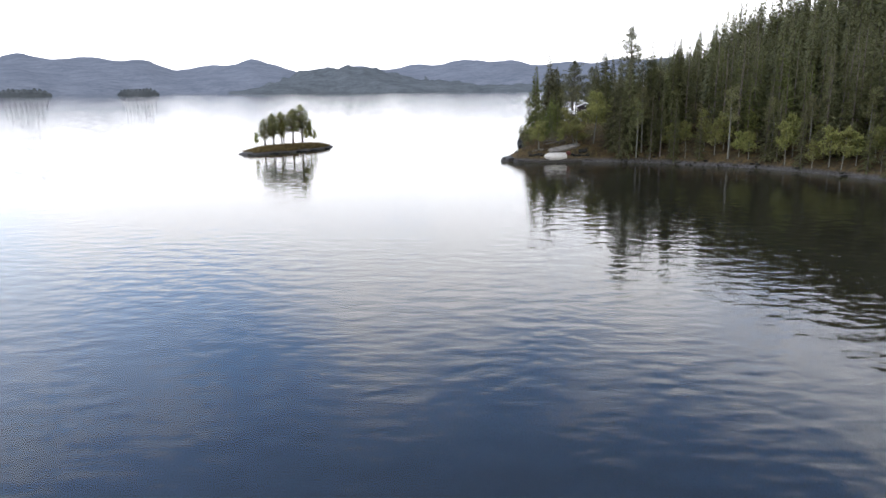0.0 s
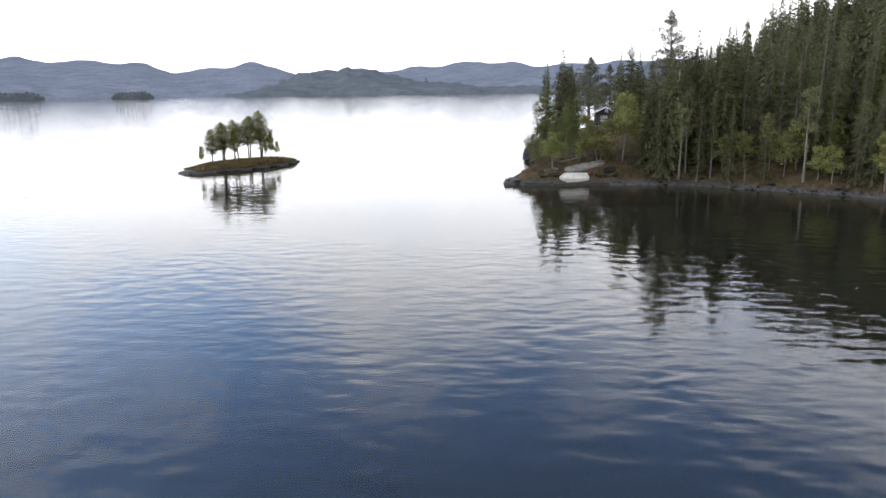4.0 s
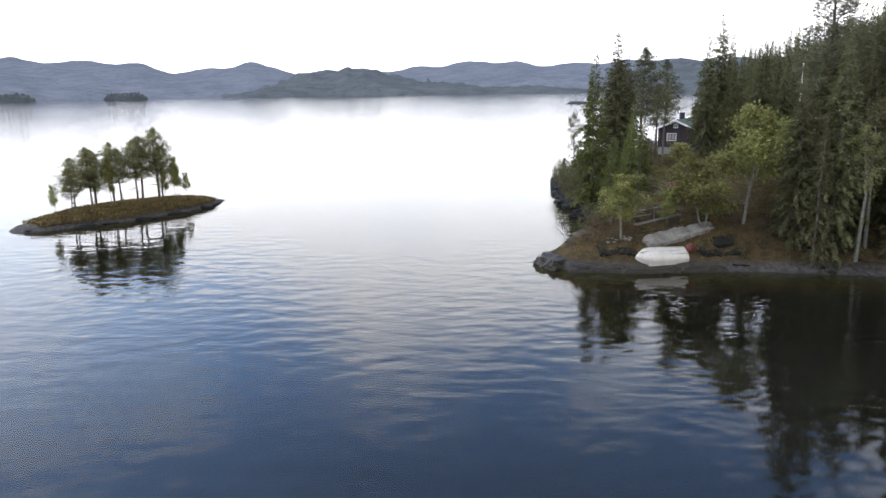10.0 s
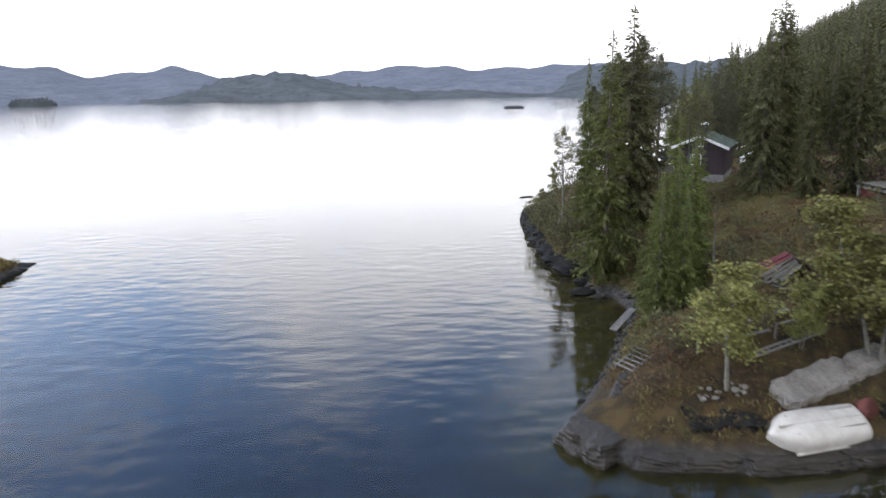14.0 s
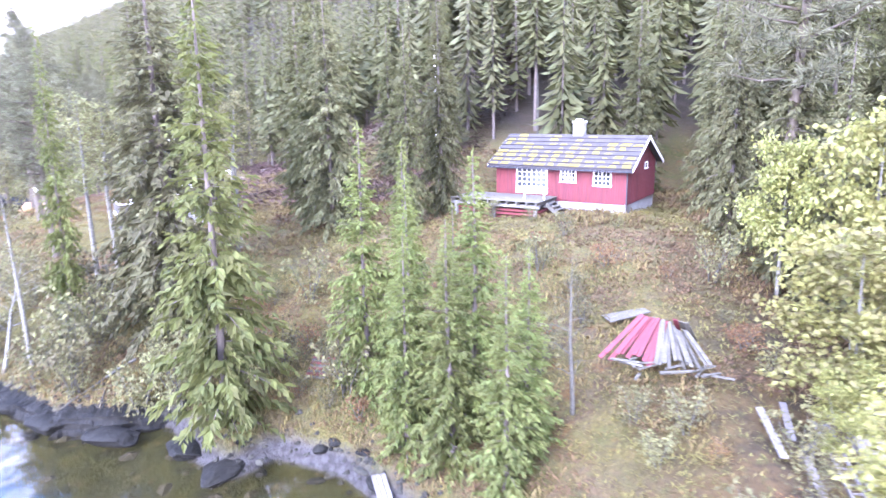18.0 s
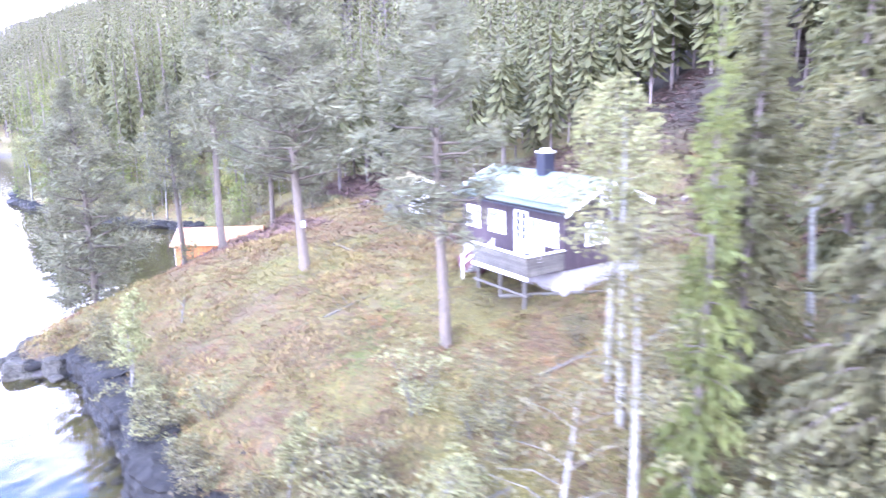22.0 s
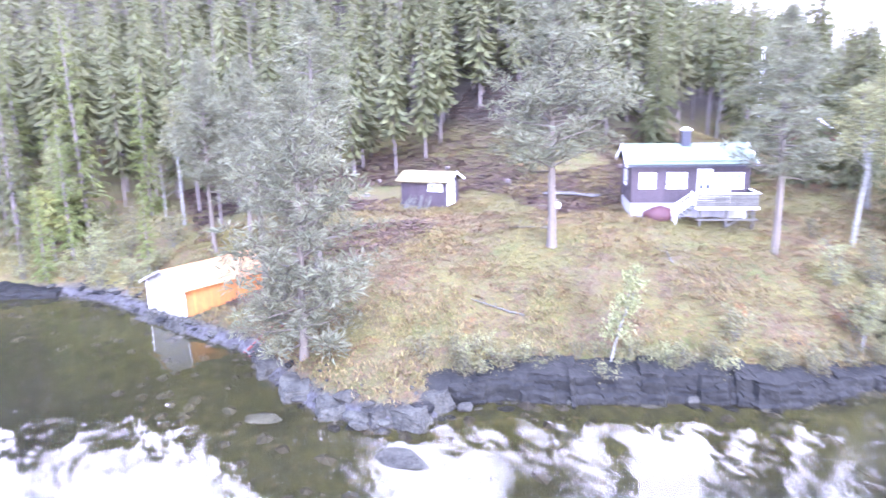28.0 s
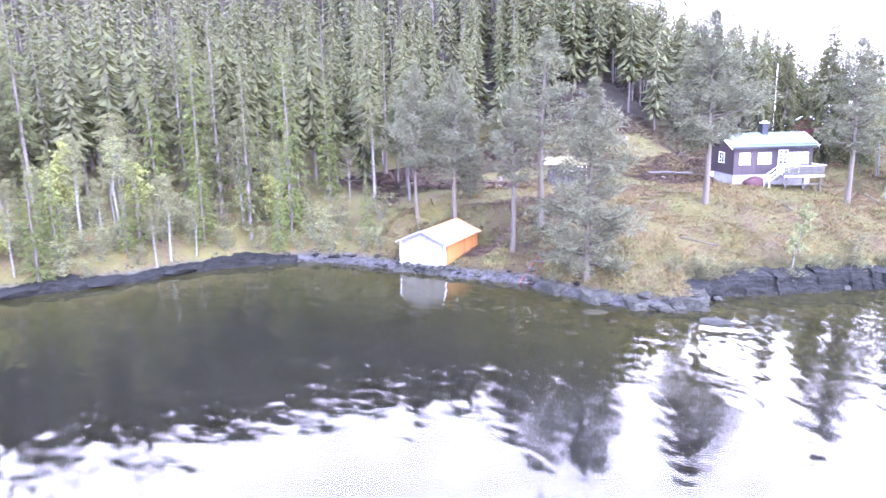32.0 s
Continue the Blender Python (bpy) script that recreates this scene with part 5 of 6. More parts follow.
bargeboards(dark, DL, DD, 10.3, 11.42, 0.4, 0.45, M_WHITE, 0.3)
part("gutter", box((-0.4, -0.51, 9.99), (DL + 0.4, -0.41, 10.08)), M_BLACKMETAL, dark, "dark eaves gutter")
part("snow_guard", box((-0.3, -0.18, 10.36), (DL + 0.3, -0.15, 10.45)), M_GREENROOF, dark)
chimney(dark, 4.35, DD / 2 - 0.2, 11.0, 12.5, 0.68, M_BLACKMETAL, M_WHITE)
window(dark, 0.68, 1.68, 8.4, 9.45, 0, 2, 3, curtain=True)
window(dark, 2.7, 3.95, 8.4, 9.45, 0, 3, 3, curtain=True)
window(dark, 4.93, 5.78, 7.5, 9.7, 0, 2, 4, name="glazed_door", panel=0.8)
window(dark, 6.12, 8.05, 8.35, 9.42, 0, 4, 3, curtain=True)
window(dark, 1.45, 2.75, 8.35, 9.35, side=(DL, 1), cols=3, rows=3, curtain=True)
window(dark, 2.4, 2.9, 10.35, 10.85, side=(DL, 1), cols=2, rows=2)
window(dark, 2.2, 3.3, 8.4, 9.4, side=(0.0, -1), cols=2, rows=3)
# its veranda
ver = thing("veranda", m_dark, "grey boarded veranda with a solid rail and white edges", "veranda")
vx0, vx1, vy, vz = 4.3, 8.6, -2.35, 7.33
for i in range(14):
    a = vy + i * (-vy - 0.06) / 14
    part("plank", box((vx0, a + 0.01, vz - 0.045), (vx1, a + (-vy) / 14 - 0.01, vz)), M_GREYWOOD, ver)
for i in range(6):
    z = vz + 0.02 + i * 0.15
    part("rail_board", box((vx0, vy - 0.03, z), (vx1, vy, z + 0.135)), M_GREYWOOD, ver)
    part("rail_board", box((vx1, vy, z), (vx1 + 0.03, -0.05, z + 0.135)), M_GREYWOOD, ver)
part("rail_cap", box((vx0 - 0.05, vy - 0.1, vz + 0.93), (vx1 + 0.1, vy + 0.08, vz + 0.98)), M_WHITE, ver, "white rail cap")
part("rail_cap", box((vx1 - 0.05, vy + 0.09, vz + 0.93), (vx1 + 0.1, -0.05, vz + 0.98)), M_WHITE, ver, "white rail cap")
part("fascia", box((vx0, vy - 0.06, vz - 0.22), (vx1 + 0.05, vy - 0.032, vz - 0.02)), M_WHITE, ver, "white fascia board")
for x in (vx0 + 0.3, (vx0 + vx1) / 2, vx1 - 0.3):
    part("post", box((x - 0.07, vy + 0.05, 4.4), (x + 0.07, vy + 0.19, vz - 0.05)), M_GREYWOOD, ver)
part("brace", box((vx0, vy + 0.0, 6.3), (vx1, vy + 0.045, 6.42)), M_GREYWOOD, ver)
for i in range(5):
    part("stair_tread", box((vx0 - 0.28 - i * 0.24, vy + 0.3, vz - 0.2 - i * 0.19), (vx0 - i * 0.24, vy + 1.3, vz - 0.15 - i * 0.19)), M_GREYWOOD, ver)
for yy in (vy + 0.26, vy + 1.3):
    for dz in (0.45, 0.9):
        part("stair_rail", slab([(vx0 - 1.4, yy, vz - 1.1 + dz), (vx0, yy, vz + dz - 0.1), (vx0, yy, vz + dz), (vx0 - 1.4, yy, vz - 1.0 + dz)], 0.05), M_WHITE, ver)
    part("rail_post", box((vx0 - 1.42, yy, vz - 1.9), (vx0 - 1.33, yy + 0.06, vz + 0.0)), M_WHITE, ver)
    part("rail_post", box((vx0 - 0.08, yy, vz), (vx0, yy + 0.06, vz + 0.95)), M_WHITE, ver)
bench = thing("bench", m_dark, "small white bench on the veranda", "bench")
part("seat", box((5.9, -0.55, 7.78), (7.2, -0.1, 7.83)), M_WHITE, bench)
part("backrest", box((5.9, -0.12, 7.83), (7.2, -0.08, 8.25)), M_WHITE, bench)
for x in (6.0, 7.1):
    part("leg", box((x - 0.04, -0.5, 7.33), (x + 0.04, -0.12, 7.78)), M_WHITE, bench)
tarp = thing("tarpaulin", m_dark, "faded red tarpaulin over a heap by the foundation", "tarpaulin")
bm = bmesh.new()
bmesh.ops.create_icosphere(bm, subdivisions=3, radius=1, matrix=Matrix.Translation((1.95, -0.75, 6.4)) @ Matrix.Diagonal((1.15, 0.6, 0.75, 1)))
for v in bm.verts:
    v.co += Vector(noise.noise_vector(v.co * 1.7)) * 0.12
part("cover", bm, M_TARP, tarp, smooth=True)

# the little shed
m_shed = pose(53.75, 224.75, 0, 0, 0, math.degrees(math.atan2(-0.75, 0.66)))
SW, SD = 2.9, 4.2
shed = thing("shed", m_shed, "small brown shed with a mossy roof and a white door", "shed")
gtop = lambda x: 8.32 + 0.55 * (1 - abs(x - SW / 2) / (SW / 2))
bm = bmesh.new()
for y in (0.0, SD):
    vs = [bm.verts.new(p) for p in ((0, y, 5.3), (SW, y, 5.3), (SW, y, 8.32), (SW / 2, y, 8.93), (0, y, 8.32))]
    bm.faces.new(vs)
bm.verts.ensure_lookup_table()
for i in range(5):
    j = (i + 1) % 5
    bm.faces.new((bm.verts[i], bm.verts[j], bm.verts[5 + j], bm.verts[5 + i]))
bmesh.ops.recalc_face_normals(bm, faces=bm.faces)
part("wall_core", bm, M_BROWN, shed)
plank_wall(shed, 0, SW, gtop, 6.15, M_BROWN, 0.0)
plank_wall(shed, 0, SD, lambda y: 8.3, 6.15, M_BROWN, 0.0, flip=-1)
for s in (0, 1):
    q = [(-0.35, -0.45, 8.2), (SW / 2, -0.45, 8.97), (SW / 2, SD + 0.4, 8.97), (-0.35, SD + 0.4, 8.2)] if s == 0 else [(SW / 2, -0.45, 8.97), (SW + 0.35, -0.45, 8.2), (SW + 0.35, SD + 0.4, 8.2), (SW / 2, SD + 0.4, 8.97)]
    part("roof", slab(q, 0.1), M_MOSSROOF, shed, "mossy felt roof")
for s in (0, 1):
    xa, xb = (-0.37, SW / 2) if s == 0 else (SW + 0.37, SW / 2)
    part("bargeboard", slab([(xa, -0.47, 8.14), (xb, -0.47, 8.9), (xb, -0.47, 9.08), (xa, -0.47, 8.32)], 0.03 if s else -0.03), M_WHITE, shed)
door = part("door", box((0.2, -0.07, 6.22), (1.9, -0.03, 8.28), bevel=0.01), M_WHITE, shed, "wide white door")
part("door_handle", box((1.7, -0.12, 7.2), (1.75, -0.07, 7.32)), M_BLACKMETAL, door)
window(shed, 0.4, 1.5, 7.55, 8.05, side=(0.0, -1), cols=2, rows=1, curtain=True)
wood = thing("firewood_stack", m_shed, "stack of grey poles leaning on the shed", "firewood")
rw = random.Random(5)
for i in range(14):
    y = 1.4 + rw.uniform(0, 2.6)
    tv, tf = [], []
    tube(tv, tf, [(-0.95 - rw.uniform(0, 0.5), y, 5.85), (-0.18, y + rw.uniform(-0.3, 0.3), 6.1 + rw.uniform(0.4, 1.1))], [0.06, 0.05], 6)
    mesh_object("pole", tv, tf, M_DEADWOOD, wood)

# the boathouse
BW, BL = 4.8, 7.2
m_boat = pose(54.91, 248.81, 0, 0, 0, math.degrees(math.atan2(-0.458, -0.889)))
bh = thing("boathouse", m_boat, "old boathouse with a whitish gable and orange sides", "boathouse")
bt = lambda x: 2.88 + 0.95 * (1 - abs(x - BW / 2) / (BW / 2))
bm = bmesh.new()
for y in (0.0, BL):
    bm.faces.new([bm.verts.new(p) for p in ((0, y, 0.65), (BW, y, 0.65), (BW, y, 2.88), (BW / 2, y, 3.83), (0, y, 2.88))])
bm.verts.ensure_lookup_table()
for i in range(5):
    j = (i + 1) % 5
    bm.faces.new((bm.verts[i], bm.verts[j], bm.verts[5 + j], bm.verts[5 + i]))
bmesh.ops.recalc_face_normals(bm, faces=bm.faces)
part("wall_core", bm, M_ORANGE, bh)
plank_wall(bh, 0, BW, bt, 0.62, M_WHITEWASH, 0.0, w=0.2)
plank_wall(bh, 0, BL, lambda y: 2.85, 0.65, M_ORANGE, BW, flip=1, w=0.2)
plank_wall(bh, 0, BL, lambda y: 2.85, 0.65, M_ORANGE, 0.0, flip=-1, w=0.2)
for x, y in ((0.02, -0.05), (BW - 0.14, -0.05)):
    part("corner_board", box((x, y, 0.62), (x + 0.12, y + 0.024, 2.8)), M_WHITE, bh)
for s in (0, 1):
    n = 16
    for i in range(n):
        ya, yb = -0.35 + i * (BL + 0.7) / n, -0.35 + (i + 1) * (BL + 0.7) / n - 0.012
        if s == 0:
            q = [(-0.35, ya, 2.68), (BW / 2, ya, 3.85), (BW / 2, yb, 3.85), (-0.35, yb, 2.68)]
        else:
            q = [(BW / 2, ya, 3.85), (BW + 0.35, ya, 2.68), (BW + 0.35, yb, 2.68), (BW / 2, yb, 3.85)]
        part("roof_board", slab(q, 0.04 + 0.012 * (i % 2)), M_ORANGEROOF, bh)
for x, sgn in ((-0.35, 1), (BW + 0.35, -1)):
    part("bargeboard", slab([(x, -0.37, 2.6), (BW / 2, -0.37, 3.77), (BW / 2, -0.37, 3.95), (x, -0.37, 2.78)], 0.03 * -sgn), M_WHITEWASH, bh)
for i in range(7):
    x = 0.3 + i * 0.7
    part("sleeper", box((x - 0.1, -0.3, 0.42), (x + 0.1, BL, 0.65)), M_DEADWOOD, bh)

# the flagpole between the cabins
pole = thing("flagpole", pose(51.07, 190.87, -0.75), "tall white flagpole with a small knob", "flagpole")
tv, tf = [], []
tube(tv, tf, [(0, 0, 7.6), (0, 0, 11), (0, 0, 15), (0, 0, 20.0)], [0.08, 0.07, 0.06, 0.045], 12)
mesh_object("mast", tv, tf, M_WHITE, pole, smooth=True)
tv, tf = [], []
tube(tv, tf, [(0, 0, 20.0), (0, 0, 20.03), (0, 0, 20.13), (0, 0, 20.17)], [0.05, 0.1, 0.1, 0.02], 12)
mesh_object("knob", tv, tf, M_WHITE, pole, smooth=True)
part("base_bracket", box((-0.16, -0.16, 7.4), (0.16, 0.16, 8.9)), M_GREYWOOD, pole)


# ---- rocks and the landing ----
def rock_mesh(seed, flat=0.6, detail=3, sharp=0.5):
    bm = bmesh.new()
    bmesh.ops.create_icosphere(bm, subdivisions=detail, radius=1)
    off = Vector((seed * 7.1, seed * 3.3, seed * 1.7))
    rr = random.Random(seed)
    planes = [(Vector((rr.gauss(0, 1), rr.gauss(0, 1), rr.gauss(0, 0.7))).normalized(), rr.uniform(0.6, 0.85)) for _ in range(9)]
    for v in bm.verts:
        p = v.co.copy()
        for n, d in planes:
            k = p.dot(n)
            if k > d:
                p -= n * (k - d) * 0.9
        p *= 1 + 0.16 * noise.noise(p * 1.6 + off) + 0.07 * noise.noise(p * 4.5 + off)
        v.co = Vector((p.x, p.y, p.z * flat))
    me = bpy.data.meshes.new("boulder")
    bm.to_mesh(me)
    bm.free()
    return me


ROCKS = [rock_mesh(s, 0.62) for s in range(1, 6)]
LEDGES = [rock_mesh(s, 0.45) for s in range(11, 15)]
SMALL = [rock_mesh(s, 0.6, 2) for s in range(21, 25)]


def rock(me, x, y, sx, sy, sz, turn, mat, label, z=None, name="boulder", group="boulders along the shore", tilt=0):
    ob = new(name, me)
    if not me.materials:
        me.materials.append(mat)
    ob.material_slots[0].link = "OBJECT"
    ob.material_slots[0].material = mat
    zz = (max(ground_z(x, y), -0.25) if z is None else z)
    ob.matrix_world = pose(x, y, zz, tilt, 0, turn) @ Matrix.Diagonal((sx, sy, sz, 1))
    return tagged(ob, label, "rock", group)


def plate(x, y, z, lx, ly, lz, turn, pitch, lean, seed, mat, label, name="rock_slab", group="bare rock slabs"):
    """A split slab of bedrock with broken edges."""
    bm = bmesh.new()
    bmesh.ops.create_cube(bm, size=2)
    bmesh.ops.subdivide_edges(bm, edges=bm.edges[:], cuts=11, use_grid_fill=True)
    off = Vector((seed * 5.3, seed * 2.9, seed * 1.1))
    for v in bm.verts:
        p = v.co.copy()
        q = (abs(p.x) ** 5 + abs(p.y) ** 5) ** 0.2
        out = max(abs(p.x), abs(p.y))
        k = out / q if q > 1e-6 else 1.0
        p.x, p.y = p.x * k * lx / 2, p.y * k * ly / 2
        top = 0.5 * lz if v.co.z > 0 else 0.6 * lz
        p.z = v.co.z * top
        edge = 1 + 0.24 * noise.noise(Vector((p.x, p.y, 0)) * 0.8 + off) + 0.12 * noise.noise(p * 2.2 + off)
        # beds of the rock step back one over the other
        bed_ = math.floor((v.co.z + 1) * 2.4 + 1.1 * noise.noise(p * 0.7 + off))
        edge -= 0.045 * bed_ * (out > 0.6)
        p.x, p.y = p.x * edge, p.y * edge
        p.z += lz * (0.24 * noise.noise(p * 0.9 + off) + 0.09 * noise.noise(p * 3.3 + off))
        v.co = p
    ob = new(name, bpy.data.meshes.new(name))
    bm.to_mesh(ob.data)
    bm.free()
    ob.data.materials.append(mat)
    ob.matrix_world = pose(x, y, z, 0, 0, turn) @ pose(0, 0, 0, lean, pitch, 0)
    return tagged(ob, label, "rock", group)


plate(25.2, 161.0, 2.4, 5.8, 1.9, 0.8, 17, -9, 22, 1, M_PALEROCK, "large pale bare rock slab above the boat", group="")
plate(30.2, 160.6, 2.0, 2.6, 2.0, 1.0, 0, -6, 24, 2, M_DARKROCK, "dark broken rock beside the pale slab", group="")
plate(15.0, 161.0, 0.45, 5.0, 3.4, 0.9, 25, 2, 3, 3, M_WETROCK, "flat dark rock ledge at the water's edge")
plate(17.0, 162.9, 1.5, 3.2, 2.6, 0.9, 60, 0, 8, 4, M_WETROCK, "flat dark rock ledge at the water's edge")
plate(18.2, 158.9, 0.25, 5.4, 2.3, 0.8, -8, 0, 8, 5, M_WETROCK, "low brown rock shelf along the water")
plate(22.6, 158.1, 0.2, 5.4, 2.0, 0.7, 2, 0, 8, 6, M_WETROCK, "low brown rock shelf along the water")
plate(27.4, 158.4, 0.2, 5.8, 2.0, 0.7, 1, 0, 8, 7, M_WETROCK, "low brown rock shelf along the water")
plate(32.4, 158.9, 0.25, 4.6, 2.0, 0.8, 6, 0, 8, 8, M_DARKROCK, "low brown rock shelf along the water")
plate(20.2, 159.8, 1.35, 4.2, 1.8, 0.8, -6, 0, 16, 9, M_DARKROCK, "dark rock plate behind the boat")
plate(29.6, 159.6, 1.2, 4.2, 1.8, 0.9, 4, 0, 18, 10, M_DARKROCK, "dark rock plate behind the boat")
plate(28.6, 161.9, 3.0, 3.6, 1.5, 0.8, 18, -8, 18, 12, M_PALEROCK, "upper end of the pale rock slab", group="")
rp_ = random.Random(8)
for k in range(16):
    x_, y_ = 20.6 + rp_.gauss(0, 0.8), 160.7 + rp_.gauss(0, 0.22)
    s_ = rp_.uniform(0.1, 0.22)
    rock(SMALL[k % 4], x_, y_, s_ * 1.4, s_, s_, rp_.uniform(0, 360), M_PALEROCK, "pale stone in a small heap above the boat", ground_z(x_, y_) + 0.06, "stone", "pale stones above the boat")


def rock_bank(pts, heights, seed, mat, label):
    """A steep face of bedrock along the water: beds that step back, split by upright cracks."""
    P = [Vector(p) for p in pts]
    cum = [0.0]
    for a, b in zip(P, P[1:]):
        cum.append(cum[-1] + (b - a).length)
    n, m = max(8, int(cum[-1] / 0.16)), 22
    off = Vector((seed * 3.7, seed * 1.3, seed * 2.1))
    vs, fs = [], []
    for i in range(n):
        s = cum[-1] * i / (n - 1)
        x, y = np.interp(s, cum, [p.x for p in P]), np.interp(s, cum, [p.y for p in P])
        s2 = min(cum[-1], s + 0.4)
        s1 = max(0, s - 0.4)
        way = Vector((np.interp(s2, cum, [p.x for p in P]) - np.interp(s1, cum, [p.x for p in P]), np.interp(s2, cum, [p.y for p in P]) - np.interp(s1, cum, [p.y for p in P]))).normalized()
        sea = Vector((-way.y, way.x))
        hh = np.interp(s, cum, heights) * (1 + 0.22 * noise.noise(Vector((s * 0.5, 0, 0)) + off))
        block = math.floor(s / 1.7 + 1.2 * noise.noise(Vector((s * 0.3, 5, 0)) + off))
        jut = 0.34 * noise.noise(Vector((block * 3.1, 1.7, seed)))
        for j in range(m):
            u = j / (m - 1)
            z = -0.8 + (hh + 0.8) * min(1, u / 0.72)
            bed_ = math.floor(z / 0.42 + 0.9 * noise.noise(Vector((s * 0.35, z * 0.4, 3)) + off))
            back = 0.12 * bed_ + 0.2 * noise.noise(Vector((bed_ * 2.3, block * 1.9, seed))) - jut
            if u > 0.72:
                back += (u - 0.72) / 0.28 * 1.9
                z += 0.25 * (u - 0.72) / 0.28
            p = Vector((x, y, z))
            q = p + Vector((sea.x, sea.y, 0)) * (0.35 - back)
            q += Vector(noise.noise_vector(q * 1.3 + off)) * 0.14 + Vector(noise.noise_vector(q * 4.0 + off)) * 0.05
            vs.append(q)
    for i in range(n - 1):
        for j in range(m - 1):
            a = i * m + j
            fs.append((a, a + m, a + m + 1, a + 1))
    ob = mesh_object("rock_bank", vs, fs, mat)
    return tagged(ob, label, "rock", "rock banks")


for k, (p_, h_) in enumerate((([(21.6, 208.6), (21.8, 214.5), (22.4, 217.6)], (0.6, 0.8, 0.9)), ([(22.3, 217.2), (22.6, 220.3), (24.2, 222.9)], (0.9, 1.2, 1.4)), ([(24.1, 222.6), (24.9, 223.8), (26.7, 226.9)], (1.4, 1.6, 1.4)),
                              ([(26.6, 226.7), (28.3, 230.3)], (1.2, 1.6)), ([(28.2, 230.1), (30.2, 232.9), (31.0, 234.8)], (1.5, 1.3, 1.0)), ([(30.9, 234.6), (31.4, 235.9), (30.6, 236.9)], (1.0, 0.8, 0.5)))):
    rock_bank(p_, h_, 3 + k, M_DARKROCK, "steep dark wet rock bank under the heath")
for k, (p_, h_) in enumerate((([(20.6, 196.0), (21.4, 203), (21.5, 208.8)], (0.7, 0.6, 0.8)), ([(23.3, 191.8), (21.6, 193.5), (20.5, 196.2)], (0.6, 0.9, 0.7)), ([(64.4, 255.0), (66.4, 260.2), (67.4, 265)], (0.5, 0.8, 0.6)),
                              ([(67.4, 264.8), (67.0, 271), (67.8, 275.6)], (0.6, 0.5, 0.9)), ([(67.8, 275.4), (68.6, 280.2), (70.0, 287)], (0.9, 0.5, 0.8)), ([(70.0, 286.8), (71.5, 295), (74.5, 304)], (0.8, 0.6, 1.0)))):
    rock_bank(p_, h_, 13 + k, M_DARKROCK, "low dark rock edge under overhanging scrub")
for k, (x, y, tu) in enumerate(((31.4, 237.2, 85), (31.3, 239.4, 100), (33.4, 241.4, 150), (30.4, 238.6, 40), (36.4, 242.6, 165), (40.2, 243.2, 175))):
    plate(x, y, 0.25, 2.8, 1.9, 0.9, tu, 5, 6, 40 + k, M_ROCK, "pale grey split ledge at the outer corner", "rock_ledge", "rock ledges")

# single dark ledges along the shore
for i, (x, y, sx, sy, sz, tu) in enumerate(((21.2, 206.0, 1.8, 1.0, 0.9, 90), (20.6, 196.8, 1.9, 1.0, 1.0, 85), (20.9, 200.6, 1.6, 0.9, 0.8, 95), (21.6, 210.6, 1.8, 1.0, 1.1, 80),
                                         (20.9, 185.7, 1.5, 0.9, 0.8, 10), (21.8, 188.6, 1.6, 1.0, 0.8, 50), (20.9, 192.6, 1.7, 0.9, 0.9, 100), (67.3, 266, 2.0, 1.2, 1.4, 90), (67.2, 272, 2.4, 1.2, 1.3, 90),
                                         (68.3, 279, 2.6, 1.2, 1.4, 92), (69.8, 286, 2.4, 1.2, 1.2, 90), (71.2, 293, 2.8, 1.2, 1.4, 85), (74.0, 302, 3.0, 1.3, 1.5, 75), (79.0, 309.5, 2.6, 1.3, 1.4, 60), (84.5, 316, 3.0, 1.3, 1.3, 45))):
    rock(LEDGES[i % 4], x, y, sx, sy, sz, tu, M_DARKROCK, "steep dark wet rock bank under the heath", 0.25, "rock_bank", "rock banks")
# pale broken rocks at the outer corner
rr = random.Random(3)
for i in range(9):
    x, y = 30.6 + rr.gauss(0, 1.0), 239.0 + rr.gauss(0, 1.6)
    if float(inland(x, y)) > 2.5:
        continue
    s = rr.uniform(0.25, 0.7)
    rock(ROCKS[i % 5], x, y, s * 1.3, s, s * 0.8, rr.uniform(0, 360), M_ROCK, "pale grey broken boulder at the point", rr.uniform(-0.1, 0.35))
rock(LEDGES[0], 26.9, 240.2, 1.6, 0.9, 0.35, 30, M_ROCK, "low mossy rock just above the water", 0.0, "rock_ledge", "rock ledges")
rock(LEDGES[3], 34.2, 244.9, 1.0, 0.8, 0.5, 60, M_ROCK, "rounded rock lying just under the water", -0.25, "rock_ledge", "rock ledges")
rock(ROCKS[2], 22.0, 186.4, 0.9, 0.6, 0.6, 20, M_ROCK, "rounded boulder at the water's edge", 0.15)
# stones along the whole shore
seg = [(Vector(a), Vector(b)) for a, b in zip(SHORE[5:-6], SHORE[6:-5])]
rr = random.Random(9)
count = 0
for a, b in seg:
    L = (b - a).length
    dens = 1.7 if a.y > 140 and b.y < 262 else 0.4
    for i in range(int(L * dens)):
        if count > 255:
            break
        p = a.lerp(b, rr.random())
        n = Vector((b.y - a.y, a.x - b.x)).normalized()
        p = p + n * rr.gauss(0.2, 0.55)
        if p.y < 165 and p.x < 36:
            continue
        s = rr.uniform(0.12, 0.42) * (1.6 if rr.random() < 0.15 else 1)
        rock(SMALL[count % 4], p.x, p.y, s * rr.uniform(1, 1.7), s, s * 0.9, rr.uniform(0, 360), (M_ROCK, M_DARKROCK)[rr.random() < (0.45 if p.y < 248 else 0.85)], "grey stone among others on the waterline")
        count += 1
# rough stone footing in front of the boathouse, and bare stones on the bed and shore as one heap
vs, fs = [], []
rr = random.Random(12)


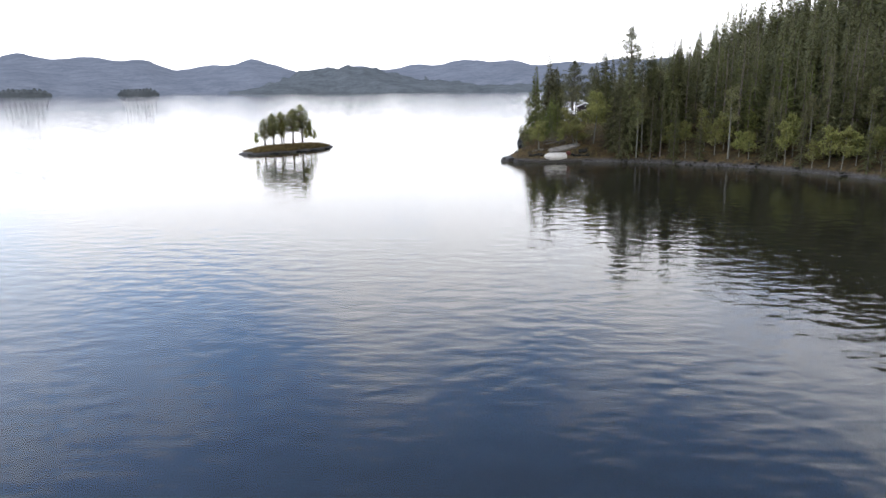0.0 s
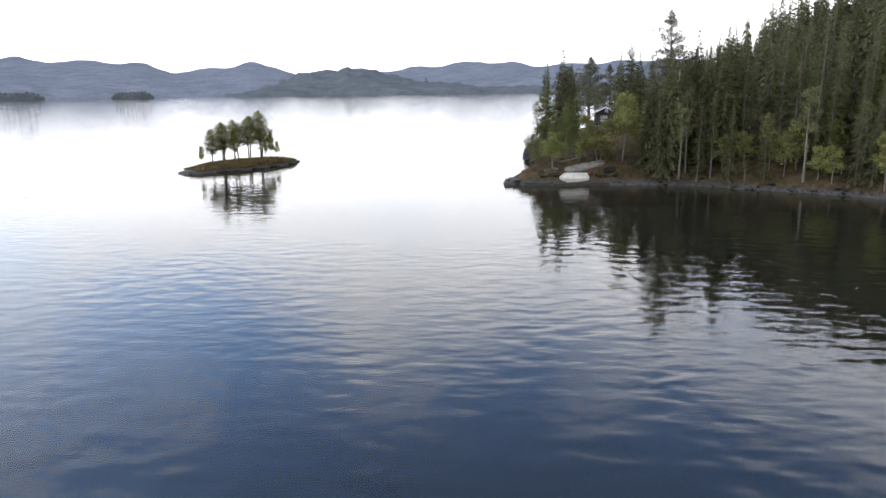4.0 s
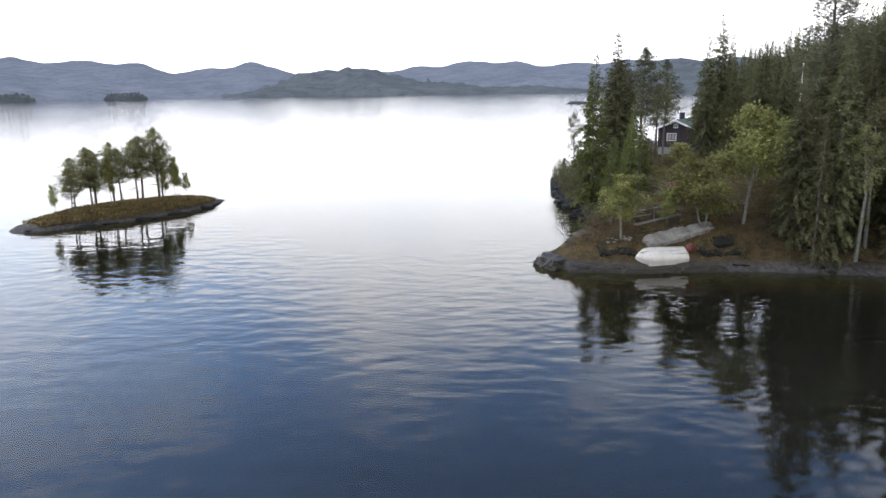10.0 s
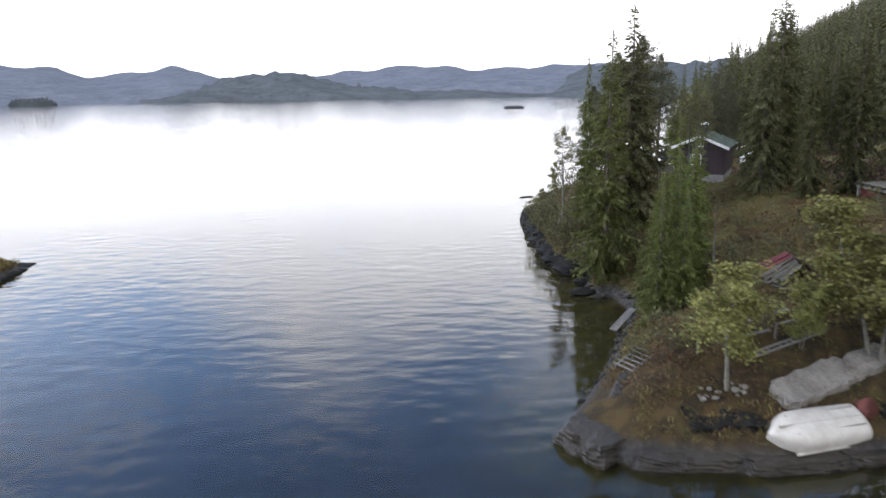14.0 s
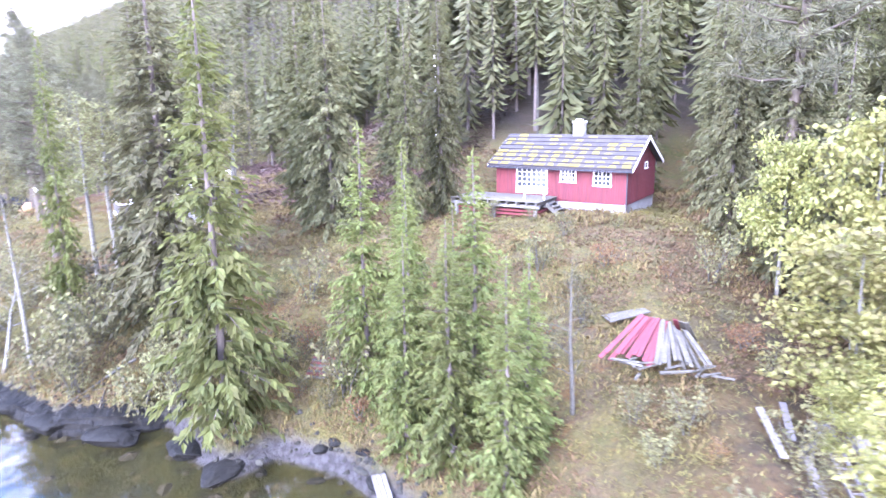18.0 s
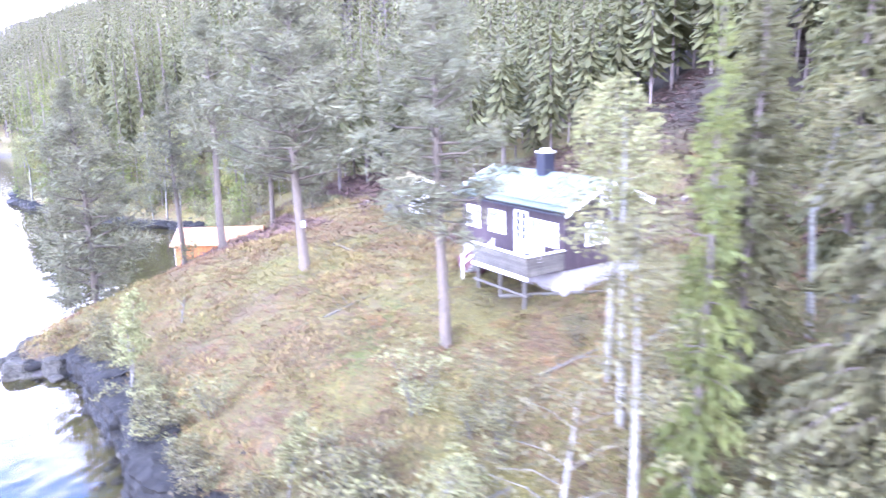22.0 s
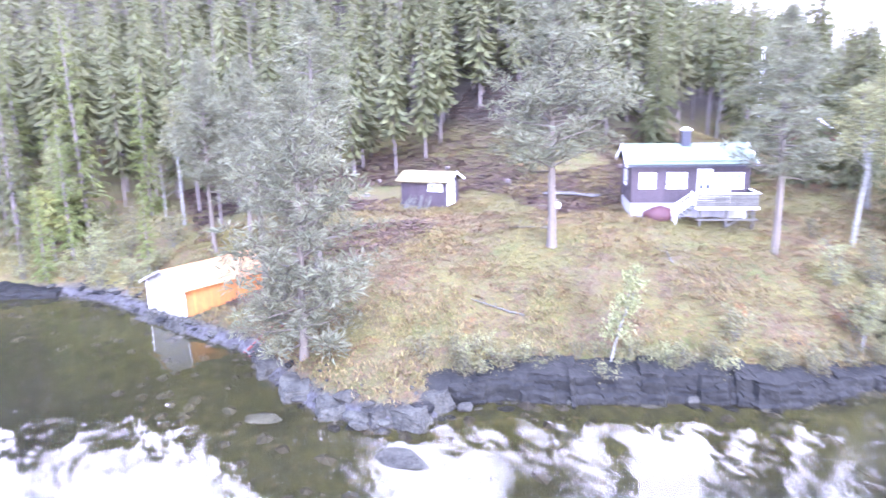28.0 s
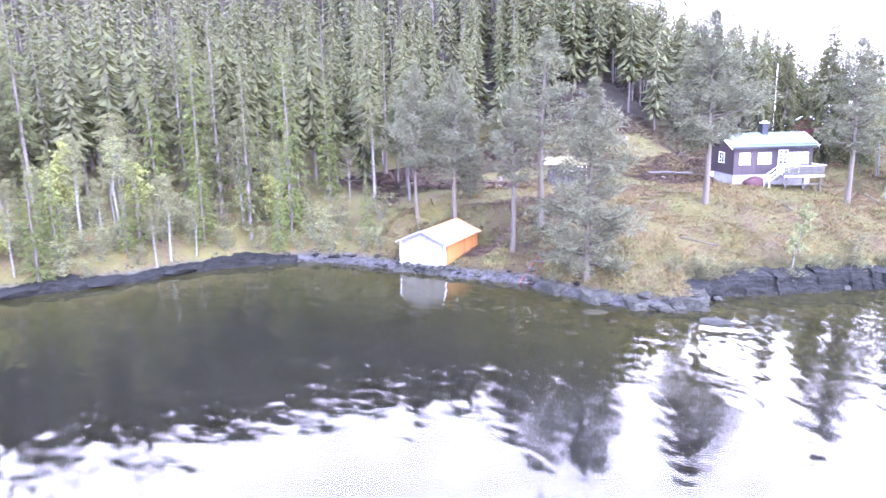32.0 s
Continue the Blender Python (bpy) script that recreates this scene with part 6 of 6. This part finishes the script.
def pebble(x, y, z, s):
    b = len(vs)
    a = rr.uniform(0, 6.28)
    for k in range(6):
        r_ = s * rr.uniform(0.7, 1.2)
        vs.append((x + r_ * 1.3 * math.cos(a + k * 1.047), y + r_ * math.sin(a + k * 1.047), z - 0.1 * s + rr.uniform(-0.1, 0.15) * s))
    vs.append((x + rr.gauss(0, 0.15) * s, y + rr.gauss(0, 0.15) * s, z + 0.55 * s))
    vs.append((x, y, z - 0.4 * s))
    for k in range(6):
        j = (k + 1) % 6
        fs.append((b + k, b + j, b + 6))
        fs.append((b + j, b + k, b + 7))


for a, b in seg:
    L = (b - a).length
    if a.y < 60 or b.y > 330:
        continue
    for i in range(int(L * 16)):
        p = a.lerp(b, rr.random())
        n = Vector((b.y - a.y, a.x - b.x)).normalized()
        o = rr.gauss(-0.3, 1.0)
        p = p + n * o
        if p.y < 165 and p.x < 36:
            continue
        if ground_z(p.x, p.y) > -0.2:
            pebble(p.x, p.y, ground_z(p.x, p.y) + 0.02, rr.uniform(0.05, 0.2))
ct, st = math.cos(math.atan2(-0.458, -0.889)), math.sin(math.atan2(-0.458, -0.889))
for i in range(420):
    u, v = rr.uniform(-0.5, 5.4), rr.uniform(-0.9, 1.6)
    x, y = 54.91 + u * ct - v * st, 248.81 + u * st + v * ct
    pebble(x, y, max(ground_z(x, y), -0.1) * 0.5 + rr.uniform(-0.1, 0.45) * (1 if v > -0.4 else 0.3), rr.uniform(0.12, 0.34))
stones = mesh_object("loose_stones", vs, fs, M_ROCK)
tagged(stones, "loose grey stones and gravel along the waterline", "stones", kind="stuff")
vs, fs = [], []
for i in range(2200):
    x, y = rr.uniform(17, 75), rr.uniform(160, 275)
    d = float(inland(x, y))
    if -8 < d < 0:
        pebble(x, y, ground_z(x, y), rr.uniform(0.1, 0.55))
M_BED = material("algae_brown_stone", (0.017, 0.014, 0.005), (0.007, 0.006, 0.0025), 1.5, 0.9, 0.5, 8, coords="World", island=0.3)
tagged(mesh_object("lake_bed_stones", vs, fs, M_BED), "brown algae-covered stones under the clear water", "stones", kind="stuff")

# ---- the upturned rowing boat ----
M_BOAT = material("dirty_white_glass_fibre", (0.396, 0.381, 0.347), (0.307, 0.287, 0.248), 1.6, 0.45, 0.15, 12, blotch=0.7)
M_RUSTMETAL = material("rusty_red_metal", (0.133, 0.042, 0.032), (0.070, 0.025, 0.021), 4, 0.8, 0.4, 14)
ang_boat = math.degrees(math.atan2(0.81, 4.78))
boat = thing("rowing_boat", pose(24.0, 159.0, 1.0, 0, 0, ang_boat) @ pose(0, 0, 0, 24, 0, 0) @ Matrix.Diagonal((1, 1.22, 1.22, 1)), "dirty white rowing boat lying keel up on the rock", "boat")


def hull():
    bm = bmesh.new()
    rings = []
    ns, nu = 25, 15
    for i in range(ns):
        s = i / (ns - 1)
        x = -2.45 + 4.9 * s
        w = 0.84 * (1 - max(0, (0.34 - s) / 0.34) ** 2.3) * (0.94 + 0.06 * math.cos((s - 0.5) * 3)) + 0.015
        h = 0.74 * (1 - 0.55 * max(0, (0.28 - s) / 0.28) ** 2) - 0.05 * s
        ring = []
        for j in range(nu):
            a = math.pi * j / (nu - 1)
            c, sn = math.cos(a), math.sin(a)
            yy = w * (abs(c) ** 0.72) * (1 if c > 0 else -1)
            zz = h * sn ** 0.6
            ring.append(bm.verts.new((x, yy, zz)))
        rings.append(ring)
    for i in range(ns - 1):
        for j in range(nu - 1):
            bm.faces.new((rings[i][j], rings[i + 1][j], rings[i + 1][j + 1], rings[i][j + 1]))
    bm.faces.new(rings[-1])
    bm.faces.new(rings[0][::-1])
    bmesh.ops.recalc_face_normals(bm, faces=bm.faces)
    return bm


part("hull", hull(), M_BOAT, boat, smooth=True)
part("keel", box((-2.1, -0.035, 0.6), (2.35, 0.035, 0.74), bevel=0.01), M_BOAT, boat)
for y in (-0.84, 0.84):
    part("gunwale", box((-1.5, y - 0.05, -0.04), (2.45, y + 0.05, 0.05), bevel=0.015), M_BOAT, boat)
for y in (-0.42, 0.42):
    part("runner", box((-1.4, y - 0.02, 0.6), (2.3, y + 0.02, 0.67)), M_GREYWOOD, boat)

# rusty drum beside the boat
tub = thing("rusty_tub", pose(27.0, 159.6, 1.75, 60, 0, 20), "rusty red metal tub tipped on its side", "tub")
tv, tf = [], []
tube(tv, tf, [(0, 0, -0.3), (0, 0, -0.28), (0, 0, 0.3), (0, 0, 0.3), (0, 0, -0.2)], [0.02, 0.42, 0.48, 0.44, 0.4], 18)
mesh_object("shell", tv, tf, M_RUSTMETAL, tub, smooth=True)

# white ladder and planks lying in the brush
M_PALEWOOD = material("bleached_pale_wood", (0.125, 0.118, 0.108), (0.070, 0.064, 0.058), 3, 0.8, 0.3, 12, objrand=0.15)


def lying(name, x0, y0, x1, y1, lift, label, category):
    z0, z1 = ground_z(x0, y0) + lift, ground_z(x1, y1) + lift
    L = math.dist((x0, y0, z0), (x1, y1, z1))
    m = pose(x0, y0, z0, 0, 0, math.degrees(math.atan2(y1 - y0, x1 - x0))) @ pose(0, 0, 0, 0, -math.degrees(math.asin((z1 - z0) / L)), 0)
    return thing(name, m, label, category), L


lad, L = lying("ladder", 22.3, 162.0, 27.1, 163.4, 0.45, "bleached white wooden ladder lying in the brush", "ladder")
for y in (-0.2, 0.2):
    part("side_rail", box((0, y - 0.04, 0), (L, y + 0.04, 0.09)), M_PALEWOOD, lad)
for i in range(13):
    x = 0.2 + i * (L - 0.4) / 12
    part("rung", box((x - 0.025, -0.16, 0.02), (x + 0.025, 0.16, 0.07)), M_PALEWOOD, lad)
for i, (x0, y0, x1, y1) in enumerate(((22.0, 163.2, 24.4, 163.8), (25.0, 164.2, 27.4, 164.6), (23.4, 164.4, 26.2, 165.3))):
    p_, L = lying("plank", x0, y0, x1, y1, 0.3, "loose bleached plank in the heather", "plank")
    part("board", box((0, -0.12, 0), (L, 0.12, 0.04), bevel=0.008), M_PALEWOOD, p_)
# a slatted boat slip
slip, L = lying("boat_slip", 17.2, 165.4, 18.9, 166.2, 0.25, "grey slatted frame for hauling boats", "boat slip")
for y in (-0.55, 0.55):
    part("runner", box((0, y - 0.06, -0.05), (L, y + 0.06, 0.08)), M_GREYWOOD, slip)
for i in range(6):
    x = 0.15 + i * (L - 0.3) / 5
    part("slat", box((x - 0.05, -0.75, 0.084), (x + 0.05, 0.75, 0.13)), M_PALEWOOD, slip)
slip2, L = lying("boat_slip", 43.1, 244.0, 43.8, 240.8, 0.2, "weathered reddish slatted slip on the stones", "boat slip")
for y in (-0.4, 0.4):
    part("runner", box((0, y - 0.06, -0.05), (L, y + 0.06, 0.08)), M_RUSTMETAL, slip2)
for i in range(5):
    x = 0.15 + i * (L - 0.3) / 4
    part("slat", box((x - 0.06, -0.55, 0.084), (x + 0.06, 0.55, 0.13)), M_DEADWOOD, slip2)
# planked ramp on the water's edge
ramp, L = lying("gangplank", 20.4, 176.6, 22.6, 178.8, 0.4, "grey gangplank lying on the stony shore", "gangplank")
for i in range(3):
    part("board", box((0, -0.3 + i * 0.2, 0), (L, -0.12 + i * 0.2, 0.05)), M_PALEWOOD, ramp)
pale = rock(ROCKS[0], 24.2, 186.2, 0.5, 0.35, 0.55, 10, M_PALEWOOD, "small white stone on the rocky cape", 0.75)

# collapsed shed: heap of red and grey boards
heap = thing("collapsed_shed", pose(28.0, 169.2, ground_z(28.0, 169.2)), "collapsed little shed of red and grey boards", "ruin")
rh = random.Random(4)


def board_between(parent, p, q, w, thick, mat, roll=0.0, name="board"):
    """One board from p to q."""
    p, q = Vector(p), Vector(q)
    L = (q - p).length
    m = Matrix.Translation(p) @ (q - p).to_track_quat("X", "Z").to_matrix().to_4x4() @ pose(0, 0, 0, roll, 0, 0)
    part(name, box((0, -w / 2, 0), (L, w / 2, thick), m), mat, parent)


for i in range(11):
    s_ = i / 10
    board_between(heap, (0.7 - 0.1 * rh.random(), 0.75 - 1.0 * s_, 1.5 - 0.1 * s_ + rh.uniform(-0.05, 0.08)), (-1.0 + rh.uniform(-0.15, 0.15), 1.9 - 2.1 * s_, 0.15 + rh.uniform(-0.05, 0.3)), 0.19, 0.025, M_RED, rh.uniform(-22, 22))
for i in range(13):
    s_ = i / 12
    board_between(heap, (0.7 - 0.2 * rh.random(), -0.1 - 0.9 * s_, 1.45 - 0.35 * s_ + rh.uniform(-0.12, 0.12)), (-1.2 + rh.uniform(-0.35, 0.3), -0.3 - 1.9 * s_, 0.1 + rh.uniform(-0.05, 0.5)), 0.15, 0.03, M_DEADWOOD, rh.uniform(-40, 40))
for i in range(9):
    s_ = i / 8
    board_between(heap, (0.75, 0.7 - 1.7 * s_, 1.45 + rh.uniform(-0.1, 0.05)), (2.0 + rh.uniform(-0.2, 0.2), 1.1 - 2.4 * s_, 0.2), 0.2, 0.03, M_DEADWOOD if i % 3 else M_RED, rh.uniform(-8, 8))
for i in range(16):
    a_ = rh.uniform(0, 6.28)
    x_, y_ = -1.4 + rh.gauss(0, 0.35), rh.uniform(-2.0, 0.8)
    board_between(heap, (x_, y_, 0.12 + rh.uniform(0, 0.2)), (x_ + 1.1 * math.cos(a_), y_ + 1.1 * math.sin(a_), 0.1 + rh.uniform(0, 0.3)), 0.1, 0.06, M_DEADWOOD, rh.uniform(-30, 30), "beam")
lid = thing("board_pile", pose(31.0, 171.0, ground_z(31.0, 171.0) - 0.15, -12, 6, 30), "pile of grey boards in the heather", "boards")
for i in range(7):
    part("board", box((-0.75 + i * 0.2, -0.9, 0), (-0.57 + i * 0.2, 0.9, 0.04), pose(0, 0, 0.25, 0, 0, rh.uniform(-3, 3))), M_DEADWOOD, lid)

# wooden steps up the bank
steps = thing("steps", pose(26.55, 184.7, 0, 0, 0, 14), "old wooden steps up the bank between the spruces", "steps")
for i in range(8):
    x = i * 0.16
    z = max(1.5 + i * 0.21, ground_z(26.55 + x, 184.7 + 0.25 * x) + 0.04)
    part("step", box((x - 0.13, -0.6, z - 0.07), (x + 0.13, 0.6, z)), M_RUSTMETAL if i % 2 else M_GREYWOOD, steps)
for y in (-0.63, 0.63):
    part("stringer", box((-0.1, y - 0.03, -0.14), (2.0, y + 0.03, 0.02), pose(0, 0, 1.5, 0, -52, 0)), M_GREYWOOD, steps)

# fence rail, stumps and fallen trunks
for x, y in ((22.0, 162.6), (24.6, 163.6), (20.2, 163.0)):
    p_ = thing("fence_post", pose(x, y, ground_z(x, y)), "short grey fence post in the brush", "post", "fence posts")
    part("stake", box((-0.05, -0.05, -0.2), (0.05, 0.05, 0.85), bevel=0.01), M_PALEWOOD, p_)
tv, tf = [], []
for x0, y0, x1, y1, r_ in ((41.5, 222.0, 43.4, 225.6, 0.12), (23.4, 208.6, 25.6, 206.2, 0.1), (24.6, 195.0, 21.2, 196.6, 0.09), (60.6, 247.6, 57.6, 249.6, 0.09), (62.0, 249.2, 58.0, 250.8, 0.08),
                         (36.6, 210.6, 39.0, 204.4, 0.13), (33.2, 218.8, 35.6, 217.4, 0.07), (30.6, 206.8, 33.0, 205.0, 0.09), (34.0, 229.4, 36.6, 231.6, 0.08), (20.2, 193.6, 22.8, 195.2, 0.08)):
    lg = new("fallen_trunk")
    tv, tf = [], []
    n = 6
    ptsl = [Vector((x0 + (x1 - x0) * k / n, y0 + (y1 - y0) * k / n, 0)) for k in range(n + 1)]
    for p in ptsl:
        p.z = max(ground_z(p.x, p.y), 0.05) + r_ * 0.6
    tube(tv, tf, ptsl, [r_ * (1 - 0.6 * k / n) for k in range(n + 1)], 7)
    for k in range(5):
        q = ptsl[1 + k].copy()
        tube(tv, tf, [q, q + Vector((rh.gauss(0, .5), rh.gauss(0, .5), rh.uniform(0.1, 0.6)))], [r_ * 0.3, 0.008], 4)
    mesh_object("stem", tv, tf, M_DEADWOOD, lg, smooth=True)
    tagged(lg, "grey fallen trunk with dead branch stubs", "fallen trunk", "fallen trunks")
M_CUT = material("fresh_cut_wood", (0.210, 0.168, 0.115), (0.158, 0.115, 0.070), 8, 0.8, 0.3, 20)
for i, (x, y) in enumerate(((49.6, 216.4), (58, 216), (62, 222), (64.5, 228), (60, 232), (67, 218), (69, 225), (56, 204), (62, 208))):
    st_ = thing("tree_stump", pose(x, y, ground_z(x, y)), "pale freshly cut stump in the heather", "stump", "stumps on the heath")
    tv, tf = [], []
    tube(tv, tf, [(0, 0, -0.2), (0, 0, 0.05), (0, 0, 0.28)], [0.34, 0.26, 0.22], 10)
    mesh_object("bark", tv, tf, M_BARK, st_, smooth=True)
    tv, tf = [], []
    tube(tv, tf, [(0, 0, 0.27), (0, 0, 0.29), (0, 0, 0.292)], [0.2, 0.2, 0.005], 10)
    mesh_object("cut_face", tv, tf, M_CUT, st_)
# nest box on the great pine
nb = thing("nest_box", pose(38.7, 223.85, ground_z(39.1, 224.3) + 2.7, 0, 0, 45), "small white nest box on a pine", "nest box")
part("case", box((-0.14, -0.18, 0), (0.14, 0.0, 0.38)), M_WHITE, nb)
part("lid", box((-0.18, -0.24, 0.384), (0.18, 0.02, 0.42)), M_GREYWOOD, nb)

# pile of stacked timber and boards by the shed
for i, (x, y, t_) in enumerate(((49.6, 213.4, 20), (51.2, 215.0, 60))):
    p_ = thing("timber_pile", pose(x, y, ground_z(x, y), 0, 0, t_), "low pile of pale sawn timber", "timber")
    for k in range(9):
        part("plank", box((-1.4, -0.5 + 0.12 * k, 0.02 + 0.06 * (k % 3)), (1.3, -0.4 + 0.12 * k, 0.08 + 0.06 * (k % 3)), pose(0, 0, 0.05, 0, 0, rh.uniform(-6, 6))), M_PALEWOOD, p_)

# ---- undergrowth ----
M_HEATHER = material("brown_heather", (0.118, 0.072, 0.032), (0.060, 0.038, 0.018), 0.5, 0.9, 0, island=0.4, coords="World", translucent=0.2)
M_BLUEBERRY = material("green_bilberry", (0.128, 0.108, 0.030), (0.068, 0.062, 0.018), 0.5, 0.85, 0, island=0.4, coords="World", translucent=0.25)
M_GRASS = material("straw_yellow_grass", (0.150, 0.114, 0.042), (0.085, 0.066, 0.025), 0.5, 0.9, 0, island=0.35, coords="World", translucent=0.3)
M_SLASH = material("red_brown_felling_slash", (0.080, 0.045, 0.034), (0.040, 0.025, 0.019), 0.5, 0.95, 0, island=0.45, coords="World")


def undergrowth(name, mat, label, category, n, seed, size, keep, upright=0.6, x0=16, x1=62):
    r = np.random.RandomState(seed)
    x = r.uniform(x0, x1, n)
    y = r.uniform(158, 250, n)
    d = inland(x, y)
    ok = (d > 0.7) & keep(x, y, d, r)
    x, y = x[ok], y[ok]
    z = height(x, y)
    m = len(x)
    blades = 5
    V, Fc = [], []
    for b in range(blades):
        a = r.uniform(0, 6.283, m)
        ln = size * r.uniform(0.5, 1.35, m)
        up = upright * r.uniform(0.5, 1.2, m)
        ox, oy = r.normal(0, size * 0.7, m), r.normal(0, size * 0.7, m)
        px, py, pz = x + ox, y + oy, z + 0.05
        dx, dy = np.cos(a), np.sin(a)
        w = ln * 0.12
        p0 = np.stack([px, py, pz], -1)
        p1 = np.stack([px + dx * ln * 0.5 - dy * w, py + dy * ln * 0.5 + dx * w, pz + up * ln * 0.75], -1)
        p2 = np.stack([px + dx * ln, py + dy * ln, pz + up * ln], -1)
        p3 = np.stack([px + dx * ln * 0.5 + dy * w, py + dy * ln * 0.5 - dx * w, pz + up * ln * 0.75], -1)
        base = len(V) * 0 + b * m * 4
        V.append(np.stack([p0, p1, p2, p3], 1).reshape(-1, 3))
        i = np.arange(m) * 4 + base
        Fc.append(np.stack([i, i + 1, i + 2, i + 3], -1))
    V = np.concatenate(V)
    Fc = np.concatenate(Fc)
    me = bpy.data.meshes.new(name)
    me.vertices.add(len(V))
    me.vertices.foreach_set("co", V.ravel())
    me.loops.add(len(Fc) * 4)
    me.loops.foreach_set("vertex_index", Fc.ravel())
    me.polygons.add(len(Fc))
    me.polygons.foreach_set("loop_start", np.arange(len(Fc)) * 4)
    me.update(calc_edges=True)
    me.materials.append(mat)
    return tagged(new(name, me), label, category, kind="stuff")


patch = lambda x, y, s, k: wavy(x, y, s, k)
slash_zone = lambda x, y: (x > 46) & (x < 80) & (y > 192) & (y < 244) & ~((x < 58) & (y > 219) & (y < 229))
undergrowth("heather", M_HEATHER, "low brown heather covering the open ground", "heather", 54000, 1, 0.22, lambda x, y, d, r: (patch(x, y, 3.1, 0.4) + 0.5 * patch(x, y, 1.1, 2) > -0.25) & ~(slash_zone(x, y) & (r.rand(len(x)) < 0.6)))
undergrowth("bilberry", M_BLUEBERRY, "low green bilberry and moss patches", "bilberry", 54000, 2, 0.2, lambda x, y, d, r: (patch(x, y, 3.1, 0.4) + 0.5 * patch(x, y, 1.1, 2) < 0.1) & ~((y < 166) & (r.rand(len(x)) < 0.6)) & ~(slash_zone(x, y) & (r.rand(len(x)) < 0.7)))
undergrowth("grass", M_GRASS, "tufts of straw-coloured autumn grass", "grass", 30000, 3, 0.22, lambda x, y, d, r: ((patch(x, y, 2.0, 1.4) > 0.25) | (d < 3)) & ~((y < 166) & (r.rand(len(x)) < 0.6)), 1.3)
undergrowth("felling_slash", M_SLASH, "red-brown twigs and slash left from felling", "slash", 40000, 4, 0.4, lambda x, y, d, r: slash_zone(x, y) & (patch(x, y, 4, 0.2) > -0.5), 0.35, 44, 84)


def isle_cover(name, mat, label, category, n_, seed, size, up):
    r = random.Random(seed)
    vv, ff_ = [], []
    for i in range(n_):
        u, v = r.uniform(-13, 13), r.uniform(-5.4, 5.4)
        x, y = ISLE_C[0] + u * ca - v * sa, ISLE_C[1] + u * sa + v * ca
        z = ground_z(x, y)
        if z < 0.45:
            continue
        for k in range(4):
            d = Vector((r.gauss(0, 1), r.gauss(0, 1), up)).normalized()
            sprig(vv, ff_, Vector((x + r.gauss(0, size * .6), y + r.gauss(0, size * .6), z - 0.03)), d, Vector((0, 0, 1)), size * r.uniform(0.6, 1.4), size * 0.2, r)
    return tagged(mesh_object(name, vv, ff_, mat), label, category, kind="stuff")


isle_cover("islet_heather", M_HEATHER, "brown heather covering the islet", "heather", 2600, 1, 0.4, 0.7)
isle_cover("islet_grass", M_GRASS, "straw-coloured grass on the islet", "grass", 3000, 2, 0.45, 1.2)
rr = random.Random(31)
for i in range(26):
    a = rr.uniform(0, 6.28)
    u, v = 13.6 * math.cos(a), 5.6 * math.sin(a)
    x, y = ISLE_C[0] + u * ca - v * sa, ISLE_C[1] + u * sa + v * ca
    s = rr.uniform(0.5, 1.3)
    rock(LEDGES[i % 4], x, y, s * 1.7, s, s * 0.6, math.degrees(ISLE_A) + rr.uniform(-30, 30), M_DARKROCK, "low dark rock on the islet's edge", 0.05, "boulder", "rocks round the islet")
